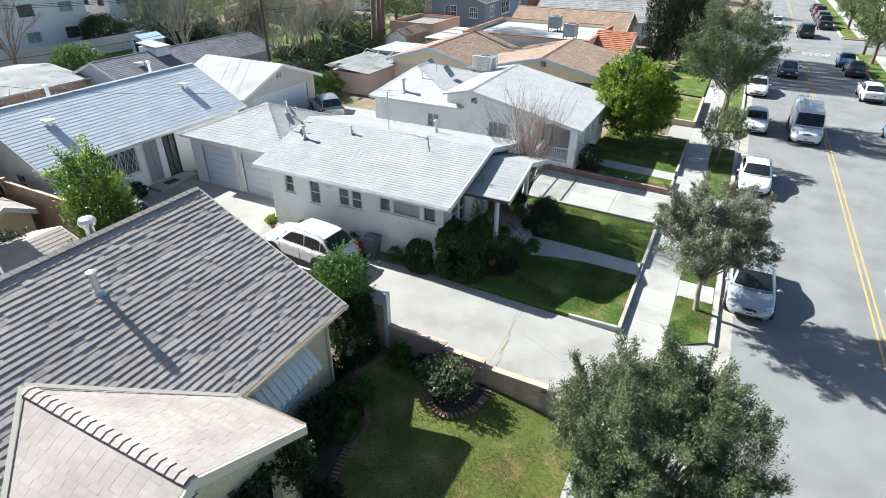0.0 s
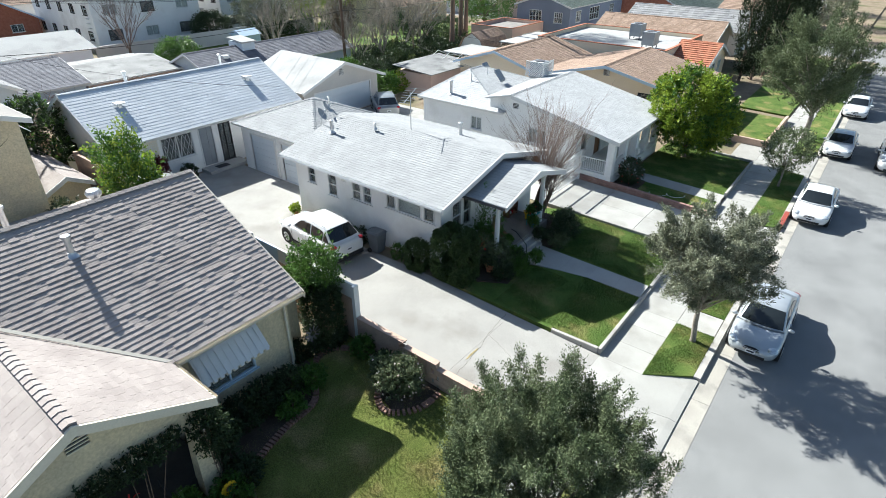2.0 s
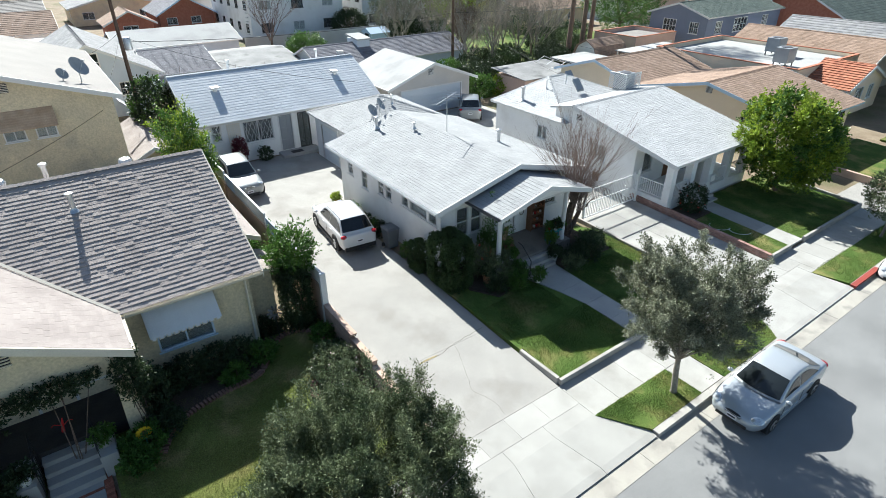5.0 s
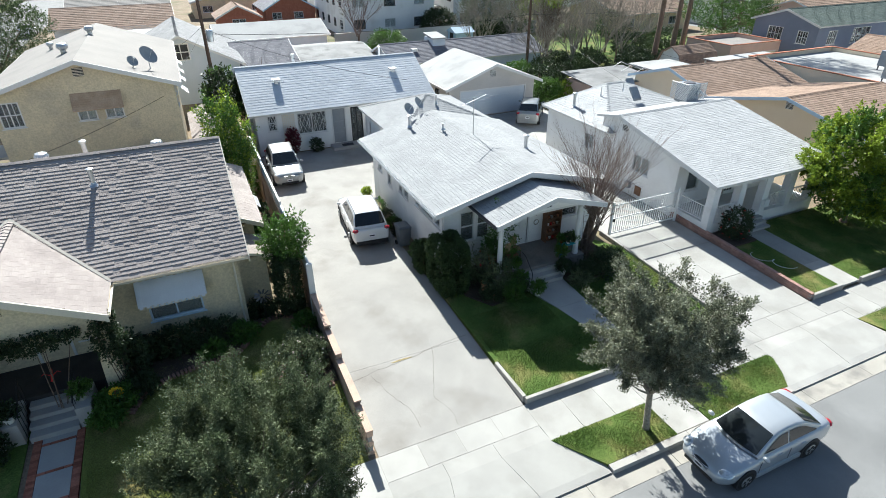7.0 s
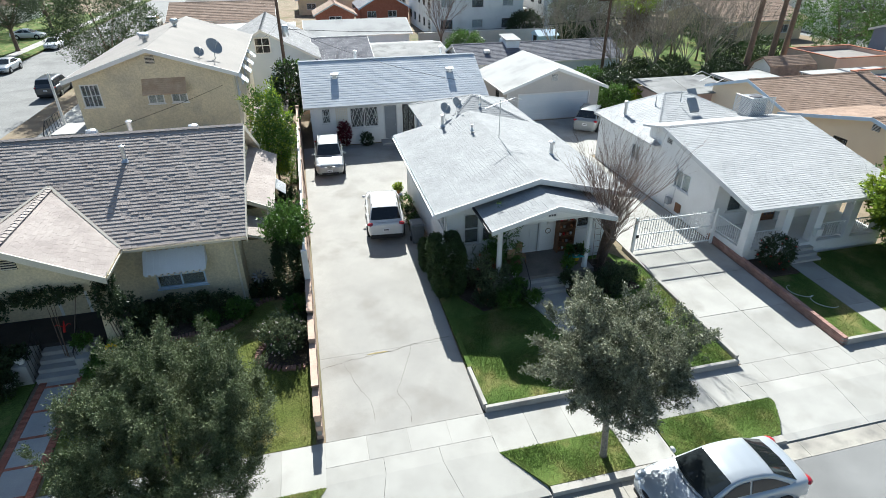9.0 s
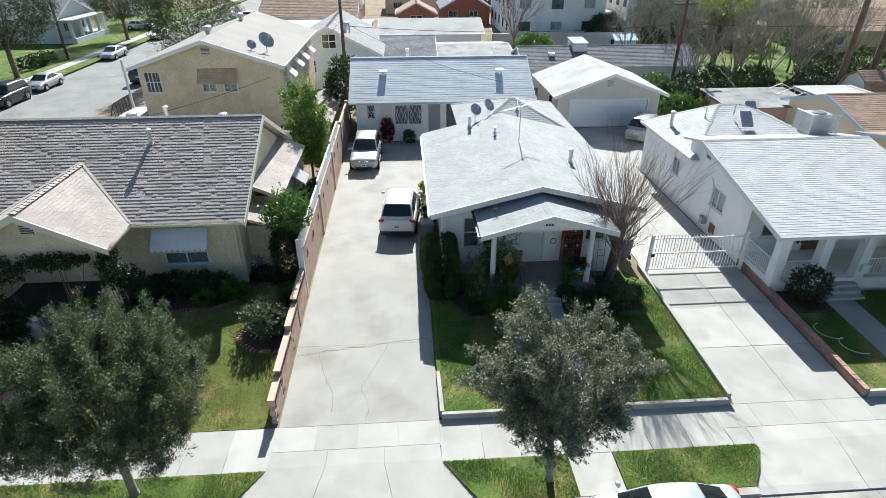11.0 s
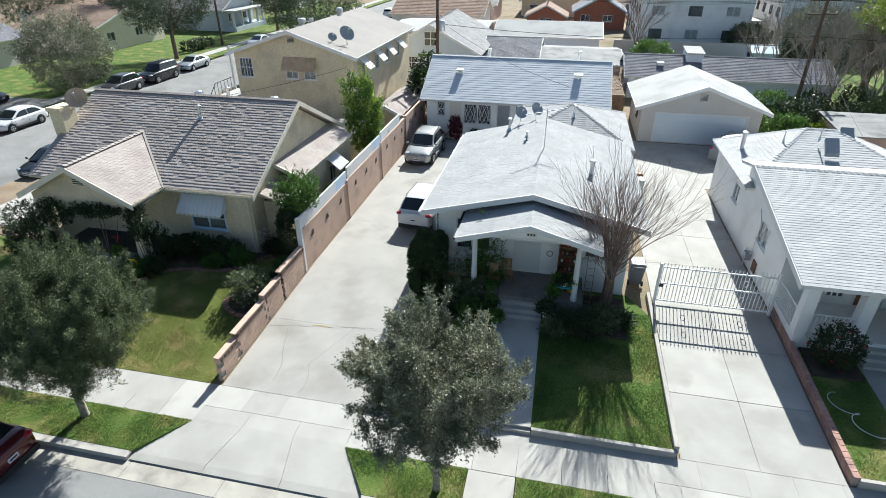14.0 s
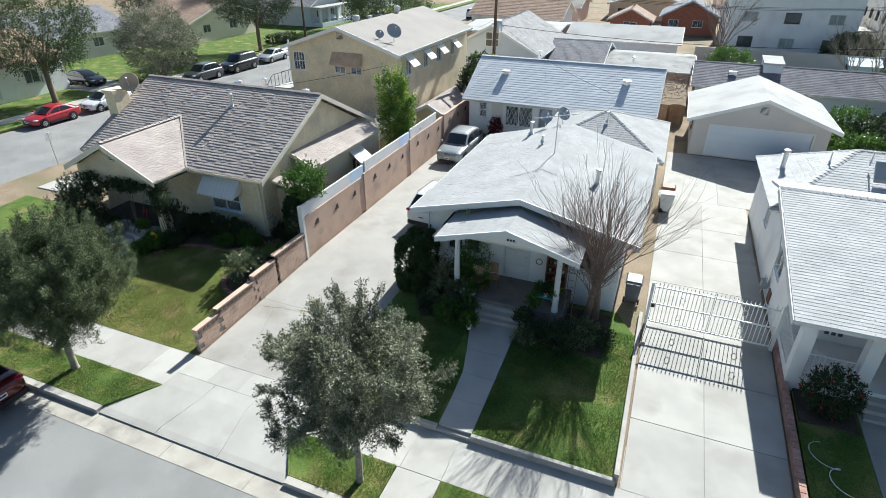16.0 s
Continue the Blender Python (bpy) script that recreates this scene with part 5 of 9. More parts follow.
# ---- white house with the arched porch ----
def arch_house():
    h = thing("house", "white stucco house with a long low roof over arched porch", "house", (18, 13, 0.3))
    wins = [(10.2, 11.5, 1.75, 2.75), (15.0, 15.9, 1.8, 2.7)]
    wall(h, "W", 14.1, 8.2, 20.0, 0.15, 3.2, STUCCO_WHITE, wins, label="white stucco side wall with two windows and a gas meter")
    for w in wins:
        window(h, "W", 14.1, *w, ALUM, 2, blind=BLIND)
    wall(h, "E", 21.9, 8.2, 20.0, 0.15, 3.2, STUCCO_WHITE)
    wall(h, "N", 20.0, 14.1, 21.9, 0.15, 3.2, STUCCO_WHITE)
    wall(h, "S", 8.2, 14.1, 21.9, 0.15, 3.6, STUCCO_WHITE, [(14.8, 15.7, 1.6, 2.8), (16.9, 17.8, 0.85, 2.9), (18.8, 20.6, 1.6, 2.8)])
    window(h, "S", 8.2, 14.8, 15.7, 1.6, 2.8, WHITE_PAINT, 1)
    window(h, "S", 8.2, 18.8, 20.6, 1.6, 2.8, WHITE_PAINT, 2)
    panel_door(h, "S", 8.2, 16.9, 17.8, 0.85, 2.9, WOOD_BROWN, WHITE_PAINT)
    ye, yr, ze, zr = 5.4, 12.6, 3.12, 4.64
    roof_plane(h, (13.65, ye, ze), (22.1, ye, ze), (13.65, yr, zr), (22.1, yr, zr), SHINGLE_PALE, ex=0.155, tab=0.32, lift=0.011, singles=300, deck=WHITE_PAINT, fascia=WHITE_PAINT)
    roof_plane(h, (22.1, 14.5, zr - 0.42), (13.65, 14.5, zr - 0.42), (22.1, yr, zr), (13.65, yr, zr), SHINGLE_PALE, ex=0.155, tab=0.32, lift=0.011, deck=WHITE_PAINT)
    ridge_caps(h, (13.65, yr, zr), (22.1, yr, zr), SHINGLE_PALE)
    for xx, o in ((13.63, -1), (22.12, 1)):
        bargeboard(h, (xx, ye, ze - 0.02), (xx, yr, zr - 0.02), WHITE_PAINT, 0.2, 0.03, (o, 0, 0))
    # side gable fill between wall and slope
    for side, pl in (("W", 14.1), ("E", 21.9)):
        pts = [wp(side, pl, a, 0, z) for a, z in ((7.6, 3.2), (14.4, 3.2), (14.4, 4.08), (12.6, 4.5), (7.6, 3.44))]
        vec = Vector(wp(side, pl, 0, -0.16, 0)) - Vector(wp(side, pl, 0, 0, 0))
        part("gable_wall", Geo().ext(pts, vec), STUCCO_WHITE, h)
    vent_louvre(h, "W", 14.1, 12.3, 12.7, 3.72, 4.05, GALV)
    # rear hip
    a, b, c, d = (13.7, 13.2, 3.4), (22.3, 13.2, 3.4), (22.3, 20.2, 3.4), (13.7, 20.2, 3.4)
    p, q = (17.45, 18.5, 4.78), (18.9, 18.5, 4.78)
    roof_plane(h, d, a, p, p, SHINGLE_PALE, ex=0.2, tab=0.3, lift=0.012, deck=WHITE_PAINT, fascia=WHITE_PAINT)
    roof_plane(h, a, b, p, q, SHINGLE_PALE, ex=0.2, tab=0.3, lift=0.012, deck=WHITE_PAINT)
    roof_plane(h, b, c, q, q, SHINGLE_PALE, ex=0.2, tab=0.3, lift=0.012, deck=WHITE_PAINT, fascia=WHITE_PAINT)
    roof_plane(h, c, d, q, p, SHINGLE_PALE, ex=0.2, tab=0.3, lift=0.012, deck=WHITE_PAINT, fascia=WHITE_PAINT)
    for e0, e1 in ((d, p), (a, p), (b, q), (c, q), (p, q)):
        ridge_caps(h, e0, e1, SHINGLE_PALE, 0.25, 0.12, 0.04, "hip_capping")
    # porch: floor, pillars, arches between them, white rails
    part("porch_floor", Geo().box(14.12, 21.88, 5.8, 8.19, 0.1, 0.85), STUCCO_WHITE, h)
    part("porch_ceiling", Geo().box(14.1, 21.9, 5.85, 8.2, 3.1, 3.16), WHITE_PAINT, h)
    piers = [14.3, 16.1, 17.9, 19.8, 21.7]
    for x in piers:
        part("pillar", Geo().box(x - 0.2, x + 0.2, 5.8, 6.2, 0.85, 3.1), STUCCO_WHITE, h)
    for x0, x1 in zip(piers[1:], piers[2:]):
        a0, a1, zc = x0 + 0.2, x1 - 0.2, 2.35
        r = (a1 - a0) / 2
        arc = [((a0 + a1) / 2 - r * math.cos(math.pi * k / 12), 5.86, zc + min(r, 0.6) * math.sin(math.pi * k / 12)) for k in range(13)]
        part("arch", Geo().ext([(a0, 5.86, 3.1)] + arc + [(a1, 5.86, 3.1)], (0, 0.28, 0)), STUCCO_WHITE, h)
    for x0, x1 in zip(piers, piers[1:]):
        if x0 == 16.1:
            continue
        r = part("porch_rail", Geo().box(x0 + 0.2, x1 - 0.2, 5.9, 5.94, 1.68, 1.73).box(x0 + 0.2, x1 - 0.2, 5.9, 5.94, 0.95, 0.99), IRON_WHITE, h)
        n = int((x1 - x0 - 0.4) / 0.13)
        for k in range(n):
            x = x0 + 0.2 + (k + 0.5) * (x1 - x0 - 0.4) / n
            part("baluster", Geo().box(x - 0.01, x + 0.01, 5.91, 5.93, 0.99, 1.68), IRON_WHITE, r)
    r = part("porch_rail", Geo().box(14.13, 14.17, 6.2, 8.0, 1.68, 1.73).box(14.13, 14.17, 6.2, 8.0, 0.95, 0.99), IRON_WHITE, h)
    for k in range(14):
        y = 6.27 + k * 0.13
        part("baluster", Geo().box(14.14, 14.16, y - 0.01, y + 0.01, 0.99, 1.68), IRON_WHITE, r)
    for k in range(3):
        part("step", Geo().box(16.2, 17.8, 5.0 + 0.27 * k, 5.8, 0.1, 0.42 + 0.14 * k), CONC_STEP, h)
    for k in range(3):
        part("number_bar", Geo().box(14.62 + 0.18 * k, 14.74 + 0.18 * k, 5.782, 5.797, 2.62 - 0.0 * k, 2.86), BAR_DARK, h)
    return h


arch_house()


# ---- plants ----
def leaf_mesh(name, pos, axis, nrm, length, width, material):
    """One mesh of many small pointed leaves."""
    n = len(pos)
    side = np.cross(axis, nrm)
    side /= np.linalg.norm(side, axis=1, keepdims=True) + 1e-9
    L, W = length[:, None], width[:, None]
    v = np.empty((n, 4, 3))
    v[:, 0] = pos
    v[:, 1] = pos + axis * L * 0.5 + side * W * 0.5
    v[:, 2] = pos + axis * L
    v[:, 3] = pos + axis * L * 0.5 - side * W * 0.5
    me = bpy.data.meshes.new(name)
    me.vertices.add(4 * n)
    me.vertices.foreach_set("co", v.reshape(-1))
    me.loops.add(4 * n)
    me.loops.foreach_set("vertex_index", np.arange(4 * n, dtype=np.int32))
    me.polygons.add(n)
    me.polygons.foreach_set("loop_start", np.arange(0, 4 * n, 4, dtype=np.int32))
    me.polygons.foreach_set("loop_total", np.full(n, 4, dtype=np.int32))
    me.update(calc_edges=True)
    me.materials.append(material)
    return me


def unit(a):
    return a / (np.linalg.norm(a, axis=1, keepdims=True) + 1e-9)


def sprigs(rs, c, r, n, lump, inner, up, boxy=2.0, flat=0.0, gaps=-0.42, ragged=0.0, clumps=0, spread=0.4, spray=0.0):
    """Sprig roots and their ways, over a lumpy crown of radii r round c."""
    d = unit(rs.normal(size=(n * 2, 3)))
    k = np.array([noise.noise(Vector(p * 1.7 + c[0])) + 0.6 * noise.noise(Vector(p * 4.1 + c[1])) for p in d])
    keep = (k + rs.normal(size=len(k)) * 0.25) > gaps
    d, k = d[keep][:n], k[keep][:n]
    e = np.sign(d) * np.abs(d) ** (2.0 / boxy)
    e = e / (np.sum(np.abs(e) ** boxy, axis=1, keepdims=True) ** (1 / boxy) + 1e-9)
    rad = (inner + (1 - inner) * rs.random(len(d)) ** 0.45) * (1 + lump * k)
    pos = np.array(c) + e * rad[:, None] * np.array(r)
    if clumps:
        own = rs.randint(0, clumps, len(pos))
        off = rs.normal(size=pos.shape) * spread * (0.6 + 0.7 * rs.random(clumps))[own][:, None]
        cd = pos[own] - np.array(c)
        if spray:
            # each clump is a feathery branch end that thins out towards its tip
            aim = unit(unit(pos[:clumps] - np.array(c)) * (1 - up) + np.array([0, 0, up]) + rs.normal(size=(clumps, 3)) * 0.28)[own]
            run = rs.random(len(pos)) ** 0.8
            size = (0.6 + 0.8 * rs.random(clumps))[own]
            off = off * (1.15 - run)[:, None] * 0.7 + aim * ((run - 0.45) * spray * size)[:, None]
        pos = pos[own] + (off if spray else off * np.array([0.7, 0.7, 1.35]))
        d = unit(unit(cd) * 0.6 + unit(off) * 0.8)
    if flat:
        pos[:, 2] = np.maximum(pos[:, 2], flat)
    way = unit(d * (1 - up) + np.array([0, 0, up]) + rs.normal(size=d.shape) * 0.3)
    if ragged:
        pos += way * (rs.exponential(ragged, len(pos)) * (way[:, 2] > 0.3))[:, None]
    return pos, way


def foliage(name, c, r, n, per, leaf, material, seed, lump=0.25, inner=0.55, up=0.45, sprig=0.3, slim=0.38, boxy=2.0, flat=0.0, gaps=-0.42, ragged=0.0, clumps=0, spread=0.4, spray=0.0):
    rs = np.random.RandomState(seed)
    pos, way = sprigs(rs, c, r, n, lump, inner, up, boxy, flat, gaps, ragged, clumps, spread, spray)
    t = rs.random((len(pos), per))
    p = (pos[:, None] + way[:, None] * (t * sprig)[..., None] + rs.normal(size=(len(pos), per, 3)) * sprig * 0.12).reshape(-1, 3)
    ax = unit((way[:, None] * 0.7 + rs.normal(size=(len(pos), per, 3)) * 0.6).reshape(-1, 3))
    nr = unit(rs.normal(size=ax.shape) + np.array([0, 0, 0.8]))
    ln = leaf * (0.6 + 0.7 * rs.random(len(p)))
    return leaf_mesh(name, p, ax, nr, ln, ln * slim, material), pos


def tree(label, base, trunk_h, c, r, n, per, leaf, lmat, bmat, seed, trunk_r=0.12, limbs=14, lean=(0, 0), group="", category="tree", extra=None, **kw):
    t = thing("tree", label, category, base, group)
    rng = random.Random(seed)
    b = Vector(base)
    top = b + Vector((lean[0], lean[1], trunk_h))
    part("trunk", Geo().tube([b - Vector((0, 0, 0.1)), b + Vector((0, 0, 0.12)), b.lerp(top, 0.5) + Vector((rng.uniform(-0.04, 0.04), rng.uniform(-0.04, 0.04), 0)), top, top + (Vector(c) - top) * 0.35],
                             [trunk_r * 1.5, trunk_r * 1.1, trunk_r, trunk_r * 0.85, trunk_r * 0.5], 10), bmat, t, smooth=True)
    me, pos = foliage("crown", c, r, n, per, leaf, lmat, seed, **kw)
    cr = part("crown", me, None, t)
    for i in range(limbs):
        e = Vector(pos[rng.randrange(len(pos))])
        s = b.lerp(top, rng.uniform(0.75, 1.0))
        m = s.lerp(e, 0.5) + Vector((0, 0, rng.uniform(-0.1, 0.35)))
        part("limb", Geo().tube([s, m, e], [trunk_r * 0.45, trunk_r * 0.28, trunk_r * 0.08], 6), bmat, t, smooth=True)
    # a second leaf colour, kept to the outer shell of the crown
    if extra:
        me2, _ = foliage("new_growth", c, r, extra[1], per, leaf, extra[0], seed + 7, **{**kw, "inner": 0.85})
        part("new_growth", me2, None, t)
    return t


def bush(label, c, r, n, per, leaf, lmat, seed, name="shrub", category="shrub", flowers=None, group="", **kw):
    base = (c[0], c[1], gl(c[0], c[1]))
    c = (c[0], c[1], c[2] + base[2] - gz(c[1]))
    t = thing(name, label, category, base, group)
    kw = {"inner": 0.5, "up": 0.5, "sprig": 0.16, "slim": 0.5, "flat": base[2] + 0.03, **kw}
    me, pos = foliage("foliage", c, r, n, per, leaf, lmat, seed, **kw)
    part("foliage", me, None, t)
    rng = random.Random(seed)
    for i in range(4):
        e = Vector(pos[rng.randrange(len(pos))])
        part("stem", Geo().tube([(c[0] + rng.uniform(-0.08, 0.08), c[1] + rng.uniform(-0.08, 0.08), base[2] - 0.05), e], [0.02, 0.008], 5), BARK_BROWN, t)
    if flowers:
        fm, k, size = flowers
        rs = np.random.RandomState(seed + 3)
        out, way = sprigs(rs, c, [q * 1.05 for q in r], k, 0.2, 0.95, 0.5, 2.0, base[2] + 0.1)
        p = np.repeat(out, 9, axis=0)
        ax = unit(rs.normal(size=p.shape) + np.repeat(way, 9, axis=0) * 0.8)
        part("blossom", leaf_mesh("blossom", p, ax, unit(rs.normal(size=p.shape)), np.full(len(p), size), np.full(len(p), size * 0.8), fm), None, t, kind="stuff")
    return t


# street trees
tree("dense grey-green street tree in the grass strip", (-8.54, -2.11, 0.0), 1.7, (-8.32, -2.0, 3.4), (2.22, 2.08, 1.75), 15500, 22, 0.06, LEAF_OLIVE, BARK_GREY, 11, 0.11, 24, lump=0.25, inner=0.35, up=0.74, sprig=0.26, slim=0.34, clumps=240, spread=0.21, spray=1.2, group="street trees")
tree("silvery street tree with a light, open crown", (2.9, -2.43, 0.0), 1.75, (3.0, -2.25, 3.62), (1.85, 1.8, 1.5), 6800, 18, 0.07, LEAF_ASH, BARK_GREY, 23, 0.095, 40, lean=(-0.1, 0.1), lump=0.3, inner=0.3, up=0.4, sprig=0.24, slim=0.42, clumps=120, spread=0.24, spray=1.0, group="street trees")
tree("large silvery-green street tree further down the street", (31.6, -1.8, 0.0), 2.4, (31.3, -1.2, 5.2), (3.3, 3.1, 2.9), 6000, 14, 0.12, LEAF_OLIVE, BARK_GREY, 37, 0.16, 18, lump=0.25, inner=0.35, up=0.5, sprig=0.4, clumps=170, spread=0.36, spray=1.5, group="street trees")
tree("young street tree with a small dense crown", (21.0, -2.05, 0.0), 1.2, (21.0, -2.0, 2.3), (1.35, 1.3, 1.15), 800, 14, 0.11, LEAF_OLIVE, BARK_GREY, 41, 0.06, 8, lump=0.25, sprig=0.3, group="street trees")
tree("rounded bright yellow-green tree on the lawn", (21.9, 3.9, 0.3), 1.3, (21.9, 4.0, 3.3), (2.45, 2.4, 2.0), 1500, 14, 0.16, LEAF_GREEN, BARK_BROWN, 53, 0.14, 14, clumps=110, spread=0.2, lump=0.35, inner=0.6, up=0.25, sprig=0.3, slim=0.5, extra=(LEAF_BRIGHT, 2300))
tree("upright bright green garden tree behind the block wall", (-6.5, 19.3, 0.3), 1.6, (-6.5, 19.4, 3.6), (0.95, 1.0, 2.2), 900, 13, 0.13, LEAF_GREEN, BARK_BROWN, 61, 0.07, 10, lump=0.6, inner=0.35, up=0.75, sprig=0.5, slim=0.5, gaps=-0.15, extra=(LEAF_BRIGHT, 260))
tree("bright green garden tree by the back house", (-5.2, 31.2, 0.3), 1.2, (-5.6, 33.0, 2.9), (1.3, 2.0, 1.9), 450, 12, 0.2, LEAF_DARK, BARK_BROWN, 62, 0.07, 6, lump=0.4, up=0.6, sprig=0.4, slim=0.5, extra=(LEAF_GREEN, 160))

# dark columns of cypress
rng = random.Random(8)
for i, (x, y) in enumerate([(47.5, 6.4), (49.0, 5.6), (50.8, 4.9), (52.6, 4.3), (54.5, 3.8), (56.5, 4.4), (58.6, 3.7), (61.0, 4.0)]):
    tree("tall dark green cypress column", (x, y, 0.2), 0.8, (x, y, 7.2), (1.25, 1.25, 7.0), 1300, 10, 0.24, LEAF_CYPRESS, BARK_BROWN, 70 + i, 0.14, 3, lump=0.15, inner=0.65, up=0.85, sprig=0.7, slim=0.3, group="cypress row")

# trees of the side street and the far lots
far_trees = [(-42.6, 51.7, 3.2, 7.2, 5.2, 3.8, LEAF_DARK), (-42.8, 22.7, 3.0, 6.6, 4.2, 3.6, LEAF_HEDGE), (-41.8, 34.5, 1.2, 3.6, 3.6, 3.0, LEAF_ASH), (-22.5, 50.0, 3.0, 6.4, 4.0, 3.8, LEAF_HEDGE), (-41.5, 77.0, 3.0, 7.0, 4.5, 4.0, LEAF_DARK),
             (60.0, 46.0, 2.0, 5.4, 5.0, 4.2, LEAF_GREEN), (14.0, 52.5, 0.9, 2.2, 1.7, 1.5, LEAF_GREEN), (27.5, 68.0, 0.8, 2.0, 2.4, 1.7, LEAF_DARK), (34.0, 66.0, 1.4, 3.4, 3.4, 2.6, LEAF_ASH), (-58.0, 66.0, 2.0, 6.0, 4.5, 4.0, LEAF_DARK), (-70.0, 60.0, 2.0, 6.0, 5.0, 4.0, LEAF_DARK),
             (-45.0, 100.0, 2.0, 6.5, 5.0, 4.5, LEAF_GREEN), (-20.0, 112.0, 2.0, 6.0, 5.0, 4.0, LEAF_DARK), (46.0, 70.0, 2.0, 5.0, 3.6, 3.6, LEAF_BRIGHT), (80.0, 60.0, 2.0, 6.0, 6.0, 5.0, LEAF_DARK), (95.0, 38.0, 2.0, 7.0, 6.0, 5.0, LEAF_DARK), (66.0, 80.0, 2.0, 6.0, 6.0, 5.0, LEAF_OLIVE),
             (100.0, 6.0, 2.0, 6.0, 4.0, 4.0, LEAF_OLIVE), (118.0, 14.0, 2.0, 6.0, 5.0, 5.0, LEAF_DARK), (90.0, -16.0, 2.0, 5.0, 3.0, 3.0, LEAF_OLIVE), (84.0, 4.5, 2.0, 5.0, 3.4, 3.2, LEAF_ASH), (62.0, -15.6, 2.0, 4.6, 2.6, 2.6, LEAF_OLIVE)]
for i, (x, y, th, zc, r, rz, m) in enumerate(far_trees):
    tree("broad leafy tree standing among the houses", (x, y, 0.1), th, (x, y, zc), (r, r, rz), int((900 if i < 5 else 480) * r), 12, 0.21 if i > 4 else 0.17, m, BARK_BROWN, 90 + i, 0.10 + r * 0.03, 7, lump=0.35, inner=0.5, up=0.4, sprig=0.6, group="far trees")


def whips(g, p, d, length, r, depth, rng, spread, n):
    """Branches that fork upwards, gathered in g."""
    d = d.normalized()
    e = p + d * length
    m = p + d * length * 0.5 + Vector((rng.uniform(-1, 1), rng.uniform(-1, 1), rng.uniform(-1, 1))) * length * 0.05
    g.tube([p, m, e], [r, r * 0.8, r * 0.55], 5 if r > 0.02 else 3, caps=False)
    if depth == 0:
        return
    for i in range(n):
        s = m.lerp(e, rng.uniform(-0.2, 1.0)) if i else e
        w = d + Vector((rng.uniform(-1, 1), rng.uniform(-1, 1), rng.uniform(-0.4, 0.9))) * spread
        whips(g, s, w, length * rng.uniform(0.5, 0.85), r * 0.55, depth - 1, rng, spread, n)


def bare_tree(label, base, trunk_pts, trunk_r, heads, length, r, depth, spread, n, seed, bmat=BARK_BROWN, tmat=TWIG, group=""):
    t = thing("bare_tree", label, "bare tree", base, group)
    rng = random.Random(seed)
    part("trunk", Geo().tube(trunk_pts, [trunk_r * (1.25 - 0.45 * i / (len(trunk_pts) - 1)) for i in range(len(trunk_pts))], 9), bmat, t, smooth=True)
    top = Vector(trunk_pts[-1])
    for h in range(heads):
        a = 2 * math.pi * (h + rng.random() * 0.6) / heads
        g = Geo()
        lean = rng.uniform(0.1, 0.85)
        whips(g, top + Vector((rng.uniform(-1, 1), rng.uniform(-1, 1), rng.uniform(-0.5, 0.2))) * trunk_r * 1.2, Vector((math.cos(a) * lean, math.sin(a) * lean, 1)), length * rng.uniform(0.7, 1.1), r, depth, rng, spread, n)
        part("branch", g.mesh("branch", tmat, fix=False), None, t)
    return t


bare_tree("pollarded bare tree with long pinkish whips beside the porch", (7.75, 7.2, 0.35), [(7.75, 7.2, 0.2), (7.75, 7.1, 1.0), (7.72, 6.95, 1.8), (7.7, 6.8, 2.35)], 0.19, 46, 1.9, 0.021, 3, 0.38, 3, 5)
bare_tree("lower spreading bare branches of the pollarded tree", (7.5, 6.9, 0.35), [(7.5, 6.9, 0.2), (7.6, 6.6, 1.2), (7.65, 6.35, 2.0)], 0.12, 30, 1.15, 0.018, 3, 0.9, 3, 15)
for i, (x, y, h) in enumerate([(29.5, 38.5, 2.6), (31.5, 41, 3), (33.5, 43.5, 3), (34, 39.5, 2.6), (36.5, 45, 3.2), (38.5, 42, 3), (41, 47, 3.2), (28, 47, 3), (25.0, 37.5, 2.0), (43, 44, 3), (30.5, 50.5, 3.0), (35.5, 53, 3.2), (26.5, 53, 2.8), (39.5, 50, 3), (45.5, 52, 3.2), (27.5, 41.0, 2.8), (32.5, 47.5, 3.0), (37.0, 39.5, 2.8), (40.5, 55.0, 3.4), (30.0, 57.0, 3.2), (34.5, 59.0, 3.4), (47.5, 47.0, 3.0), (24.0, 50.5, 2.6)]):
    bare_tree("grey bare garden tree with thin branches", (x, y, 0.3), [(x, y, 0.2), (x + 0.1, y, 1.0), (x + 0.1, y + 0.1, 1.8)], 0.11, 7, h, 0.05, 4, 0.45, 3, 200 + i, BARK_BROWN, BARK_GREY, "bare garden trees")
bare_tree("large brown bare tree behind the grey roofs", (13.5, 62.0, 0.3), [(13.5, 62, 0.2), (13.5, 62, 2.0)], 0.16, 9, 2.6, 0.06, 4, 0.4, 3, 230, BARK_BROWN, TWIG)
bare_tree("pale bare street tree across the street", (50.0, -15.8, 0.0), [(50, -15.8, -0.1), (50, -15.8, 1.8)], 0.14, 8, 2.2, 0.05, 4, 0.5, 3, 240, BARK_GREY, TWIG)

# palms: tall trunks, and one with a skirt of dead fronds
for i, (x, y) in enumerate([(38.5, 36.0), (43.5, 38.5), (46.0, 39.5)]):
    p = thing("palm", "tall palm with a slender dark trunk", "palm", (x, y, 0.3), "palms")
    part("trunk", Geo().tube([(x, y, 0.2), (x + 0.1, y, 5), (x + 0.15, y, 11), (x + 0.2, y, 17)], [0.34, 0.26, 0.22, 0.2], 10), BARK_BROWN, p, smooth=True)
    me, _ = foliage("crown", (x + 0.2, y, 17.2), (1.8, 1.8, 1.3), 60, 14, 0.8, LEAF_GREEN, 300 + i, slim=0.12, sprig=1.0)
    part("crown", me, None, p)
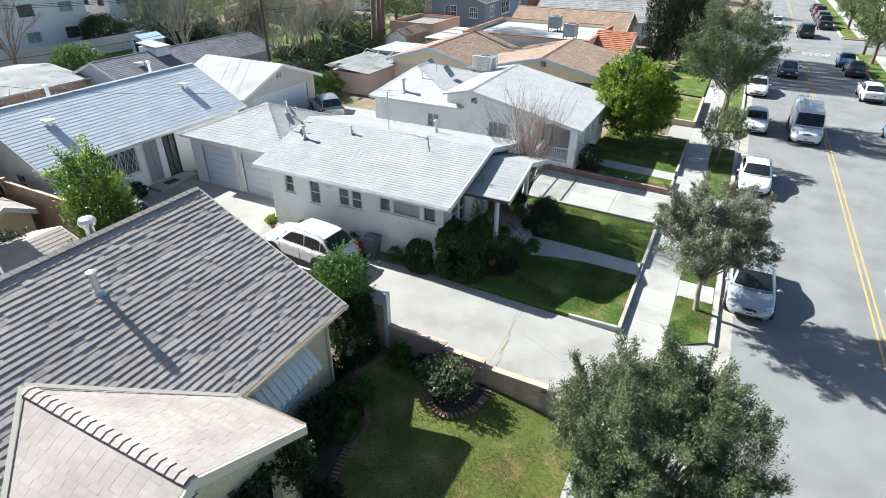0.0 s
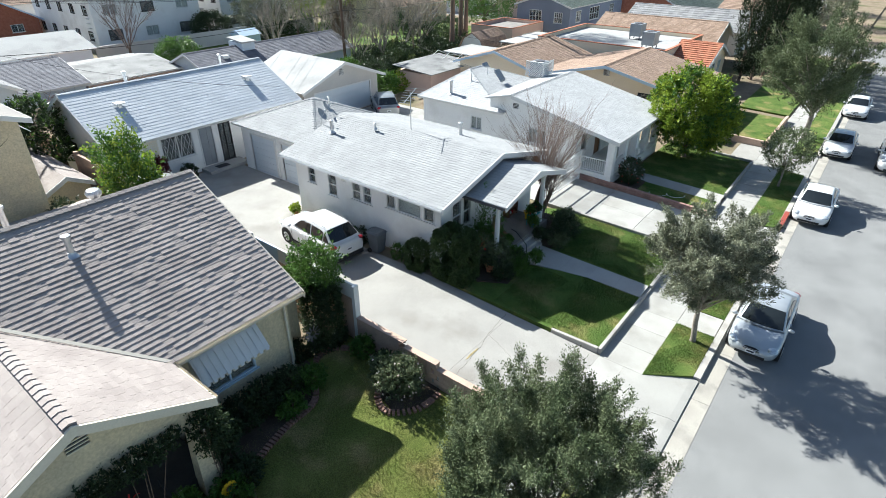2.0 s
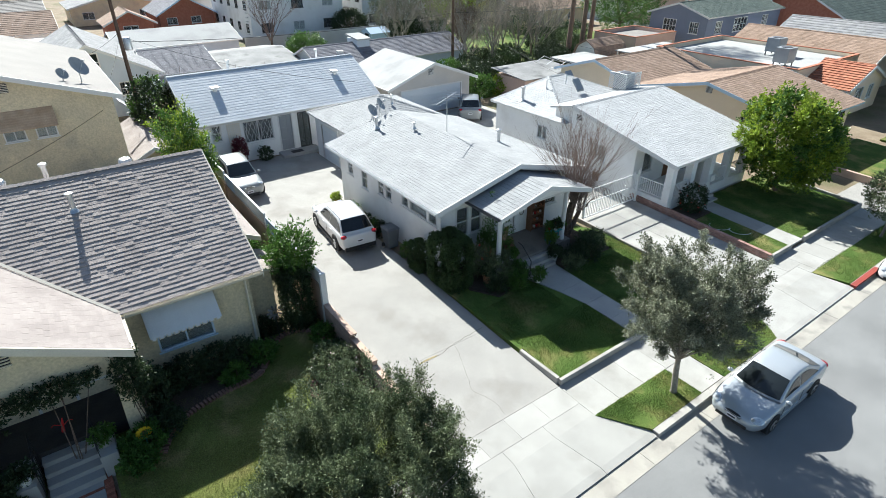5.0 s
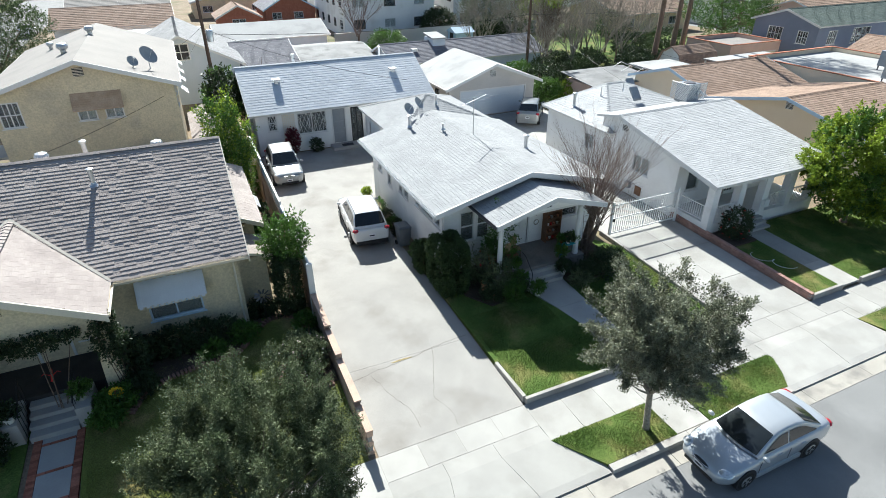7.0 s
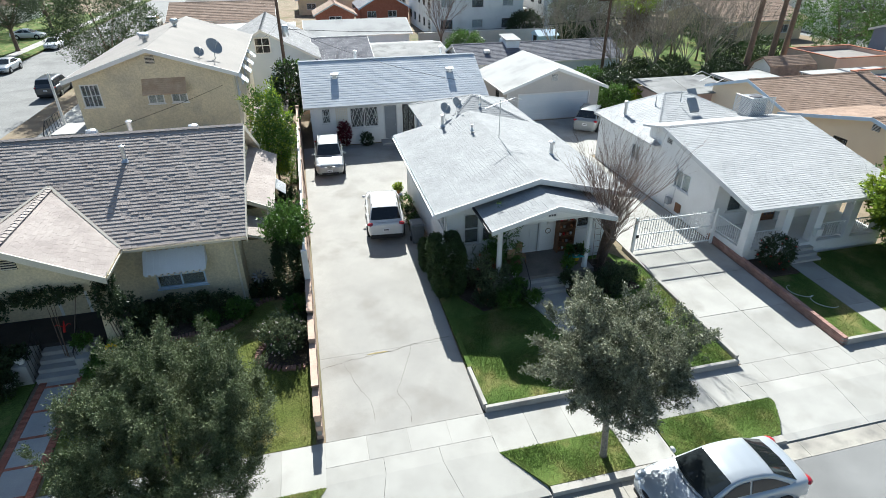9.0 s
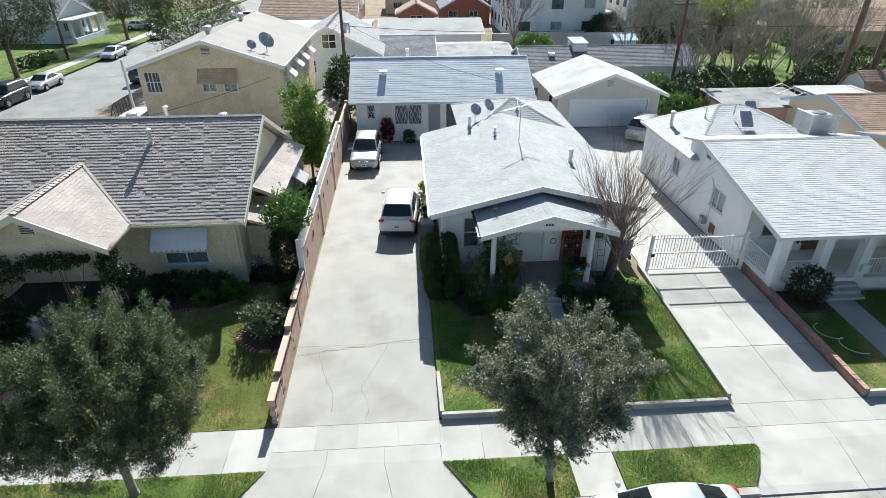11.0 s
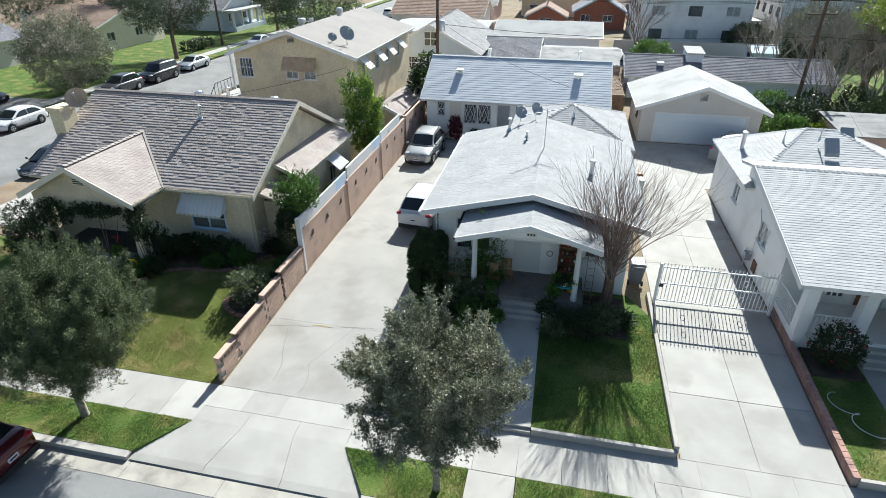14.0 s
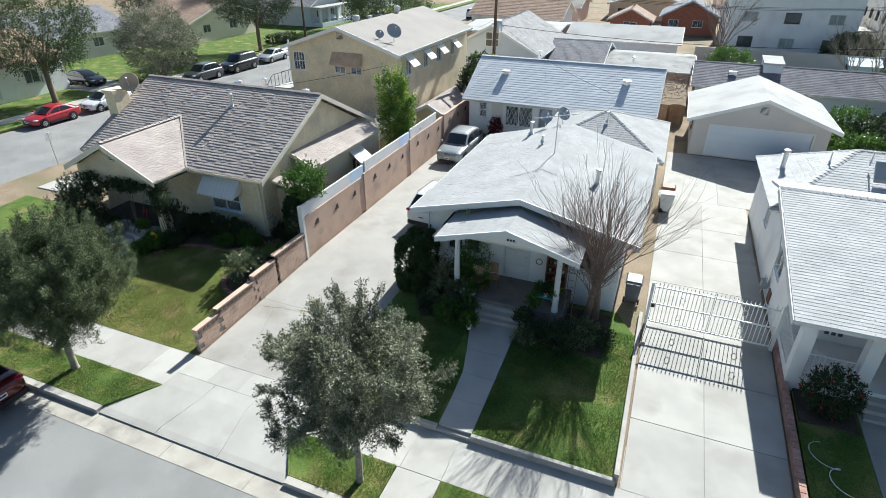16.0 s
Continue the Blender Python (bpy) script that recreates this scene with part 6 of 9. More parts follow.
p = thing("palm", "fan palm with a shaggy skirt of dead brown fronds", "palm", (33.5, 49.0, 0.3))
part("trunk", Geo().tube([(33.5, 49, 0.2), (33.5, 49, 6.5)], [0.35, 0.3], 10), BARK_BROWN, p, smooth=True)
me, _ = foliage("skirt", (33.5, 49, 4.6), (0.8, 0.8, 2.1), 160, 10, 0.7, BARK_BROWN, 311, slim=0.15, up=-0.7, sprig=0.6)
part("skirt", me, None, p, "dead brown fronds")
me, _ = foliage("crown", (33.5, 49, 7.2), (1.6, 1.6, 1.0), 110, 12, 0.7, LEAF_BRIGHT, 312, slim=0.14, up=0.2, sprig=0.8)
part("crown", me, None, p)

# hedges and shrubs by the white house
bush("tall clipped dark green hedge at the corner of the white house", (0.47, 6.95, 1.45), (0.66, 0.92, 1.2), 5200, 12, 0.075, LEAF_HEDGE, 401, "hedge", "hedge", boxy=4.5, lump=0.06, inner=0.72, sprig=0.1, gaps=-9)
bush("small clipped green hedge against the side wall", (0.08, 8.75, 0.95), (0.36, 0.5, 0.70), 1300, 12, 0.065, LEAF_HEDGE, 402, "hedge", "hedge", boxy=4.0, lump=0.06, inner=0.72, sprig=0.1, gaps=-9)
for i, (x, y, z, r, m, fl) in enumerate([(2.15, 5.75, 0.9, 0.6, LEAF_OLIVE, (PETAL_RED, 6, 0.07)), (2.6, 5.1, 0.65, 0.5, LEAF_GREEN, None), (1.85, 6.6, 1.1, 0.55, LEAF_OLIVE, (PETAL_RED, 3, 0.07)), (3.0, 5.3, 0.6, 0.35, LEAF_DARK, None), (1.7, 5.3, 0.6, 0.4, LEAF_DARK, None),
                                         (6.1, 5.0, 0.7, 0.45, LEAF_DARK, None), (6.9, 4.9, 0.8, 0.6, LEAF_DARK, None), (7.5, 5.4, 0.75, 0.6, LEAF_OLIVE, None), (5.7, 4.75, 0.55, 0.35, LEAF_OLIVE, None), (8.2, 5.7, 0.6, 0.45, LEAF_DARK, None), (2.95, 6.9, 2.1, 0.65, LEAF_GREEN, None)]):
    bush("dark leafy shrub in the bed by the porch", (x, y, z), (r, r * 0.9, max(0.3, z - 0.3)), int(260 * r / 0.5), 10, 0.09, m, 410 + i, flowers=fl, lump=0.4, inner=0.3, slim=0.4, sprig=0.25, group="porch shrubs")
for i, y in enumerate((9.3, 10.0, 12.4, 13.1, 13.9, 15.2)):
    bush("low shrub at the foot of the side wall", (0.22, y, 0.55), (0.25, 0.35, 0.3 + 0.1 * (i % 3)), 110, 10, 0.08, LEAF_GREEN if i % 2 else LEAF_DARK, 430 + i, group="side shrubs")

# shrubs of the tan house
bush("white and pink rose bush by the block wall", (-6.2, 4.3, 0.75), (0.75, 0.85, 0.65), 900, 10, 0.07, LEAF_OLIVE, 440, flowers=(PETAL_PALE, 40, 0.05), lump=0.35, inner=0.3)
for i, (x, y, r, h, m) in enumerate([(-11.0, 6.7, 0.55, 0.9, LEAF_DARK), (-10.2, 6.8, 0.6, 1.0, LEAF_DARK), (-9.3, 6.8, 0.6, 0.95, LEAF_DARK), (-8.5, 6.8, 0.55, 0.85, LEAF_DARK), (-7.9, 6.5, 0.5, 0.7, LEAF_GREEN), (-9.0, 6.1, 0.4, 0.5, LEAF_GREEN), (-7.1, 8.0, 0.5, 0.7, LEAF_DARK), (-6.4, 7.6, 0.5, 0.8, LEAF_DARK),
                                     (-11.4, 5.9, 0.5, 1.9, LEAF_DARK), (-11.9, 4.9, 0.55, 0.6, LEAF_GREEN), (-12.2, 4.3, 0.45, 0.45, LEAF_GREEN), (-11.3, 5.2, 0.5, 0.55, LEAF_DARK), (-16.0, 5.0, 0.9, 1.5, LEAF_DARK), (-17.6, 5.6, 1.2, 1.9, LEAF_DARK), (-19.0, 6.8, 1.2, 2.0, LEAF_DARK), (-15.4, 4.3, 0.6, 0.8, LEAF_DARK), (-5.75, 6.3, 0.35, 0.6, LEAF_GREEN), (-5.7, 5.4, 0.3, 0.4, LEAF_DARK)]):
    bush("dark leafy shrub in the bed of the tan house", (x, y, gz(y) + h * 0.5), (r, r * 0.85, h * 0.55), int(300 * r / 0.5), 10, 0.085, m, 450 + i, lump=0.3, inner=0.4, slim=0.5, group="bed shrubs")
for i, (x, y, z, rx, rz) in enumerate([(-15.6, 5.35, 2.9, 1.0, 0.55), (-13.6, 5.45, 3.1, 1.2, 0.25), (-11.7, 5.5, 2.4, 0.4, 0.9), (-16.6, 5.0, 1.6, 0.9, 1.3)]):
    bush("dark vine trailing along the porch beam", (x, y, z), (rx, 0.35, rz), 420, 10, 0.08, LEAF_DARK, 470 + i, "vine", "vine", lump=0.4, inner=0.2, group="porch vines", flowers=(PETAL_PALE, 8, 0.05) if i == 2 else None)
bush("dark climbing shrub between house and wall", (-5.95, 8.0, 1.6), (0.45, 0.8, 1.4), 2200, 11, 0.075, LEAF_DARK, 480, lump=0.2, inner=0.6, boxy=3.0)
bush("bright green shrub top over the block wall", (-5.75, 8.4, 3.3), (0.72, 0.85, 0.7), 900, 11, 0.09, LEAF_GREEN, 481, lump=0.5, ragged=0.12, inner=0.3, flat=0.0, gaps=-0.2)
for i, (x, y, r, h, m) in enumerate([(-6.1, 13.0, 0.5, 1.5, LEAF_GREEN), (-6.0, 15.5, 0.5, 1.6, LEAF_DARK), (-5.9, 20.5, 0.6, 1.8, LEAF_GREEN), (-8.4, 22.8, 1.0, 2.2, LEAF_DARK), (-10.8, 22.9, 0.8, 1.7, LEAF_DARK)]):
    bush("garden shrub along the block wall", (x, y, 0.3 + h * 0.5), (r, r, h * 0.55), int(300 * r / 0.5), 10, 0.1, m, 490 + i, lump=0.35, group="wall shrubs")
# by the back house, the garage and the arched porch
bush("burgundy shrub by the back house window", (-2.1, 26.35, 1.2), (0.38, 0.35, 0.85), 200, 10, 0.12, LEAF_RED, 500, lump=0.3)
bush("small green shrub by the back house", (-0.6, 26.1, 0.75), (0.4, 0.3, 0.45), 120, 10, 0.12, LEAF_DARK, 501)
bush("low green shrub by the back house wall", (-3.3, 26.2, 0.6), (0.6, 0.3, 0.35), 120, 10, 0.1, LEAF_OLIVE, 502)
bush("rounded shrub with red flowers before the arched porch", (15.2, 5.0, 1.05), (0.75, 0.65, 0.75), 620, 11, 0.075, LEAF_DARK, 503, flowers=(PETAL_RED, 22, 0.06), lump=0.2)
for i, (x, y, r, h, m) in enumerate([(21.0, 30.5, 1.3, 1.8, LEAF_GREEN), (22.3, 33.0, 1.6, 2.3, LEAF_DARK), (21.2, 35.5, 1.5, 2.4, LEAF_GREEN), (23.5, 30.5, 1.0, 1.4, LEAF_BRIGHT), (24.5, 36.5, 1.4, 2.2, LEAF_DARK), (27.0, 36.0, 1.2, 1.6, LEAF_DARK), (35.0, 35.0, 2.0, 2.0, LEAF_DARK), (39.0, 35.5, 1.8, 1.8, LEAF_DARK), (29.5, 36.5, 1.5, 2.0, LEAF_HEDGE), (32.0, 37.0, 1.6, 1.6, LEAF_DARK), (43.0, 40.0, 2.2, 2.4, LEAF_HEDGE), (29.8, 41.0, 1.4, 1.8, LEAF_DARK), (33.0, 40.0, 1.6, 2.0, LEAF_HEDGE), (37.5, 38.0, 1.7, 2.1, LEAF_DARK), (41.5, 43.5, 2.0, 2.6, LEAF_DARK), (46.5, 43.0, 2.4, 3.0, LEAF_HEDGE), (31.5, 61.5, 2.2, 2.6, LEAF_DARK), (37.0, 62.5, 2.4, 3.0, LEAF_HEDGE), (43.0, 60.0, 2.6, 3.4, LEAF_DARK), (49.0, 56.0, 2.8, 3.6, LEAF_HEDGE)]):
    bush("overgrown green shrub behind the garage", (x, y, 0.3 + h * 0.5), (r, r, h * 0.55), int(300 * r), 11, 0.17, m, 510 + i, lump=0.35, sprig=0.3, group="back garden shrubs")
for i, (x, y) in enumerate([(-44, 57), (-44, 59.5), (-44.5, 40.0), (-44, 37.5)]):
    bush("clipped front garden hedge along the side street", (x, y, 0.6), (1.1, 1.6, 0.6), 300, 10, 0.16, LEAF_DARK, 530 + i, "hedge", "hedge", boxy=3.5, group="side street hedges", flat=0.05)


# grass blades on the lawns nearest the camera
def inside(xy, poly):
    """Which of the points lie within the outline."""
    hit = np.zeros(len(xy), bool)
    for (xa, ya), (xb, yb) in zip(poly, poly[1:] + poly[:1]):
        if ya != yb:
            hit ^= ((ya > xy[:, 1]) != (yb > xy[:, 1])) & (xy[:, 0] < (xb - xa) * (xy[:, 1] - ya) / (yb - ya) + xa)
    return hit


def grass(name, quads, per_m2, height, material, seed, zf, label, outlines=()):
    rs = np.random.RandomState(seed)
    ps = []
    for poly in outlines:
        (x0, y0), (x1, y1) = np.min(poly, 0), np.max(poly, 0)
        n = int((x1 - x0) * (y1 - y0) * per_m2)
        q = np.stack([x0 + (x1 - x0) * rs.random(n), y0 + (y1 - y0) * rs.random(n)], 1)
        ps.append(q[inside(q, poly)])
    for x0, x1, y0, y1 in quads:
        n = int((x1 - x0) * (y1 - y0) * per_m2)
        ps.append(np.stack([x0 + (x1 - x0) * rs.random(n), y0 + (y1 - y0) * rs.random(n)], 1))
    xy = np.concatenate(ps)
    k = np.array([noise.noise(Vector((p[0] * 0.9, p[1] * 0.9, seed))) for p in xy])
    keep = k + rs.normal(size=len(k)) * 0.3 > -0.35
    xy, k = xy[keep], k[keep]
    z = np.array([zf(p[1]) + gl(p[0], p[1]) - gz(p[1]) for p in xy])
    p = np.column_stack([xy, z])
    ax = unit(rs.normal(size=p.shape) * 0.55 + np.array([0, 0, 1.0]))
    ln = height * (0.5 + 0.8 * rs.random(len(p))) * (1 + 0.6 * k)
    me = leaf_mesh(name, p, ax, unit(rs.normal(size=p.shape)), ln, np.full(len(p), 0.016), material)
    solo(name, me, None, label, "grass", "stuff")


lawn_z = lambda y: 0.15 + 0.2 * min(max(y / 6.0, 0), 1)
grass("grass", [(0.15, 4.1, 0.15, 2.6), (0.15, 3.5, 2.6, 4.7), (5.3, 9.37, 0.15, 4.6), (8.5, 9.37, 4.6, 6.6)], 1700, 0.06, BLADE, 1, lawn_z, "short green grass of the front lawn")
grass("grass", [(-12.7, -5.4, 0.05, 6.2)], 1300, 0.05, BLADE_DRY, 2, lambda y: gz(y) - 0.004, "short green grass of the neighbour's lawn")
grass("grass", [], 2000, 0.06, BLADE, 3, lambda y: 0.008, "bright green grass of the roadside strips", STRIPS[:3])
grass("grass", [(14.4, 16.0, 0.2, 5.5), (17.4, 23.8, 0.2, 5.5), (15.0, 23.9, -3.0, -1.55)], 700, 0.06, BLADE, 4, lambda y: gz(y) + (0.116 if y > 0 else 0.008), "short green grass before the arched porch")


# ---- neighbouring buildings ----
ap = gable_house("apartment_house", "two-storey tan stucco house with a low pale roof", -17.3, -8.6, 23.9, 38.0, 6.38, "y", 7.8, STUCCO_TAN, ROLL_TAN, over=0.42, base=0.3, plain=True, caps=False,
                 openings={"S": [(-17.0, -16.0, 4.7, 6.0, "grid"), (-13.55, -12.65, 4.7, 5.25, "blind"), (-12.25, -11.35, 4.7, 5.25, "blind")],
                           "E": [(25.3, 26.2, 4.6, 5.7, "blind"), (28.4, 29.3, 4.6, 5.7, "blind"), (31.0, 31.9, 4.6, 5.7, "blind"), (34.0, 34.9, 4.6, 5.7, "blind")]})
vent_louvre(ap, "S", 23.9, -13.2, -12.7, 7.0, 7.45, CREAM_PAINT)


def ribbed_awning(house, side, plane, a0, a1, zt, zb, out, material):
    P = lambda a, d, z: wp(side, plane, a, d, z)
    aw = part("awning", Geo().ext([P(a0, 0.0, zt), P(a1, 0.0, zt), P(a1, out, zb), P(a0, out, zb)], (0, 0, -0.02)), material, house, "ribbed metal window awning")
    n = max(4, int((zt - zb) / 0.09))
    for i in range(n):
        k0, k1 = (i + 0.15) / n, (i + 0.75) / n
        part("slat", Geo().ext([P(a0, out * k0, zt + (zb - zt) * k0 + 0.006), P(a1, out * k0, zt + (zb - zt) * k0 + 0.006), P(a1, out * k1, zt + (zb - zt) * k1 + 0.006), P(a0, out * k1, zt + (zb - zt) * k1 + 0.006)], (0, 0, 0.025)), material, aw)


ribbed_awning(ap, "S", 23.9, -13.65, -11.25, 6.15, 5.35, 0.6, RUST)
for y in (25.2, 28.3, 30.9, 33.9):
    ribbed_awning(ap, "E", -8.6, y, y + 1.1, 5.95, 5.3, 0.7, ALUM)
# outside stair and landing of the tan two-storey house
part("landing", Geo().box(-19.6, -17.46, 24.6, 27.0, 2.9, 3.05), CONC_STEP, ap)
for k in range(12):
    part("stair_tread", Geo().box(-19.6, -18.4, 24.55 - 0.27 * (k + 1), 24.55 - 0.27 * k - 0.01, 2.65 - 0.22 * k, 2.71 - 0.22 * k), CONC_STEP, ap)
for k in range(12):
    part("rail_post", Geo().tube([(-19.6, 27.0 - 0.45 * k, max(0.3, 3.0 - max(0, k - 5.5) * 0.36)), (-19.6, 27.0 - 0.45 * k, max(1.2, 3.95 - max(0, k - 5.5) * 0.36))], 0.018, 5), IRON_BLACK, ap)
part("stair_rail", Geo().tube([(-19.6, 27.0, 3.95), (-19.6, 24.5, 3.95), (-19.6, 21.6, 1.6)], 0.025, 6), IRON_BLACK, ap)
for x in (-19.5, -17.6):
    part("landing_post", Geo().box(x - 0.06, x + 0.06, 26.8, 26.92, 0.2, 6.2), WHITE_PAINT, ap)
gable_house("shed", "low tan-roofed shed between the houses", -8.1, -6.1, 25.8, 33.0, 2.1, "y", 2.6, STUCCO_TAN, SHINGLE_BROWN, over=0.2, base=0.3, category="shed", caps=False)

gable_house("shed", "small tan-roofed outbuilding behind the tan house", -11.0, -7.6, 19.0, 23.0, 2.2, "x", 2.9, STUCCO_TAN, SHINGLE_BROWN, over=0.25, base=0.3, category="shed", caps=False)

# house behind the back house, pale blue gable
bw = gable_house("house", "pale blue-grey house with a gable window and light roof", -12.4, -3.2, 43.2, 56.0, 3.6, "y", 6.0, STUCCO_BLUE, SHINGLE_MID, over=0.5, base=0.3,
                 openings={"S": [(-11.5, -9.2, 1.8, 3.0, "grid"), (-6.2, -4.6, 1.9, 3.0, "grid")]})
part("attic_window", wbox(Geo(), "S", 43.2, -8.5, -7.1, 0.004, 0.04, 4.0, 5.4), WHITE_PAINT, bw)
for k in range(4):
    part("pane", wbox(Geo(), "S", 43.2, -8.42 + 0.65 * (k % 2), -7.85 + 0.65 * (k % 2), 0.042, 0.05, 4.08 + 0.65 * (k // 2), 4.65 + 0.65 * (k // 2)), CAR_GLASS, bw)
gable_house("house", "low house wing with a dark grey shingle roof", -3.0, 2.3, 46.0, 56.0, 2.6, "x", 3.9, STUCCO_BLUE, SHINGLE_DARK, over=0.35, base=0.3)
gable_house("outbuilding", "low outbuilding with a worn grey rolled roof", 2.7, 10.6, 46.6, 56.5, 2.3, "x", 2.9, STUCCO_PINK, ROLL_WORN, over=0.3, base=0.3, plain=True, caps=False, category="outbuilding")
gable_house("house", "flat pinkish house with a pale roof near the side street", -17.0, -5.0, 60.0, 72.0, 3.0, "x", 3.5, STUCCO_PINK, ROLL_ROOF, over=0.2, base=0.3, plain=True, caps=False)
gable_house("house", "pale house with a light metal roof", -3.5, 9.0, 60.5, 69.0, 2.8, "x", 4.0, STUCCO_BLUE, ROLL_ROOF, over=0.4, base=0.3, plain=True, caps=False)
ng = gable_house("garage", "long pale blue outbuilding with a dark grey shingle roof", 11.0, 28.0, 42.0, 48.5, 2.35, "x", 3.6, STUCCO_BLUE, SHINGLE_DARK, over=0.4, base=0.3, ex=0.25, lift=0.02, category="garage")
part("dormer_roof", Geo().ext([(16.0, 44.0, 4.1), (17.6, 44.0, 4.1), (17.6, 46.5, 4.35), (16.0, 46.5, 4.35)], (0, 0, -0.12)), ROLL_ROOF, ng)
part("dormer_wall", Geo().box(16.1, 17.5, 44.15, 46.4, 3.0, 3.98), STUCCO_BLUE, ng)
part("skylight", Geo().box(13.5, 14.1, 43.4, 43.9, 3.02, 3.3), WHITE_PAINT, ng)

# peach house with the brown roof, next to the arched porch house
r2 = gable_house("house", "peach stucco house with a tan brown shingle roof", 27.6, 36.3, 6.2, 18.4, 2.8, "x", 4.15, STUCCO_PEACH, SHINGLE_TAN, over=0.6, base=0.35, ex=0.24, lift=0.018, singles=0, fascia=BLUE_PAINT,
                 openings={"W": [(8.2, 9.6, 1.5, 2.5, "dark"), (13.8, 14.8, 1.7, 2.4, "dark")], "S": [(29.5, 31.0, 1.3, 2.5, "dark"), (32.5, 33.5, 0.4, 2.5, "door"), (34.2, 35.6, 1.3, 2.5, "dark")]})
vent_louvre(r2, "W", 27.6, 12.1, 12.6, 3.4, 3.85, WHITE_PAINT)
gable_house("house", "rear wing of the peach house under a brown shingle roof", 27.9, 38.0, 18.9, 27.0, 2.8, "x", 4.0, STUCCO_PEACH, SHINGLE_TAN, over=0.45, base=0.35, ex=0.24, lift=0.018, fascia=BLUE_PAINT)


def flat_house(name, label, x0, x1, y0, y1, z, wallmat, roofmat, base=0.2, openings=None, cap=None, category="house"):
    h = thing(name, label, category, ((x0 + x1) / 2, (y0 + y1) / 2, base))
    openings = openings or {}
    for side, plane, a0, a1 in (("S", y0, x0, x1), ("N", y1, x0, x1), ("W", x0, y0, y1), ("E", x1, y0, y1)):
        ops = openings.get(side, [])
        wall(h, side, plane, a0, a1, base - 0.2, z, wallmat, [o[:4] for o in ops], 0.2)
        for o in ops:
            if o[4] == "garage":
                garage_door(h, side, plane, *o[:4], CREAM_PAINT)
            else:
                window(h, side, plane, *o[:4], WHITE_PAINT if o[4] != "dark" else BLACK_TRIM, 2, blind=BLIND if o[4] == "blind" else None)
    part("flat_roof", Geo().box(x0 + 0.21, x1 - 0.21, y0 + 0.21, y1 - 0.21, z - 0.45, z - 0.35), roofmat, h)
    if cap:
        g = Geo()
        for q in ((x0 - 0.03, x1 + 0.03, y0 - 0.03, y0 + 0.24), (x0 - 0.03, x1 + 0.03, y1 - 0.24, y1 + 0.03), (x0 - 0.03, x0 + 0.24, y0 + 0.25, y1 - 0.25), (x1 - 0.24, x1 + 0.03, y0 + 0.25, y1 - 0.25)):
            g.box(*q, z + 0.002, z + 0.07)
        part("parapet_cap", g, cap, h)
    return h


flat_house("house", "flat-roofed cream house with a parapet and clay tile edge", 39.0, 50.5, 11.5, 25.0, 3.7, STUCCO_PEACH, ROLL_ROOF, cap=CLAY_TILE, openings={"W": [(15.0, 16.0, 1.6, 2.5, "dark")], "S": [(41.0, 42.3, 1.2, 2.4, "dark")]})
tp = gable_house("porch", "front porch wing under red clay tiles", 40.5, 47.5, 8.2, 11.4, 2.6, "y", 4.0, STUCCO_PEACH, CLAY_TILE, over=0.35, base=0.3, ex=0.35, tab=0.26, lift=0.06, category="porch", openings={"S": [(42.5, 44.0, 1.2, 2.4, "blind"), (45.0, 46.0, 1.2, 2.4, "blind")]})
gable_house("house", "house with a tan shingle roof down the street", 51.0, 58.0, 10.5, 24.0, 3.0, "y", 4.6, STUCCO_GREY, SHINGLE_TAN, over=0.4, base=0.3)
gh = gable_house("house", "two-storey slate grey house with white window frames", 53.2, 69.8, 28.5, 36.2, 5.0, "x", 6.2, SLATE_PAINT, SHINGLE_GREEN, over=0.35, base=0.2,
                 openings={"S": [(55.0, 56.4, 3.0, 4.4, "grid"), (59.0, 62.0, 2.9, 4.5, "grid"), (65.5, 66.9, 3.0, 4.4, "grid"), (57.0, 58.5, 1.0, 2.2, "window")], "W": [(29.5, 30.7, 3.0, 4.3, "grid"), (32.5, 34.3, 2.9, 4.4, "grid")], "E": [(31.0, 32.2, 3.0, 4.3, "grid")]})
gable_house("house", "large house with a dark green shingle roof", 72.0, 98.0, 19.0, 36.0, 3.0, "x", 7.2, BRICK_RED, SHINGLE_GREEN, over=0.5, base=0.2, ex=0.5, tab=0.6)
flat_house("garage", "pinkish flat-roofed garage building", 44.5, 52.0, 31.5, 37.5, 3.2, STUCCO_PINK, ROLL_TAN, cap=CLAY_TILE, openings={"S": [(47.0, 49.0, 0.3, 2.2, "garage"), (49.4, 51.4, 0.3, 2.2, "garage")]}, category="garage")
# gambrel shed
gs = thing("shed", "small pale shed with a brown gambrel shingle roof", "shed", (38.5, 31.5, 0.3))
part("wall", Geo().box(36.6, 41.0, 30.2, 33.2, 0.2, 2.2), STUCCO_WHITE, gs)
gx = [(30.0, 2.15), (30.5, 3.1), (31.7, 3.75), (32.9, 3.1), (33.4, 2.15)]
for (ya, za), (yb, zb) in zip(gx, gx[1:]):
    if zb > za:
        roof_plane(gs, (36.3, ya, za), (41.3, ya, za), (36.3, yb, zb), (41.3, yb, zb), SHINGLE_TAN, thick=0.08)
    else:
        roof_plane(gs, (41.3, yb, zb), (36.3, yb, zb), (41.3, ya, za), (36.3, ya, za), SHINGLE_TAN, thick=0.08)
for x in (36.6, 40.85):
    part("gable_wall", Geo().ext([(x, y, z - 0.08) for y, z in gx], (0.15, 0, 0)), STUCCO_WHITE, gs)
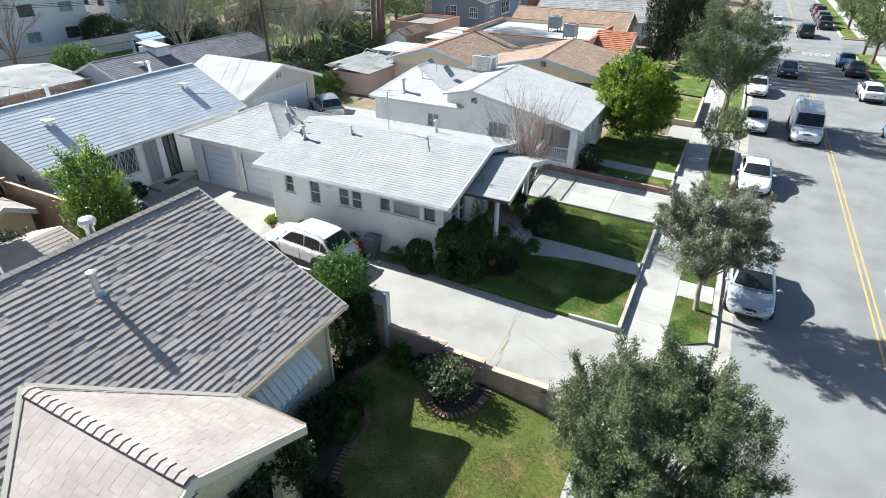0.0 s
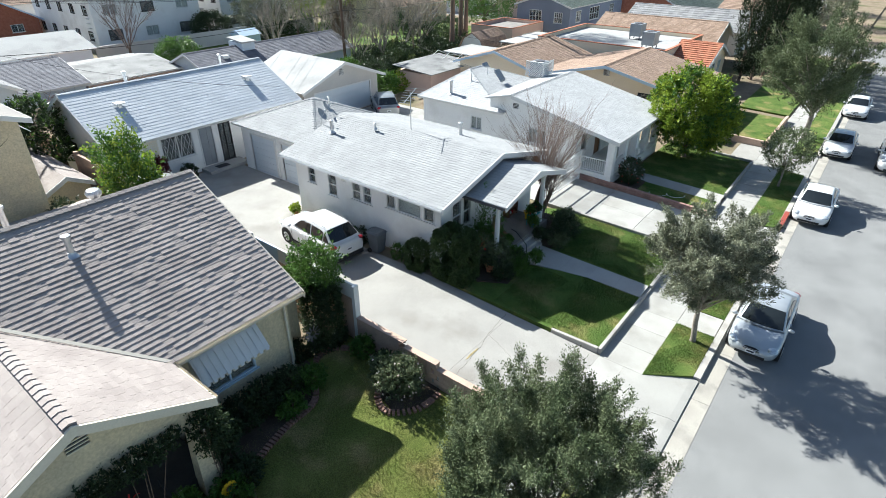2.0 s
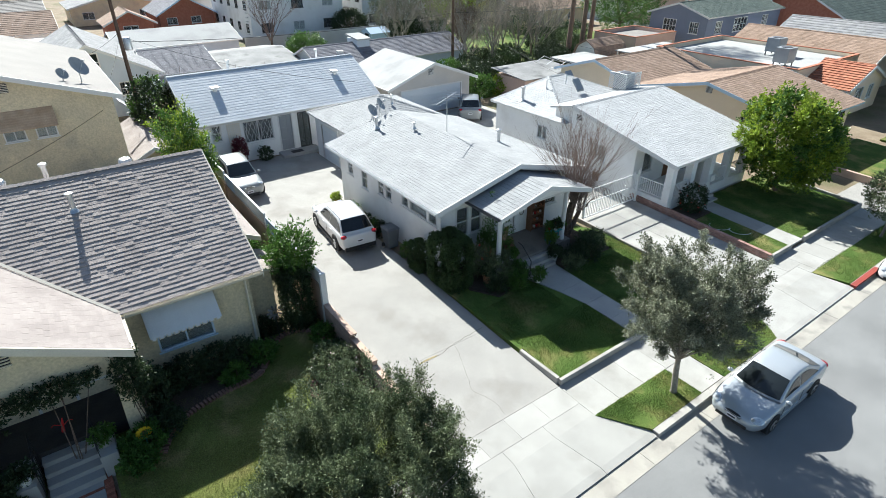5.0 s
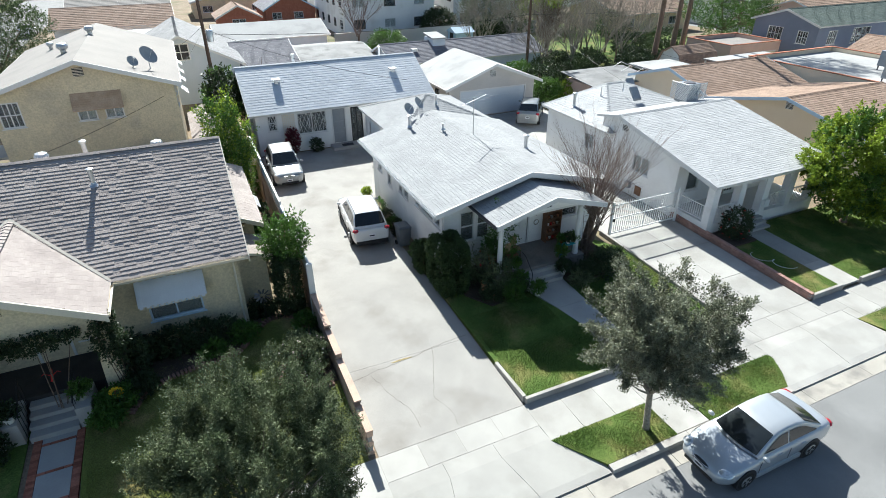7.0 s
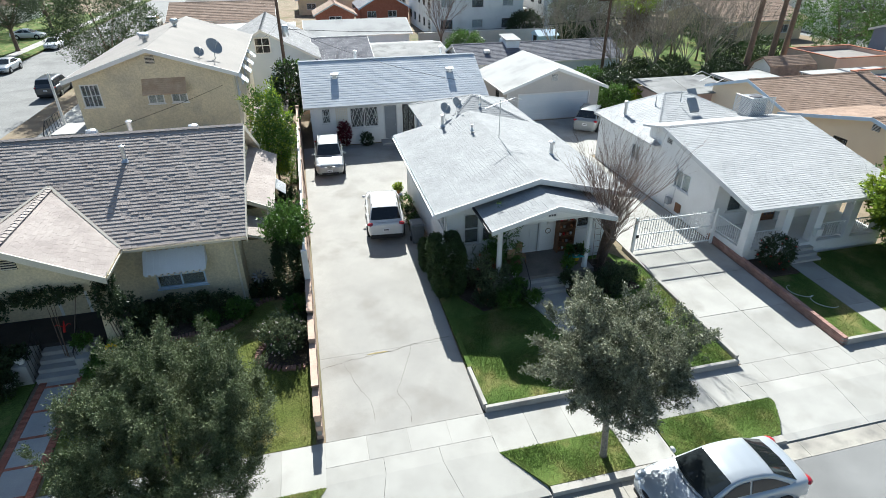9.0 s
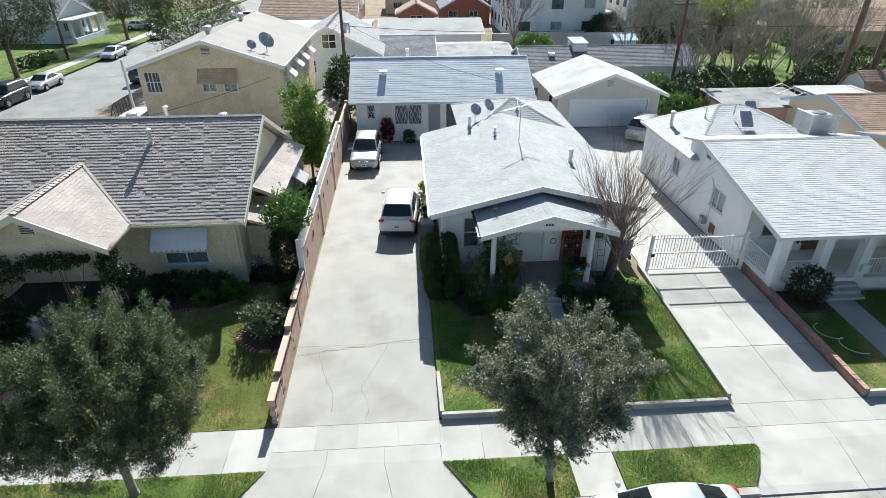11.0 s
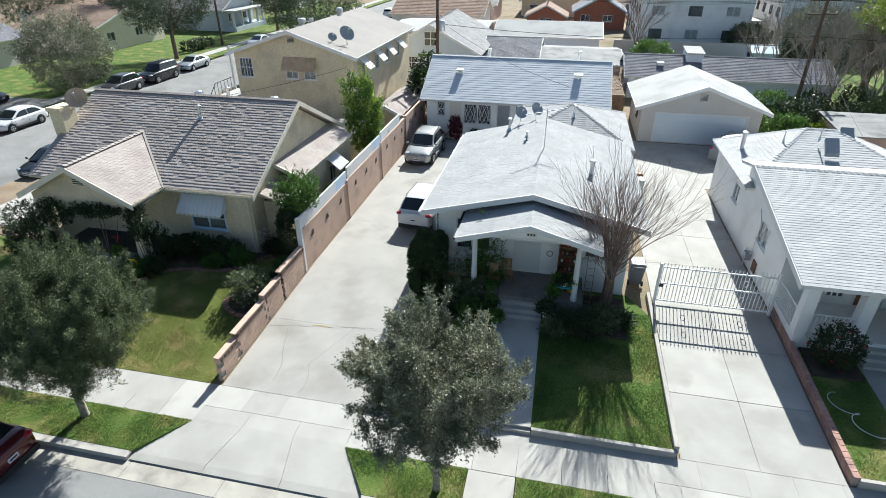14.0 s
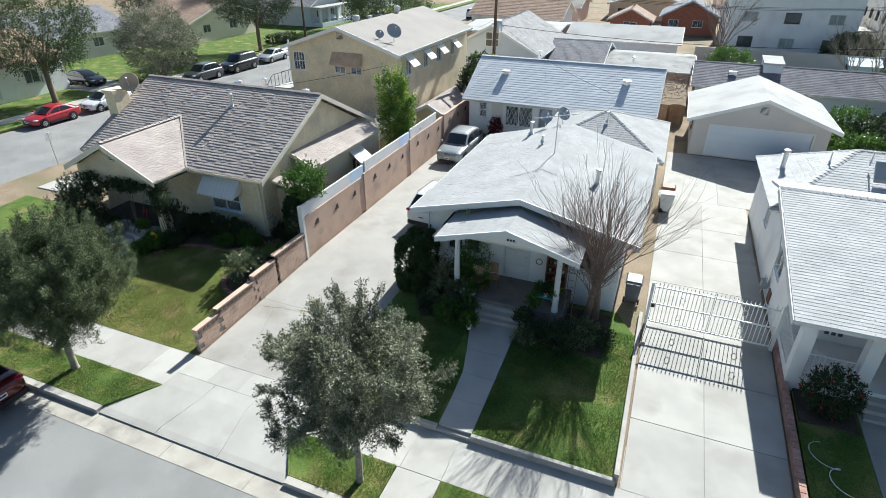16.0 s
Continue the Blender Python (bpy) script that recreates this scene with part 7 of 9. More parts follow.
# metal-roofed shed and carport frame behind the arched porch house
sh = thing("shed", "low shed with a patched grey roof", "shed", (26.5, 29.0, 0.3))
part("wall", Geo().box(23.4, 29.6, 26.9, 30.9, 0.2, 2.1), STUCCO_PINK, sh)
part("roof", Geo().ext([(23.0, 26.5, 2.2), (30.0, 26.5, 2.2), (30.0, 31.2, 2.55), (23.0, 31.2, 2.55)], (0, 0, 0.06)), ROLL_WORN, sh)
cp = thing("carport", "carport with a pale flat roof on tan lattice posts", "carport", (33, 29.5, 0.3))
part("roof", Geo().box(31.0, 36.0, 27.8, 31.5, 2.5, 2.62), ROLL_ROOF, cp)
for x in (31.2, 32.8, 34.4, 35.8):
    for y in (28.0, 31.3):
        part("post", Geo().box(x - 0.05, x + 0.05, y - 0.05, y + 0.05, 0.2, 2.5), WOOD_FENCE, cp)
for x0 in (31.2, 32.8, 34.4):
    part("brace", Geo().tube([(x0, 28.0, 1.6), (x0 + 0.8, 28.0, 2.4), (x0 + 1.5, 28.0, 1.6)], 0.03, 5), WOOD_FENCE, cp)
cf = thing("canopy_frame", "white metal canopy frame without its cover", "canopy frame", (29.8, 29.5, 0.3))
for (a, b) in (((28.3, 28.0), (28.3, 31.0)), ((31.0, 28.0), (31.0, 31.0))):
    part("rail", Geo().tube([(*a, 0.3), (*a, 2.4), (*b, 2.4), (*b, 0.3)], 0.03, 6), IRON_WHITE, cf)
for y in (28.0, 29.5, 31.0):
    part("hoop", Geo().tube([(28.3, y, 2.4), (29.65, y, 2.95), (31.0, y, 2.4)], 0.03, 6), IRON_WHITE, cf)
# pale patio roof between flat house and peach house
pr = thing("patio_roof", "white patio roof on posts", "patio roof", (43, 27, 0.3))
part("cover", Geo().box(38.5, 47.0, 25.4, 29.5, 2.7, 2.8), ROLL_ROOF, pr)
for x in (38.7, 46.8):
    for y in (25.6, 29.3):
        part("post", Geo().box(x - 0.06, x + 0.06, y - 0.06, y + 0.06, 0.2, 2.7), WHITE_PAINT, pr)

# apartment blocks at the back
def block(label, x0, x1, y0, y1, z, mat, cols, rows, side="S", zbase=1.4):
    ops = {"S": [(x0 + (i + 0.3) * (x1 - x0) / cols, x0 + (i + 0.3) * (x1 - x0) / cols + 1.7, zbase + r * 2.9, zbase + r * 2.9 + 1.2, "blind" if (i + r) % 2 else "dark") for i in range(cols) for r in range(rows)],
           "W": [(y0 + (i + 0.3) * (y1 - y0) / 5, y0 + (i + 0.3) * (y1 - y0) / 5 + 1.2, zbase + r * 2.9, zbase + r * 2.9 + 1.1, "dark") for i in range(5) for r in range(rows)]}
    return flat_house("apartment_block", label, x0, x1, y0, y1, z, mat, ROLL_ROOF, openings=ops, cap=WHITE_PAINT, category="apartment block")


b1 = block("white stucco apartment block with paired windows", 14.5, 28.5, 72.0, 90.0, 9.6, STUCCO_WHITE, 3, 3)
block("cream apartment block with an outside stair", 32.0, 43.5, 72.5, 88.0, 8.8, STUCCO_WHITE, 3, 2)
for k in range(14):
    part("ladder_rung", Geo().box(14.2, 14.45, 72.6, 73.4, 1.2 + 0.55 * k, 1.26 + 0.55 * k), GALV, b1)
st = thing("outside_stair", "steep outside stair between the apartment blocks", "stair", (30.2, 76, 0.2))
for k in range(14):
    part("tread", Geo().box(29.2, 30.6, 72.4 + 0.3 * k, 72.7 + 0.3 * k, 0.3 + 0.22 * k, 0.38 + 0.22 * k), CONC_STEP, st)
part("stringer", Geo().ext([(30.65, 72.4, 0.2), (30.65, 76.6, 3.3), (30.65, 76.6, 3.0), (30.65, 72.7, 0.2)], (0.06, 0, 0)), WOOD_BROWN, st)
part("landing", Geo().box(28.8, 31.8, 76.6, 81.0, 3.2, 3.35), CONC_STEP, st)
solo("block_wall", Geo().box(11.0, 42.0, 64.5, 64.7, 0.2, 2.1), STUCCO_GREY, "long grey block boundary wall", "wall", "structure")
ms = thing("metal_shed", "small pale blue metal garden shed", "shed", (27.0, 60.0, 0.3))
part("body", Geo().box(25.8, 28.4, 58.8, 61.2, 0.2, 2.0), BLUE_PAINT, ms)
part("roof", Geo().ext([(25.6, 58.6, 2.0), (25.6, 60.0, 2.6), (25.6, 61.4, 2.0)], (3.0, 0, 0)), BLUE_PAINT, ms)
part("door", Geo().box(25.74, 25.79, 59.5, 60.5, 0.3, 1.9), DARK_ROOM, ms)
gable_house("house", "small red brick-coloured house", -1.5, 4.5, 85.0, 91.0, 2.5, "y", 4.0, BRICK_RED, SHINGLE_TAN, over=0.5, base=0.2, openings={"S": [(0.5, 2.5, 1.2, 2.1, "window")]})
gable_house("house", "red-brown house with blue trim", 6.0, 14.0, 88.0, 98.0, 3.0, "y", 5.2, BRICK_RED, SHINGLE_DARK, over=0.5, base=0.2, fascia=BLUE_PAINT, openings={"S": [(7.0, 8.5, 1.4, 2.4, "window"), (10.5, 12.0, 1.4, 2.4, "window")]})

# houses across the side street
gable_house("house", "white house with a barred door across the side street", -57.5, -46.5, 14.0, 27.0, 3.1, "y", 5.2, STUCCO_WHITE, SHINGLE_TAN, over=0.5, base=0.1,
            openings={"E": [(16.0, 17.2, 1.2, 2.4, "window"), (19.5, 20.5, 0.4, 2.5, "door"), (23.0, 24.4, 1.2, 2.4, "window")]})
gable_house("house", "grey house with a dark grey shingle roof", -70.0, -58.5, 31.0, 46.0, 3.0, "y", 5.2, STUCCO_GREY, SHINGLE_DARK, over=0.5, base=0.1, openings={"E": [(34.0, 35.5, 1.2, 2.3, "window"), (40.0, 41.5, 1.2, 2.3, "window")]})
gable_house("house", "cream house with a tan roof and front porch", -66.0, -54.5, 52.0, 66.0, 3.0, "x", 5.0, CREAM_PAINT, SHINGLE_TAN, over=0.6, base=0.1, openings={"E": [(54.5, 56.0, 1.2, 2.3, "window"), (60.0, 61.5, 1.2, 2.3, "window")]})
bp = gable_house("house", "pale blue house with white porch columns", -62.0, -49.5, 74.0, 84.0, 3.4, "x", 5.6, STUCCO_BLUE, SHINGLE_MID, over=0.6, base=0.1, openings={"E": [(76.0, 77.2, 1.3, 2.5, "window"), (80.5, 81.7, 1.3, 2.5, "window")]})
for y in (74.2, 76.8, 79.4, 82.0, 83.8):
    part("porch_column", Geo().box(-47.8, -47.4, y - 0.18, y + 0.18, 0.1, 3.0), WHITE_PAINT, bp)
part("porch_floor", Geo().box(-49.45, -47.2, 74.0, 84.0, 0.0, 0.7), STUCCO_BLUE, bp)
part("porch_roof", Geo().box(-49.45, -47.0, 73.8, 84.2, 3.0, 3.15), ROLL_ROOF, bp)
k = 0
for x0, y0, w, d, m, rm, ax in [(-66, 92, 12, 10, STUCCO_TAN, SHINGLE_MID, "x"), (-64, 108, 12, 10, STUCCO_WHITE, SHINGLE_TAN, "x"), (-22, 78, 14, 10, STUCCO_WHITE, SHINGLE_TAN, "x"), (-22, 94, 14, 12, STUCCO_PINK, ROLL_TAN, "x"), (-4, 104, 14, 12, STUCCO_TAN, SHINGLE_MID, "y"), (14, 108, 14, 10, STUCCO_WHITE, SHINGLE_TAN, "x"), (34, 104, 16, 12, STUCCO_GREY, SHINGLE_MID, "x"),
                                (54, 92, 16, 12, STUCCO_WHITE, SHINGLE_TAN, "x"), (52, 58, 14, 12, STUCCO_TAN, SHINGLE_TAN, "x"), (74, 62, 14, 12, STUCCO_WHITE, SHINGLE_MID, "x"), (76, 42, 16, 12, STUCCO_PINK, SHINGLE_TAN, "x"), (100, 40, 14, 14, STUCCO_WHITE, SHINGLE_DARK, "x"), (84, 6, 12, 12, STUCCO_WHITE, SHINGLE_TAN, "y"), (100, 10, 12, 12, STUCCO_TAN, SHINGLE_MID, "y"),
                                (112, 24, 14, 12, STUCCO_PINK, SHINGLE_TAN, "x"), (60.5, 10, 8, 14, STUCCO_WHITE, SHINGLE_MID, "y"), (84, -36, 12, 12, STUCCO_WHITE, SHINGLE_TAN, "x"), (100, -36, 12, 12, STUCCO_TAN, SHINGLE_MID, "x"), (116, -36, 12, 12, STUCCO_WHITE, SHINGLE_DARK, "x"), (50, -36, 12, 12, STUCCO_TAN, SHINGLE_TAN, "x"), (33, -36, 12, 12, STUCCO_WHITE, SHINGLE_MID, "x"), (-80, 8, 12, 14, STUCCO_TAN, SHINGLE_MID, "x"), (-84, 70, 14, 14, STUCCO_WHITE, SHINGLE_TAN, "x")]:
    gable_house("house", "single-storey stucco house further off among the lots", x0, x0 + w, y0, y0 + d, 3.0, ax, 4.8, m, rm, over=0.5, base=0.1, ex=0.5, tab=0.6, lift=0.03,
                openings={"S": [(x0 + 1.5, x0 + 3.2, 1.2, 2.3, "window"), (x0 + w - 4, x0 + w - 2.4, 1.2, 2.3, "window")], "W": [(y0 + 2, y0 + 3.5, 1.2, 2.3, "window")]})


# ---- utility poles and wires ----
def pole(x, y, h, arms=1, turn=0.0, z=0.3):
    p = thing("utility_pole", "dark wooden utility pole with a crossarm and wires", "utility pole", (x, y, z), "utility poles")
    part("post", Geo().tube([(x, y, z - 0.3), (x, y, h)], [0.17, 0.11], 10), WOOD_POLE, p, smooth=True)
    for k in range(arms):
        zz = h - 0.5 - 1.0 * k
        c, s = math.cos(turn), math.sin(turn)
        arm = part("crossarm", Geo().box(-1.2, 1.2, 0.1, 0.22, -0.06, 0.06, Matrix.Translation((x, y, zz)) @ Matrix.Rotation(turn, 4, "Z")), WOOD_POLE, p)
        for u in (-1.05, -0.4, 0.4, 1.05):
            part("insulator", Geo().lathe([(0.03, 0.0), (0.05, 0.04), (0.03, 0.08), (0.045, 0.11), (0.0, 0.14)], (x + c * u - s * 0.16, y + s * u + c * 0.16, zz + 0.06), 8), GALV, arm)
    return p


pole(-5.9, 37.6, 10.5, 1, 0.2)
pole(24.3, 38.9, 9.6, 2, 0.2)
pole(36.0, 74.0, 12.0, 1, 0.1)
pole(-42.5, 62.0, 10.0, 1, 1.4, 0.0)
pole(68.0, -15.5, 10.0, 1, 1.5, 0.0)
for x, y, z in ((-5.7, 39.0, 6.1),):
    t = thing("transformer", "grey pole-mounted transformer can", "transformer", (-5.55, 37.6, 6.2))
    part("can", Geo().lathe([(0.0, 0), (0.24, 0.02), (0.26, 0.1), (0.26, 0.8), (0.2, 0.88), (0.0, 0.9)], (-5.5, 37.6, 6.2), 14), GALV, t, smooth=True)


def wire(a, b, sag, r=0.012, label="thin black overhead wire"):
    a, b = Vector(a), Vector(b)
    pts = [a.lerp(b, k / 14) - Vector((0, 0, sag * 4 * (k / 14) * (1 - k / 14))) for k in range(15)]
    solo("overhead_wire", Geo().tube(pts, r, 4, caps=False), BLACK_TRIM, label, "wire", group="overhead wires")


for u in (-1.0, 0.0, 1.0):
    wire((-5.9 + u * 0.2, 37.6 + u, 10.0), (24.3 + u * 0.2, 38.9 + u, 9.2), 0.8)
    wire((24.3, 38.9 + u, 9.2), (68, 44 + u, 9.0), 0.9)
    wire((-5.9, 37.6 + u, 10.0), (-42.5, 62 + u, 9.5), 0.9)
wire((-5.9, 37.6, 6.8), (24.3, 38.9, 6.5), 0.6, 0.018)
wire((24.3, 38.9, 6.5), (68, 44, 6.5), 0.7, 0.018)
wire((-5.9, 37.6, 7.2), (5.6, 24.6, 4.9), 0.5, 0.01)
wire((-5.9, 37.6, 7.2), (-9.2, 24.0, 5.9), 0.3, 0.01)
wire((-9.2, 23.8, 5.6), (-18.2, 13.5, 5.0), 0.3, 0.012)
wire((24.3, 38.9, 7.0), (21.0, 19.8, 3.9), 0.4, 0.01)
wire((24.3, 38.9, 7.0), (30.0, 20.0, 4.3), 0.4, 0.01)
wire((-5.9, 37.6, 7.4), (-7.8, 43.5, 5.2), 0.1, 0.01)

# heap of dry vines over the fence behind the back house
rs = np.random.RandomState(77)
n = 2600
p = np.column_stack([-4 + 14.5 * rs.random(n), 36.2 + 8.5 * rs.random(n), 1.2 + 1.3 * rs.random(n) ** 0.5])
ax = unit(rs.normal(size=p.shape) * np.array([1, 1, 0.45]))
solo("dry_vines", leaf_mesh("dry_vines", p, ax, unit(rs.normal(size=p.shape)), 0.5 + 0.8 * rs.random(n), np.full(n, 0.035), TWIG), None, "tangled heap of dry brown vines behind the back house", "dry vines", "stuff")
solo("dry_vine_bed", Geo().box(-4, 10.4, 36.4, 44.6, 0.25, 1.7), EARTH, "earth-brown mass under the dry vines", "dry vines", "stuff")
for x0, x1, y in ((-5.0, 9.0, 35.6), (9.3, 10.2, 36.0)):
    f = thing("fence", "weathered brown board fence", "fence", ((x0 + x1) / 2, y, 0.3), group="fences")
    k = x0
    while k < x1:
        part("board", Geo().box(k, k + 0.14, y, y + 0.03, 0.25, 1.9), WOOD_FENCE, f)
        k += 0.155


# ---- vehicles ----
SPECS = {
    "sedan": dict(L=4.5, W=1.78, H=1.44, nose=0.70, hood=0.93, belt=0.95, trunk=1.03, cowl=1.10, rf=0.25, rr=-1.0, rb=-1.88, wb=2.65, r=0.31, gh=0.86),
    "coupe": dict(L=4.15, W=1.74, H=1.38, nose=0.68, hood=0.90, belt=0.93, trunk=1.00, cowl=0.95, rf=0.15, rr=-1.1, rb=-1.85, wb=2.45, r=0.31, gh=0.86),
    "hatch": dict(L=4.4, W=1.76, H=1.5, nose=0.72, hood=0.95, belt=0.98, trunk=1.05, cowl=1.15, rf=0.25, rr=-1.35, rb=-2.05, wb=2.7, r=0.31, gh=0.86),
    "suv": dict(L=4.55, W=1.84, H=1.68, nose=0.86, hood=1.06, belt=1.08, trunk=1.08, cowl=1.10, rf=0.32, rr=-1.58, rb=-2.16, wb=2.7, r=0.36, gh=0.87),
    "bigsuv": dict(L=5.0, W=1.98, H=1.85, nose=0.95, hood=1.15, belt=1.18, trunk=1.18, cowl=1.15, rf=0.5, rr=-2.15, rb=-2.38, wb=2.95, r=0.39, gh=0.89),
    "van": dict(L=5.7, W=2.0, H=2.1, nose=0.95, hood=1.2, belt=1.22, trunk=1.22, cowl=2.05, rf=1.35, rr=-2.72, rb=-2.80, wb=3.4, r=0.37, gh=0.93),
    "pickup": dict(L=5.6, W=1.98, H=1.85, nose=0.98, hood=1.15, belt=1.18, trunk=1.15, cowl=1.25, rf=0.65, rr=-0.55, rb=-0.75, wb=3.5, r=0.4, gh=0.89),
}


def blob(c, s, n=8):
    """A smooth flattened lump, for lamps and mirrors."""
    prof = [(math.sin(math.pi * k / 6), -math.cos(math.pi * k / 6)) for k in range(7)]
    return Geo().lathe([(max(r, 0.001), z) for r, z in prof], c, n, Matrix.Diagonal((*s, 1)))


def car(kind, label, body_mat, x, y, z, heading, fine=True, group="parked cars", lower=None):
    q = SPECS[kind]
    L, hw, H = q["L"], q["W"] / 2, q["H"]
    t = thing("car" if kind != "van" else "van", label, "van" if kind == "van" else "car", (0, 0, 0), group)
    st = [(L / 2, 0.58, 0.34, q["nose"] - 0.16), (L / 2 - 0.08, 0.78, 0.24, q["nose"] - 0.04), (L / 2 - 0.30, 0.93, 0.2, q["nose"] + 0.05), (L / 2 - 0.7, 1.0, 0.2, q["nose"] + (q["hood"] - q["nose"]) * 0.6),
          (q["cowl"], 1.0, 0.2, q["hood"]), ((q["cowl"] + q["rb"]) / 2, 1.0, 0.2, q["belt"] + 0.01), (q["rb"], 1.0, 0.22, q["trunk"]), (-L / 2 + 0.2, 0.95, 0.24, q["trunk"] - 0.02), (-L / 2 + 0.05, 0.88, 0.28, q["trunk"] - 0.12), (-L / 2, 0.78, 0.36, q["trunk"] - 0.32)]
    if q["rb"] < -L / 2 + 0.25:
        st = st[:6] + [(-L / 2 + 0.3, 0.99, 0.22, q["trunk"]), (-L / 2 + 0.1, 0.93, 0.24, q["trunk"] - 0.01), (-L / 2 + 0.01, 0.88, 0.3, q["trunk"] - 0.08), (-L / 2, 0.80, 0.38, q["trunk"] - 0.2)]
    rows = []
    for sx, f, zb, zt in st:
        h = hw * f
        half = [(0.0, zb), (0.8 * h, zb), (0.96 * h, zb + 0.1), (h, zb + (zt - zb) * 0.52), (0.975 * h, zt - 0.10), (0.89 * h, zt - 0.015), (0.5 * h, zt + 0.012), (0.0, zt + 0.02)]
        rows.append([(sx, -yy_, zz) for yy_, zz in half] + [(sx, yy_, zz) for yy_, zz in half[::-1][1:]])
    g = Geo().grid(rows)
    n = len(rows[0])
    g.f += [tuple(range(n))[::-1], tuple(len(g.v) - n + i for i in range(n))]
    body = part("body", g, body_mat, t)
    body.data.polygons.foreach_set("use_smooth", [True] * len(body.data.polygons))
    if fine:
        sub = body.modifiers.new("smooth", "SUBSURF")
        sub.levels = sub.render_levels = 1
    # greenhouse: a bowed screen, an arched roof and side glass that follow one surface
    hb, ht, zb = hw * q["gh"], hw * (0.85 if kind == "van" else q["gh"] - 0.17), q["belt"] - 0.02
    xf, xb = q["cowl"] + 0.06, q["rb"] - 0.04
    rf, rr = q["rf"], q["rr"]
    keys = [(xf, zb + 0.01), (rf + 0.06, H - 0.085), (rf - 0.12, H - 0.03), (rf * 0.6 + rr * 0.4, H), (rr + 0.35, H - 0.02), (rr + 0.02, H - 0.085), (xb, zb + 0.01)]

    def top(x):
        for (xa, za), (xc, zc) in zip(keys, keys[1:]):
            if x >= xc:
                return za + (zc - za) * (xa - x) / (xa - xc)
        return keys[-1][1]

    wall = lambda z: hb + (ht - hb) * max(0.0, (z - zb) / (H - zb))

    def bow(x, y):
        k = (y / hb) ** 2
        return x - 0.17 * k * max(0.0, min(1.0, (x - rf + 0.3) / (xf - rf + 0.3))) + 0.12 * k * max(0.0, min(1.0, (rr + 0.3 - x) / (rr + 0.3 - xb)))

    def section(x):
        zt = top(x)
        c = min(0.10, (zt - zb) * 0.6)
        w = wall(zt - c)
        return [(hb + 0.01, zb - 0.04), (wall(zb + (zt - c - zb) * 0.5) + 0.012, zb + (zt - c - zb) * 0.5), (w, zt - c), (w - 0.28 * c, zt - 0.34 * c), (w - 0.95 * c, zt - 0.03 * c), (w * 0.5, zt + 0.016), (0.0, zt + 0.022)]

    def over(x, y):
        pts = section(x)[::-1]
        for (ya, za), (yc, zc) in zip(pts, pts[1:]):
            if abs(y) <= yc:
                return za + (zc - za) * (abs(y) - ya) / (yc - ya)
        return zb

    xs = []
    for (xa, _), (xc, _) in zip(keys, keys[1:]):
        k = 4 if abs(xa - xc) > 0.3 else 2
        xs += [xa + (xc - xa) * i / k for i in range(k)]
    rows = []
    for x_ in xs + [xb]:
        half = section(x_)
        rows.append([(bow(x_, -y_), -y_, z_) for y_, z_ in half] + [(bow(x_, y_), y_, z_) for y_, z_ in half[::-1][1:]])
    cab = part("cabin", Geo().grid(rows), body_mat, t)
    cab.data.polygons.foreach_set("use_smooth", [True] * len(cab.data.polygons))

    def screen(name, x0, x1):
        rows = []
        for i in range(6):
            x_ = x0 + (x1 - x0) * i / 5
            w = wall(top(x_)) - 0.05
            rows.append([(bow(x_, w * f), w * f, over(x_, w * f) + 0.012) for f in (-1, -0.92, -0.5, 0, 0.5, 0.92, 1)])
        return part(name, Geo().grid(rows), CAR_GLASS, t, smooth=True)

    screen("windscreen", xf - 0.05, rf + 0.08)
    screen("rear_window", xb + (0.10 if kind != "sedan" else 0.06), rr)
    if kind == "van":
        spans = [(xf - 0.30, 0.55)]
    elif kind in ("suv", "bigsuv"):
        xm = (rf + rr) / 2 + 0.12
        spans = [(xf - 0.30, xm + 0.03), (xm - 0.04, xm - 0.92), (xm - 0.99, xb + 0.22)]
    else:
        xm = (rf + rr) / 2 + 0.12
        spans = [(xf - 0.30, xm + 0.03), (xm - 0.04, xb + (0.38 if kind != "pickup" else 0.1))]
    for s in (-1, 1):
        for a, b in spans:
            rows = []
            for i in range(8):
                x_ = a + (b - a) * i / 7
                z0, z1 = zb + 0.035, max(zb + 0.045, top(x_) - 0.115)
                rows.append([(bow(x_, hb), s * (wall(z0 + (z1 - z0) * f) + 0.022 - 0.008 * abs(f - 0.5)), z0 + (z1 - z0) * f) for f in (0, 0.5, 1)])
            part("side_window", Geo().grid(rows), CAR_GLASS, t, smooth=True)
        part("mirror", blob((q["cowl"] - 0.22, s * (hw + 0.06), q["belt"] + 0.06), (0.07, 0.11, 0.07)), body_mat, t, smooth=True)
        part("headlamp", blob((L / 2 - 0.34, s * hw * 0.70, q["nose"] - 0.045), (0.27, 0.21, 0.09), 12), LAMP_CLEAR, t, smooth=True)
        if kind in ("suv", "bigsuv", "van"):
            part("tail_lamp", blob((-L / 2 + 0.13, s * hw * 0.80, q["trunk"] - 0.10), (0.13, 0.17, 0.09)), LAMP_RED, t, smooth=True)
        else:
            part("tail_lamp", blob((-L / 2 + 0.17, s * hw * 0.74, q["trunk"] - 0.16), (0.18, 0.19, 0.085)), LAMP_RED, t, smooth=True)
        if fine:
            for hx in (0.15, -0.85):
                part("door_handle", Geo().box(hx - 0.09, hx + 0.09, s * hw * 0.985 - 0.012, s * hw * 0.985 + 0.018, q["belt"] - 0.17, q["belt"] - 0.14), body_mat, t)
            part("sill_trim", Geo().box(-q["wb"] / 2 + 0.42, q["wb"] / 2 - 0.42, s * hw * 0.97 - 0.03, s * hw * 0.97 + 0.03, 0.2, 0.34), lower or BLACK_TRIM, t)
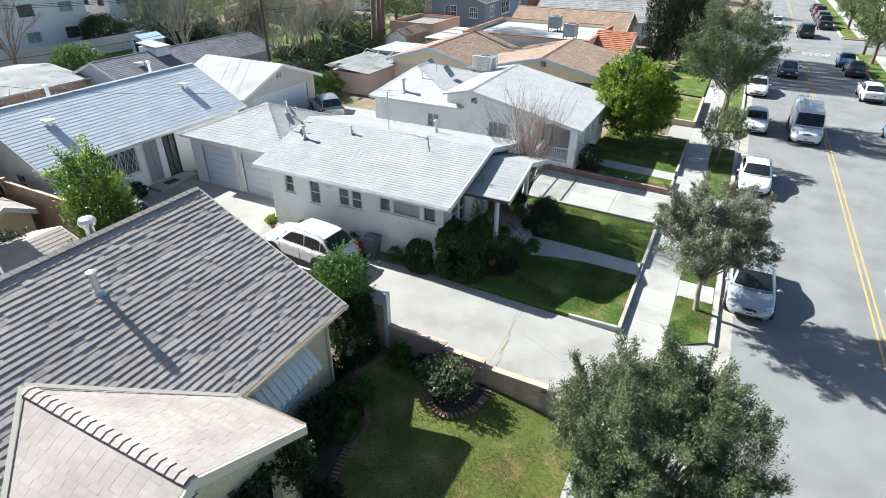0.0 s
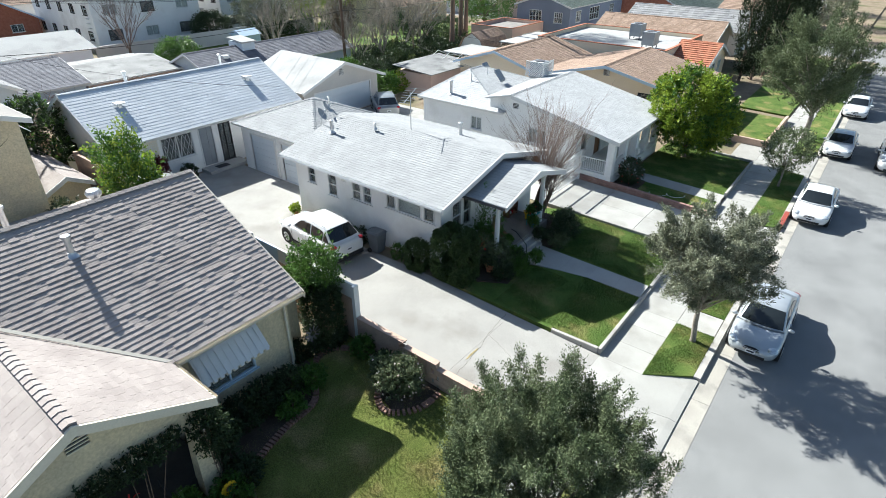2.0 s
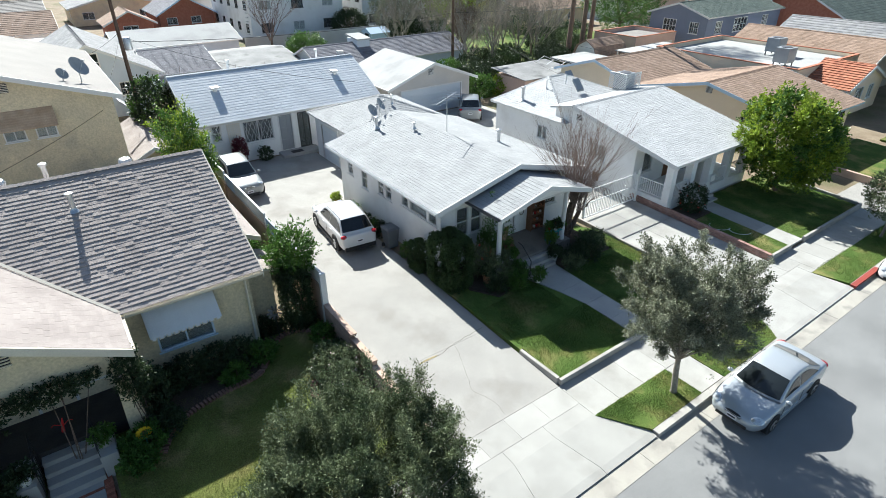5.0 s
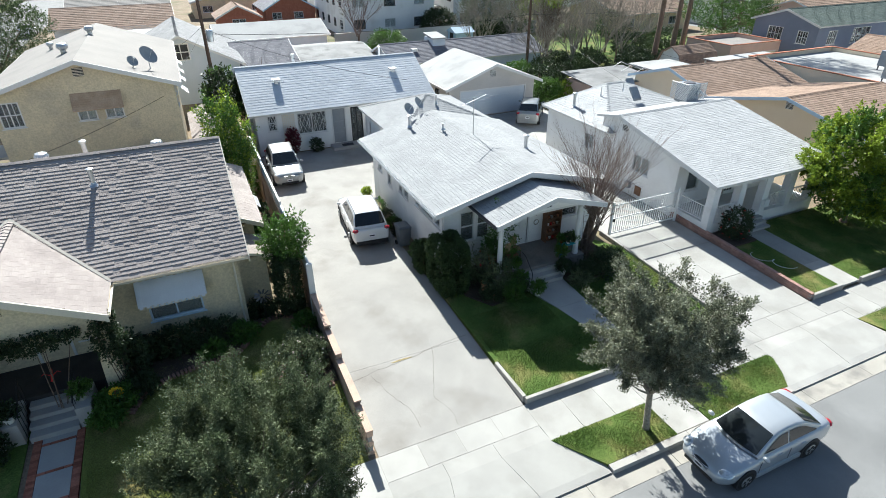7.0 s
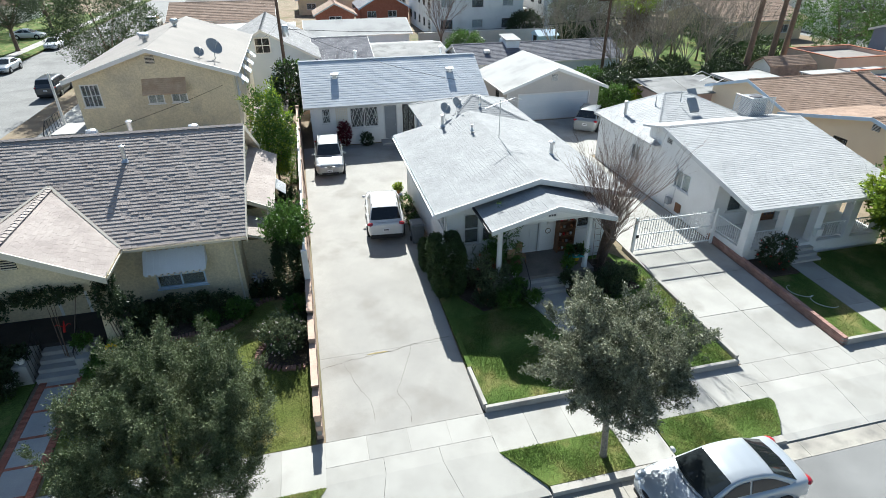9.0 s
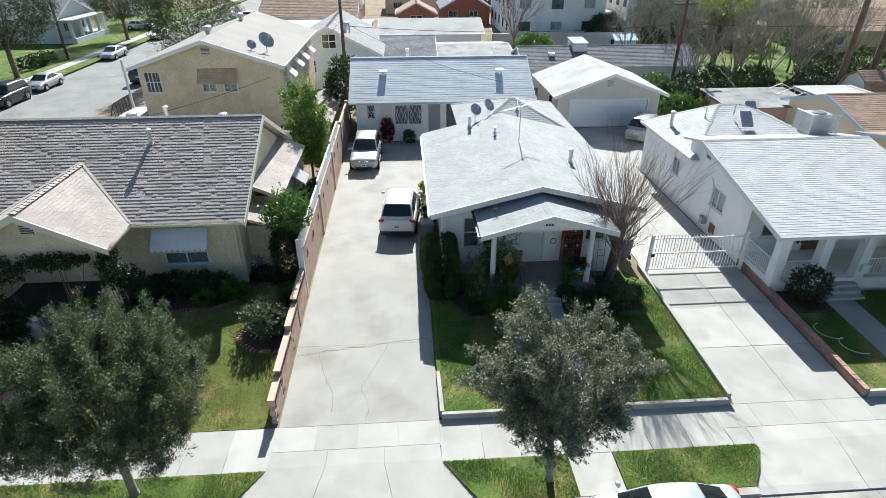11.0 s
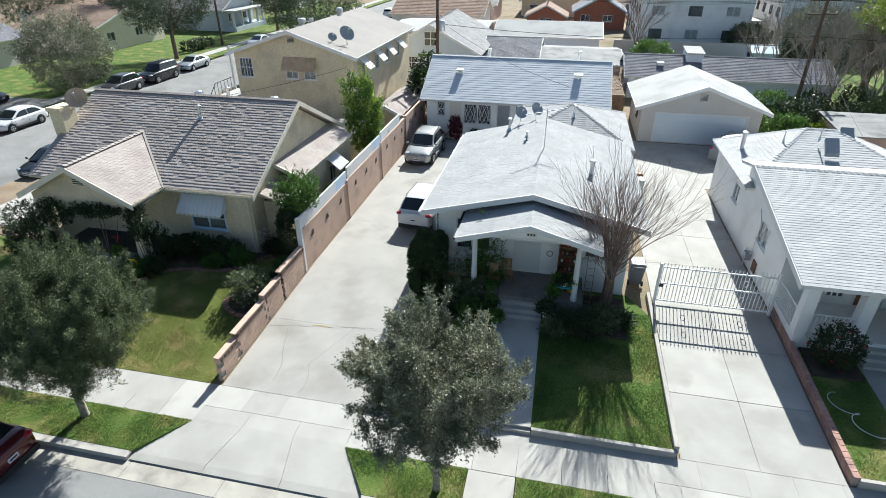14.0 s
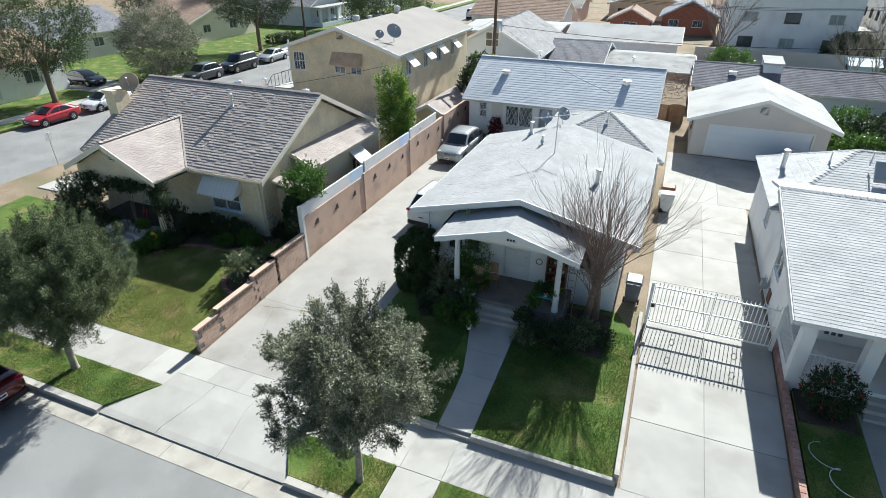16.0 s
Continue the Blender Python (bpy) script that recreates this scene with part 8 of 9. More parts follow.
            for dx in ((q["cowl"] - 0.2, -0.28) if kind != "van" else (1.6, 0.55)):
                part("door_gap", Geo().box(dx - 0.006, dx + 0.006, s * (hw * 0.995) - 0.004, s * (hw * 0.995) + 0.004, 0.42, q["belt"] - 0.1), BLACK_TRIM, t)
        for wx in (q["wb"] / 2 + 0.02, -q["wb"] / 2 + 0.02):
            yc = s * (hw - 0.10)
            rot = Matrix.Rotation(math.pi / 2, 4, "X")
            part("wheel_arch", Geo().lathe([(q["r"] + 0.07, -0.08), (q["r"] + 0.07, 0.105), (0.05, 0.106)], (wx, yc, q["r"] + 0.02), 20, Matrix.Rotation(-s * math.pi / 2, 4, "X")), BLACK_TRIM, t)
            r = q["r"]
            wh = part("wheel", Geo().lathe([(r * 0.6, -0.1), (r * 0.93, -0.1), (r, -0.06), (r, 0.06), (r * 0.93, 0.1), (r * 0.62, 0.115)], (wx, s * (hw - 0.085), r), 20, rot), TYRE, t, smooth=True)
            part("rim", Geo().lathe([(r * 0.62, -0.02), (r * 0.62, 0.02), (r * 0.55, 0.03), (0.02, 0.03)], (wx, s * (hw + 0.012), r), 18, Matrix.Rotation(-s * math.pi / 2, 4, "X")), RIM if fine else RIM, wh, smooth=True)
            if fine:
                for k in range(5):
                    a = 2 * math.pi * k / 5 + 0.3
                    part("spoke_gap", Geo().cbox((0, 0, 0), (0.10, 0.006, 0.09), Matrix.Translation((wx + math.cos(a) * r * 0.38, s * (hw + 0.044), r + math.sin(a) * r * 0.38)) @ Matrix.Rotation(-a, 4, "Y")), BLACK_TRIM, wh)
    gri = part("grille", blob((L / 2 - 0.07, 0, q["nose"] - 0.12), (0.085, hw * 0.36, 0.085), 14), BLACK_TRIM, t, smooth=True)
    if fine:
        for k in (-0.04, 0.0, 0.04):
            part("grille_bar", Geo().box(L / 2 - 0.06, L / 2 + 0.02 - abs(k) * 0.4, -hw * 0.3, hw * 0.3, q["nose"] - 0.125 + k, q["nose"] - 0.115 + k), RIM, gri)
    part("lower_intake", Geo().cbox((L / 2 - 0.06, 0, 0.36), (0.12, hw * 1.1, 0.1)), BLACK_TRIM, t)
    part("rear_bumper", Geo().cbox((-L / 2 + 0.06, 0, 0.37), (0.17, hw * 1.66, 0.2)), lower or BLACK_TRIM, t)
    for sx in (L / 2 + 0.012, -L / 2 - 0.012):
        zc = 0.52 if sx > 0 else q["trunk"] - 0.36
        pl = part("number_plate", Geo().cbox((sx, 0, zc), (0.02, 0.32, 0.15)), PLATE, t)
        part("plate_bar", Geo().cbox((sx + math.copysign(0.012, sx), 0, zc), (0.004, 0.24, 0.06)), BAR_DARK, pl)
    if fine:
        for f in (-0.35, 0.15):
            part("wiper", Geo().tube([(q["cowl"] + 0.03, hw * f, zb + 0.06), (q["cowl"] - 0.10, hw * (f + 0.5), zb + 0.13)], 0.008, 4), BLACK_TRIM, t)
        if kind in ("suv", "bigsuv"):
            for s in (-1, 1):
                part("roof_rail", Geo().tube([(q["rf"] - 0.1, s * ht * 0.95, H - 0.03), (q["rf"] - 0.2, s * ht * 0.95, H + 0.03), (q["rr"] + 0.2, s * ht * 0.95, H + 0.03), (q["rr"] + 0.1, s * ht * 0.95, H - 0.03)], 0.015, 6), DARK_METAL, t)
    if kind == "pickup":
        part("bed", Geo().box(-L / 2 + 0.1, q["rb"] - 0.1, -hw * 0.85, hw * 0.85, q["trunk"] - 0.05, q["trunk"] + 0.045), BLACK_TRIM, t)
    if kind == "van":
        for s in (-0.75, 0.75):
            part("rack_rail", Geo().tube([(1.0, s, H + 0.0), (1.0, s, H + 0.22), (-2.5, s, H + 0.22), (-2.5, s, H)], 0.025, 6), ALUM, t)
        for xx in (0.9, -0.3, -1.4, -2.4):
            part("rack_bar", Geo().tube([(xx, -0.8, H + 0.22), (xx, 0.8, H + 0.22)], 0.022, 6), ALUM, t)
        ld = part("ladder", Geo().box(-2.6, 1.4, -0.62, -0.56, H + 0.26, H + 0.33).box(-2.6, 1.4, -0.16, -0.10, H + 0.26, H + 0.33), ALUM, t, "aluminium ladder on the roof rack")
        for k in range(13):
            part("rung", Geo().tube([(-2.45 + 0.3 * k, -0.58, H + 0.295), (-2.45 + 0.3 * k, -0.14, H + 0.295)], 0.018, 6), ALUM, ld)
    t.matrix_basis = pose(x, y, z, 0, 0, heading)
    return t


ST = -0.13
car("sedan", "silver sedan parked at the kerb, dappled by tree shade", CAR_SILVER, 5.3, -4.3, ST, 180, lower=CAR_SILVER)
car("sedan", "white sedan parked before the arched porch house", CAR_WHITE, 18.5, -4.25, ST, 180)
car("sedan", "white sedan with a black grille parked at the kerb", CAR_WHITE, 30.8, -4.1, ST, 180)
car("sedan", "white sedan parked under the large street tree", CAR_WHITE, 42.6, -4.1, ST, 180, False)
car("sedan", "black sedan driving along the street", CAR_BLACK, 52.0, -6.9, ST, 180, False, "street traffic")
car("van", "white work van with ladders on its roof rack", CAR_WHITE, 30.3, -7.4, ST, 180, True, "street traffic")
car("sedan", "blue sedan parked across the street", CAR_BLUE, 60.6, -12.9, ST, -4, False)
car("sedan", "dark sedan parked across the street", CAR_BLACK, 55.6, -13.2, ST, 0, False)
car("hatch", "white hatchback parked across the street", CAR_WHITE, 44.9, -13.3, ST, 0, False)
car("sedan", "blue sedan at the far kerb", CAR_BLUE, 31.2, -13.5, ST, 0, False)
car("bigsuv", "black utility car crossing beyond the stop line", CAR_BLACK, 80.5, -9.8, ST, 0, False, "street traffic")
car("pickup", "black pickup parked beyond the crossing", CAR_BLACK, 90.5, -12.8, ST, 0, False)
car("bigsuv", "dark utility car parked beyond the crossing", CAR_GREY, 97.0, -12.9, ST, 0, False)
car("pickup", "dark pickup parked further down the street", CAR_MAROON, 104.0, -13.0, ST, 0, False)
car("sedan", "dark sedan parked far down the street", CAR_GREY, 112.0, -13.0, ST, 0, False)
car("hatch", "white car driving up the street", CAR_WHITE, 88.5, -6.2, ST, 180, False, "street traffic")
car("sedan", "maroon sedan parked at the kerb", CAR_MAROON, -11.0, -4.3, ST, 180)
car("suv", "white utility car on the driveway beside the house", CAR_WHITE, -1.2, 13.75, 0.3, 85)
car("suv", "silver utility car parked before the back house", CAR_PEWTER, -3.45, 22.7, 0.3, -92, lower=CAR_GREY)
car("suv", "silver utility car parked askew by the garage", CAR_PEWTER, 17.0, 26.6, 0.3, 52, lower=CAR_PEWTER)
car("coupe", "red coupe parked in the side street", CAR_RED, -37.5, 18.5, ST, -90, True, "side street cars")
car("hatch", "white hatchback parked in the side street", CAR_WHITE, -37.4, 23.6, ST, -90, True, "side street cars")
car("sedan", "black sedan parked on a drive across the side street", CAR_BLACK, -46.5, 28.8, 0.02, 0, False, "side street cars")
car("bigsuv", "dark utility car parked in the side street", CAR_BLACK, -37.4, 41.2, ST, -90, True, "side street cars")
car("sedan", "silver sedan parked in the side street", CAR_SILVER, -37.4, 47.4, ST, -90, False, "side street cars")
car("suv", "grey utility car parked in the side street", CAR_GREY, -37.5, 35.6, ST, -90, False, "side street cars")
car("sedan", "pale silver sedan parked further up the side street", CAR_SILVER, -37.6, 63.5, ST, -90, False, "side street cars")
car("sedan", "white sedan parked far up the side street", CAR_WHITE, -37.6, 79.0, ST, -90, False, "side street cars")
car("bigsuv", "dark utility car parked by the two-storey house", CAR_GREY, -28.4, 50.5, ST, 90, False, "side street cars")
car("bigsuv", "white utility car parked far up the side street", CAR_WHITE, -28.4, 98.0, ST, 90, False, "side street cars")
car("hatch", "black car parked on a pad beside the tan house", CAR_BLACK, -26.5, 15.8, 0.03, -90, True, "side street cars")
car("sedan", "white sedan on a drive up the side street", CAR_WHITE, -44.0, 88.0, 0.0, 0, False, "side street cars")


# ---- walls, gate, borders ----
bw_ = thing("block_wall", "stepped pink block wall between the driveway and the tan house", "wall", (-5.2, 4, 0.1), kind="structure")
BLOCK = Geo().box(0.005, 0.395, -0.095, 0.095, 0.004, 0.196, Matrix.Rotation(math.pi / 2, 4, "Z")).mesh("block", PINK_BLOCK)
TOPS = [(0.2, 1.3, 5), (1.3, 3.4, 6), (3.4, 4.8, 7), (4.8, 7.0, 8)]
for y0, y1, rows in TOPS:
    for r in range(rows):
        y = y0 - (0.2 if r % 2 else 0.0)
        while y < y1 - 0.02:
            if y >= y0 - 0.01 and y + 0.4 <= y1 + 0.25:
                ob = new("block", BLOCK)
                ob.parent = bw_
                ob.matrix_basis = bw_.matrix_basis.inverted() @ Matrix.Translation((-5.2, y, -0.08 + gz(0) + 0.2 * r + 0.0))
            y += 0.4
part("mortar", Geo().box(-5.26, -5.14, 0.22, 6.98, -0.1, 0.86), CONC_DRIVE, bw_)
for y0, y1, rows in TOPS:
    part("coping", Geo().box(-5.31, -5.09, y0, y1 - 0.01, -0.08 + 0.2 * rows, -0.03 + 0.2 * rows), PINK_BLOCK, bw_)
    n = int((y1 - y0) / 0.22)
    for k in range(n):
        yk = y0 + 0.08 + k * 0.22
        o = part("key_pattern", Geo().box(-5.10, -5.085, yk, yk + 0.14, -0.24 + 0.2 * rows, -0.21 + 0.2 * rows).box(-5.10, -5.085, yk, yk + 0.03, -0.21 + 0.2 * rows, -0.11 + 0.2 * rows).box(-5.10, -5.085, yk + 0.07, yk + 0.14, -0.16 + 0.2 * rows, -0.13 + 0.2 * rows), SOIL, bw_)
tw = thing("block_wall", "tall pink wall with a white upper band along the driveway", "wall", (-5.2, 17, 0.3), kind="structure")
ys = [7.02, 12.7, 18.4, 24.0, 29.3]
for (a, b), top in zip(zip(ys, ys[1:]), (2.28, 2.4, 2.5, 2.55)):
    part("panel", Geo().box(-5.28, -5.12, a + 0.02, b - 0.02, 0.1, top), PINK_BLOCK, tw)
    part("post", Geo().box(-5.33, -5.07, b - 0.2, b + 0.0, 0.1, top + 0.12), PINK_BLOCK, tw)
    for k in range(3):
        yk = a + (k + 0.6) * (b - a) / 3.3
        part("ornament", Geo().box(-5.115, -5.10, yk - 0.16, yk + 0.16, top - 0.7, top - 0.62).box(-5.115, -5.10, yk - 0.05, yk + 0.13, top - 0.62, top - 0.45), SOIL, tw, "pierced ornament block")
    for k in range(4):
        yk = a + 0.1 + (k + 0.5) * (b - a - 0.2) / 4
        if yk < 23:
            part("band_panel", Geo().box(-5.24, -5.16, yk - (b - a) / 8 + 0.02, yk + (b - a) / 8 - 0.02, top + 0.004, top + 0.58), WHITE_PAINT if k % 4 != 3 else BLUE_PAINT, tw, "white painted upper panel")
part("end_post", Geo().box(-5.31, -5.09, 6.98, 7.12, 0.1, 2.85), WHITE_PAINT, tw)

gate = thing("gate", "white iron double gate with spear tips across the drive", "gate", (11.8, 8.05, 0.28))
for s, (x0, x1) in (("leaf", (9.75, 11.75)), ("leaf", (11.8, 13.85))):
    lf = part("gate_leaf", Geo().box(x0, x1, 8.03, 8.07, 0.42, 0.47).box(x0, x1, 8.03, 8.07, 1.22, 1.27).box(x0, x1, 8.03, 8.07, 1.95, 2.0), IRON_WHITE, gate)
    n = 15
    for k in range(n + 1):
        x = x0 + (x1 - x0) * k / n
        part("picket", Geo().box(x - 0.011, x + 0.011, 8.037, 8.063, 0.38, 2.06).add([(x - 0.025, 8.05, 2.06), (x + 0.025, 8.05, 2.06), (x, 8.03, 2.08), (x, 8.07, 2.08), (x, 8.05, 2.2)], [(0, 2, 4), (2, 1, 4), (1, 3, 4), (3, 0, 4)]), IRON_WHITE, lf)
    xm = (x0 + x1) / 2
    for zc in (0.85, 1.6):
        part("scroll", Geo().tube([(xm + 0.09 * math.cos(a * 0.6), 8.02, zc + 0.13 * math.sin(a * 0.6)) for a in range(11)], 0.014, 5), IRON_WHITE, lf)
for x in (9.66, 13.95):
    part("gate_post", Geo().box(x - 0.05, x + 0.05, 8.0, 8.1, 0.2, 2.15), IRON_WHITE, gate)
gate.matrix_basis = Matrix.Translation((11.8, 7.7, 0.28))
part("lock", Geo().box(9.72, 9.86, 7.63, 7.67, 1.1, 1.25), BLACK_TRIM, gate)

bb = thing("brick_border", "low pinkish brick border beside the gated drive", "border", (14.12, 4, 0.2), kind="structure")
BRK = Geo().box(-0.09, 0.09, 0.005, 0.215, 0.004, 0.066).mesh("brick", BRICK_PINK)
for r in range(5):
    for k in range(36):
        y = 0.05 + 0.222 * k + (0.11 if r % 2 else 0)
        ob = new("brick", BRK)
        ob.parent = bb
        ob.matrix_basis = bb.matrix_basis.inverted() @ Matrix.Translation((14.12, y, gz(y) - 0.02 + 0.07 * r))
part("mortar", Geo().ext([(14.05, 0.06, -0.05), (14.05, 8.0, 0.2), (14.05, 8.0, 0.60), (14.05, 0.06, 0.30)], (0.14, 0, 0)), CONC_DRIVE, bb)


def brick_edge(pts, label, material=BRICK_EDGE):
    """A winding edge of bricks set side by side."""
    e = thing("brick_edging", label, "edging", (pts[0][0], pts[0][1], gl(*pts[0])), kind="structure")
    me = Geo().box(-0.04, 0.04, -0.1, 0.1, -0.05, 0.09).mesh("brick", material)
    for (x0, y0), (x1, y1) in zip(pts, pts[1:]):
        d = math.hypot(x1 - x0, y1 - y0)
        n = max(1, int(d / 0.09))
        for k in range(n):
            t = k / n
            x, y = x0 + (x1 - x0) * t, y0 + (y1 - y0) * t
            ob = new("brick", me)
            ob.parent = e
            ob.matrix_basis = e.matrix_basis.inverted() @ Matrix.Translation((x, y, gl(x, y))) @ Matrix.Rotation(math.atan2(y1 - y0, x1 - x0), 4, "Z")


def smooth_line(ctrl, n=6):
    out = []
    c = [ctrl[0]] + list(ctrl) + [ctrl[-1]]
    for i in range(1, len(c) - 2):
        for k in range(n):
            t = k / n
            out.append(tuple(0.5 * (2 * c[i][j] + (c[i + 1][j] - c[i - 1][j]) * t + (2 * c[i - 1][j] - 5 * c[i][j] + 4 * c[i + 1][j] - c[i + 2][j]) * t * t + (3 * c[i][j] - c[i - 1][j] - 3 * c[i + 1][j] + c[i + 2][j]) * t ** 3) for j in (0, 1)))
    return out + [ctrl[-1]]


brick_edge(smooth_line([(-11.6, 4.4), (-11.0, 5.3), (-9.6, 5.75), (-8.3, 5.9), (-7.6, 6.7), (-6.9, 7.35), (-6.1, 7.2), (-5.65, 6.2), (-5.85, 5.2), (-6.9, 4.5), (-7.1, 3.8), (-6.4, 3.2), (-5.45, 3.1)]), "winding red brick edging round the neighbour's flower beds")
brick_edge([(0.75, 6.0), (1.45, 4.85), (3.35, 5.15)], "brick edging of the bed beside the porch steps", PINK_BLOCK)
brick_edge([(5.5, 4.6), (8.4, 4.9), (8.6, 5.4)], "stone edging of the bed beside the porch", PINK_BLOCK)
solo("flower_bed", sheet([(-11.6, 4.5), (-11.0, 5.35), (-9.6, 5.8), (-8.3, 5.95), (-7.6, 6.75), (-7.2, 7.4), (-7.2, 7.58), (-11.6, 7.58)], 0.02), SOIL, "dark soil of the neighbour's flower bed", kind="structure")
solo("flower_bed", sheet([(-7.0, 3.8), (-6.4, 3.25), (-5.33, 3.2), (-5.33, 6.9), (-5.6, 6.2), (-5.85, 5.2), (-6.8, 4.5)], 0.02), SOIL, "dark soil under the rose bush", kind="structure")
solo("flower_bed", sheet([(0.8, 6.0), (1.5, 4.9), (3.3, 5.2), (3.3, 7.85), (0.8, 7.85)], 0.16), SOIL, "dark soil of the porch bed", kind="structure")
solo("flower_bed", Geo().box(5.35, 8.4, 4.9, 7.5, 0.1, 0.39), SOIL, "dark soil of the bed on the far side of the porch", kind="structure")
solo("flower_bed", Geo().box(14.4, 16.0, 4.3, 5.75, 0.1, 0.36), SOIL, "dark soil of the bed before the arched porch", kind="structure")
solo("side_path", slab(Geo(), 8.42, 9.38, 6.4, 26, 0.03), EARTH, "strip of dry earth and leaves beside the white house", kind="structure")


# ---- bins, pots, chairs ----
def bin_(x, y, z, h, mat, turn, label):
    t = thing("wheeled_bin", label, "bin", (0, 0, 0), "wheeled bins")
    part("body", Geo().add([(-0.24, -0.26, 0.08), (0.24, -0.26, 0.08), (0.24, 0.22, 0.08), (-0.24, 0.22, 0.08), (-0.30, -0.36, h), (0.30, -0.36, h), (0.30, 0.34, h), (-0.30, 0.34, h)], [(3, 2, 1, 0), (4, 5, 6, 7), (0, 1, 5, 4), (1, 2, 6, 5), (2, 3, 7, 6), (3, 0, 4, 7)]), mat, t)
    part("lid", Geo().add([(-0.33, -0.40, h), (0.33, -0.40, h), (0.33, 0.38, h), (-0.33, 0.38, h), (-0.27, -0.32, h + 0.09), (0.27, -0.32, h + 0.09), (0.27, 0.3, h + 0.07), (-0.27, 0.3, h + 0.07)], [(3, 2, 1, 0), (4, 5, 6, 7), (0, 1, 5, 4), (1, 2, 6, 5), (2, 3, 7, 6), (3, 0, 4, 7)]), mat, t)
    part("front_panel", Geo().box(-0.16, 0.16, -0.345, -0.325, h * 0.55, h * 0.75), mat, t)
    part("handle", Geo().tube([(-0.26, 0.36, h - 0.05), (-0.26, 0.44, h), (0.26, 0.44, h), (0.26, 0.36, h - 0.05)], 0.018, 6), mat, t)
    for s in (-1, 1):
        part("wheel", Geo().lathe([(0.03, -0.03), (0.12, -0.03), (0.12, 0.03), (0.03, 0.03)], (s * 0.28, 0.22, 0.12), 14, Matrix.Rotation(math.pi / 2, 4, "Y")), TYRE, t)
    t.matrix_basis = pose(x, y, z, 0, 0, turn)


bin_(0.05, 11.2, 0.3, 1.05, PLASTIC_GREY, 0, "grey wheeled bin with a hinged lid by the side wall")
bin_(9.0, 9.0, 0.33, 1.0, PLASTIC_GREY, 180, "grey wheeled bin beside the bare tree")
bin_(9.85, 18.6, 0.3, 1.0, PLASTIC_WHITE, 90, "pale wheeled bin beside the garage wall")
bin_(9.85, 19.6, 0.3, 1.0, WOOD_BROWN, 90, "brown wheeled bin beside the garage wall")


def pot(x, y, z, r, h, mat, lmat, seed, leafy_=0.25, flowers=None, label="potted plant with green leaves"):
    t = thing("potted_plant", label, "potted plant", (x, y, z), "potted plants")
    part("pot", Geo().lathe([(r * 0.7, 0), (r, h), (r * 1.1, h), (r * 1.1, h + 0.03), (r * 0.95, h + 0.03), (r * 0.9, h - 0.02), (0.01, h - 0.02)], (x, y, z), 14), mat, t, smooth=True)
    me, pos = foliage("leaves", (x, y, z + h + leafy_ * 0.7), (leafy_, leafy_, leafy_ * 0.8), int(60 + 250 * leafy_), 8, 0.11, lmat, seed, inner=0.2, sprig=0.14, slim=0.4)
    part("leaves", me, None, t)
    if flowers:
        rs = np.random.RandomState(seed)
        q = np.repeat(pos[:6], 7, axis=0)
        part("blossom", leaf_mesh("blossom", q, unit(rs.normal(size=q.shape)), unit(rs.normal(size=q.shape)), np.full(len(q), 0.06), np.full(len(q), 0.05), flowers), None, t, kind="stuff")


for i, (x, y, z, r, h, m, lm, lf, fl) in enumerate([(2.75, 6.12, 0.95, 0.13, 0.22, PLASTIC_WHITE, LEAF_OLIVE, 0.2, PETAL_RED), (3.2, 6.12, 0.95, 0.12, 0.2, PLASTIC_WHITE, LEAF_GREEN, 0.22, None), (3.25, 5.6, 0.4, 0.13, 0.22, PLASTIC_WHITE, LEAF_GREEN, 0.28, None), (5.4, 5.6, 0.4, 0.13, 0.24, PLASTIC_WHITE, LEAF_DARK, 0.28, None), (5.6, 6.12, 0.95, 0.1, 0.18, CAR_BLUE, LEAF_GREEN, 0.2, None),
                                                    (6.0, 6.25, 1.5, 0.1, 0.16, PLASTIC_WHITE, LEAF_DARK, 0.16, PETAL_RED), (6.3, 6.3, 1.5, 0.09, 0.15, TERRACOTTA, LEAF_GREEN, 0.14, None), (5.75, 6.4, 1.5, 0.08, 0.13, PLASTIC_RED, LEAF_GREEN, 0.12, None), (2.6, 7.0, 0.95, 0.2, 0.35, TERRACOTTA, LEAF_GREEN, 0.5, None), (1.75, 6.0, 0.4, 0.22, 0.35, TERRACOTTA, LEAF_DARK, 0.25, None),
                                                    (0.15, 17.2, 0.3, 0.14, 0.25, TERRACOTTA, LEAF_BRIGHT, 0.2, None), (3.4, 6.6, 0.95, 0.12, 0.2, TERRACOTTA, LEAF_GREEN, 0.2, None), (3.55, 4.75, 0.35, 0.12, 0.25, PLASTIC_WHITE, LEAF_GREEN, 0.25, None), (-14.75, 5.0, 0.95, 0.18, 0.2, PLASTIC_WHITE, LEAF_DARK, 0.25, None), (-12.85, 5.2, 0.95, 0.18, 0.22, CONC_STEP, LEAF_GREEN, 0.25, PETAL_PALE), (-12.4, 5.0, 0.3, 0.17, 0.2, CAR_BLUE, LEAF_GREEN, 0.2, None), (-15.1, 4.6, 0.3, 0.2, 0.3, PLASTIC_WHITE, LEAF_DARK, 0.2, None)]):
    pot(x, y, z, r, h, m, lm, 600 + i, lf, fl, "potted plant on the porch" if z > 0.9 else "potted plant beside the steps")
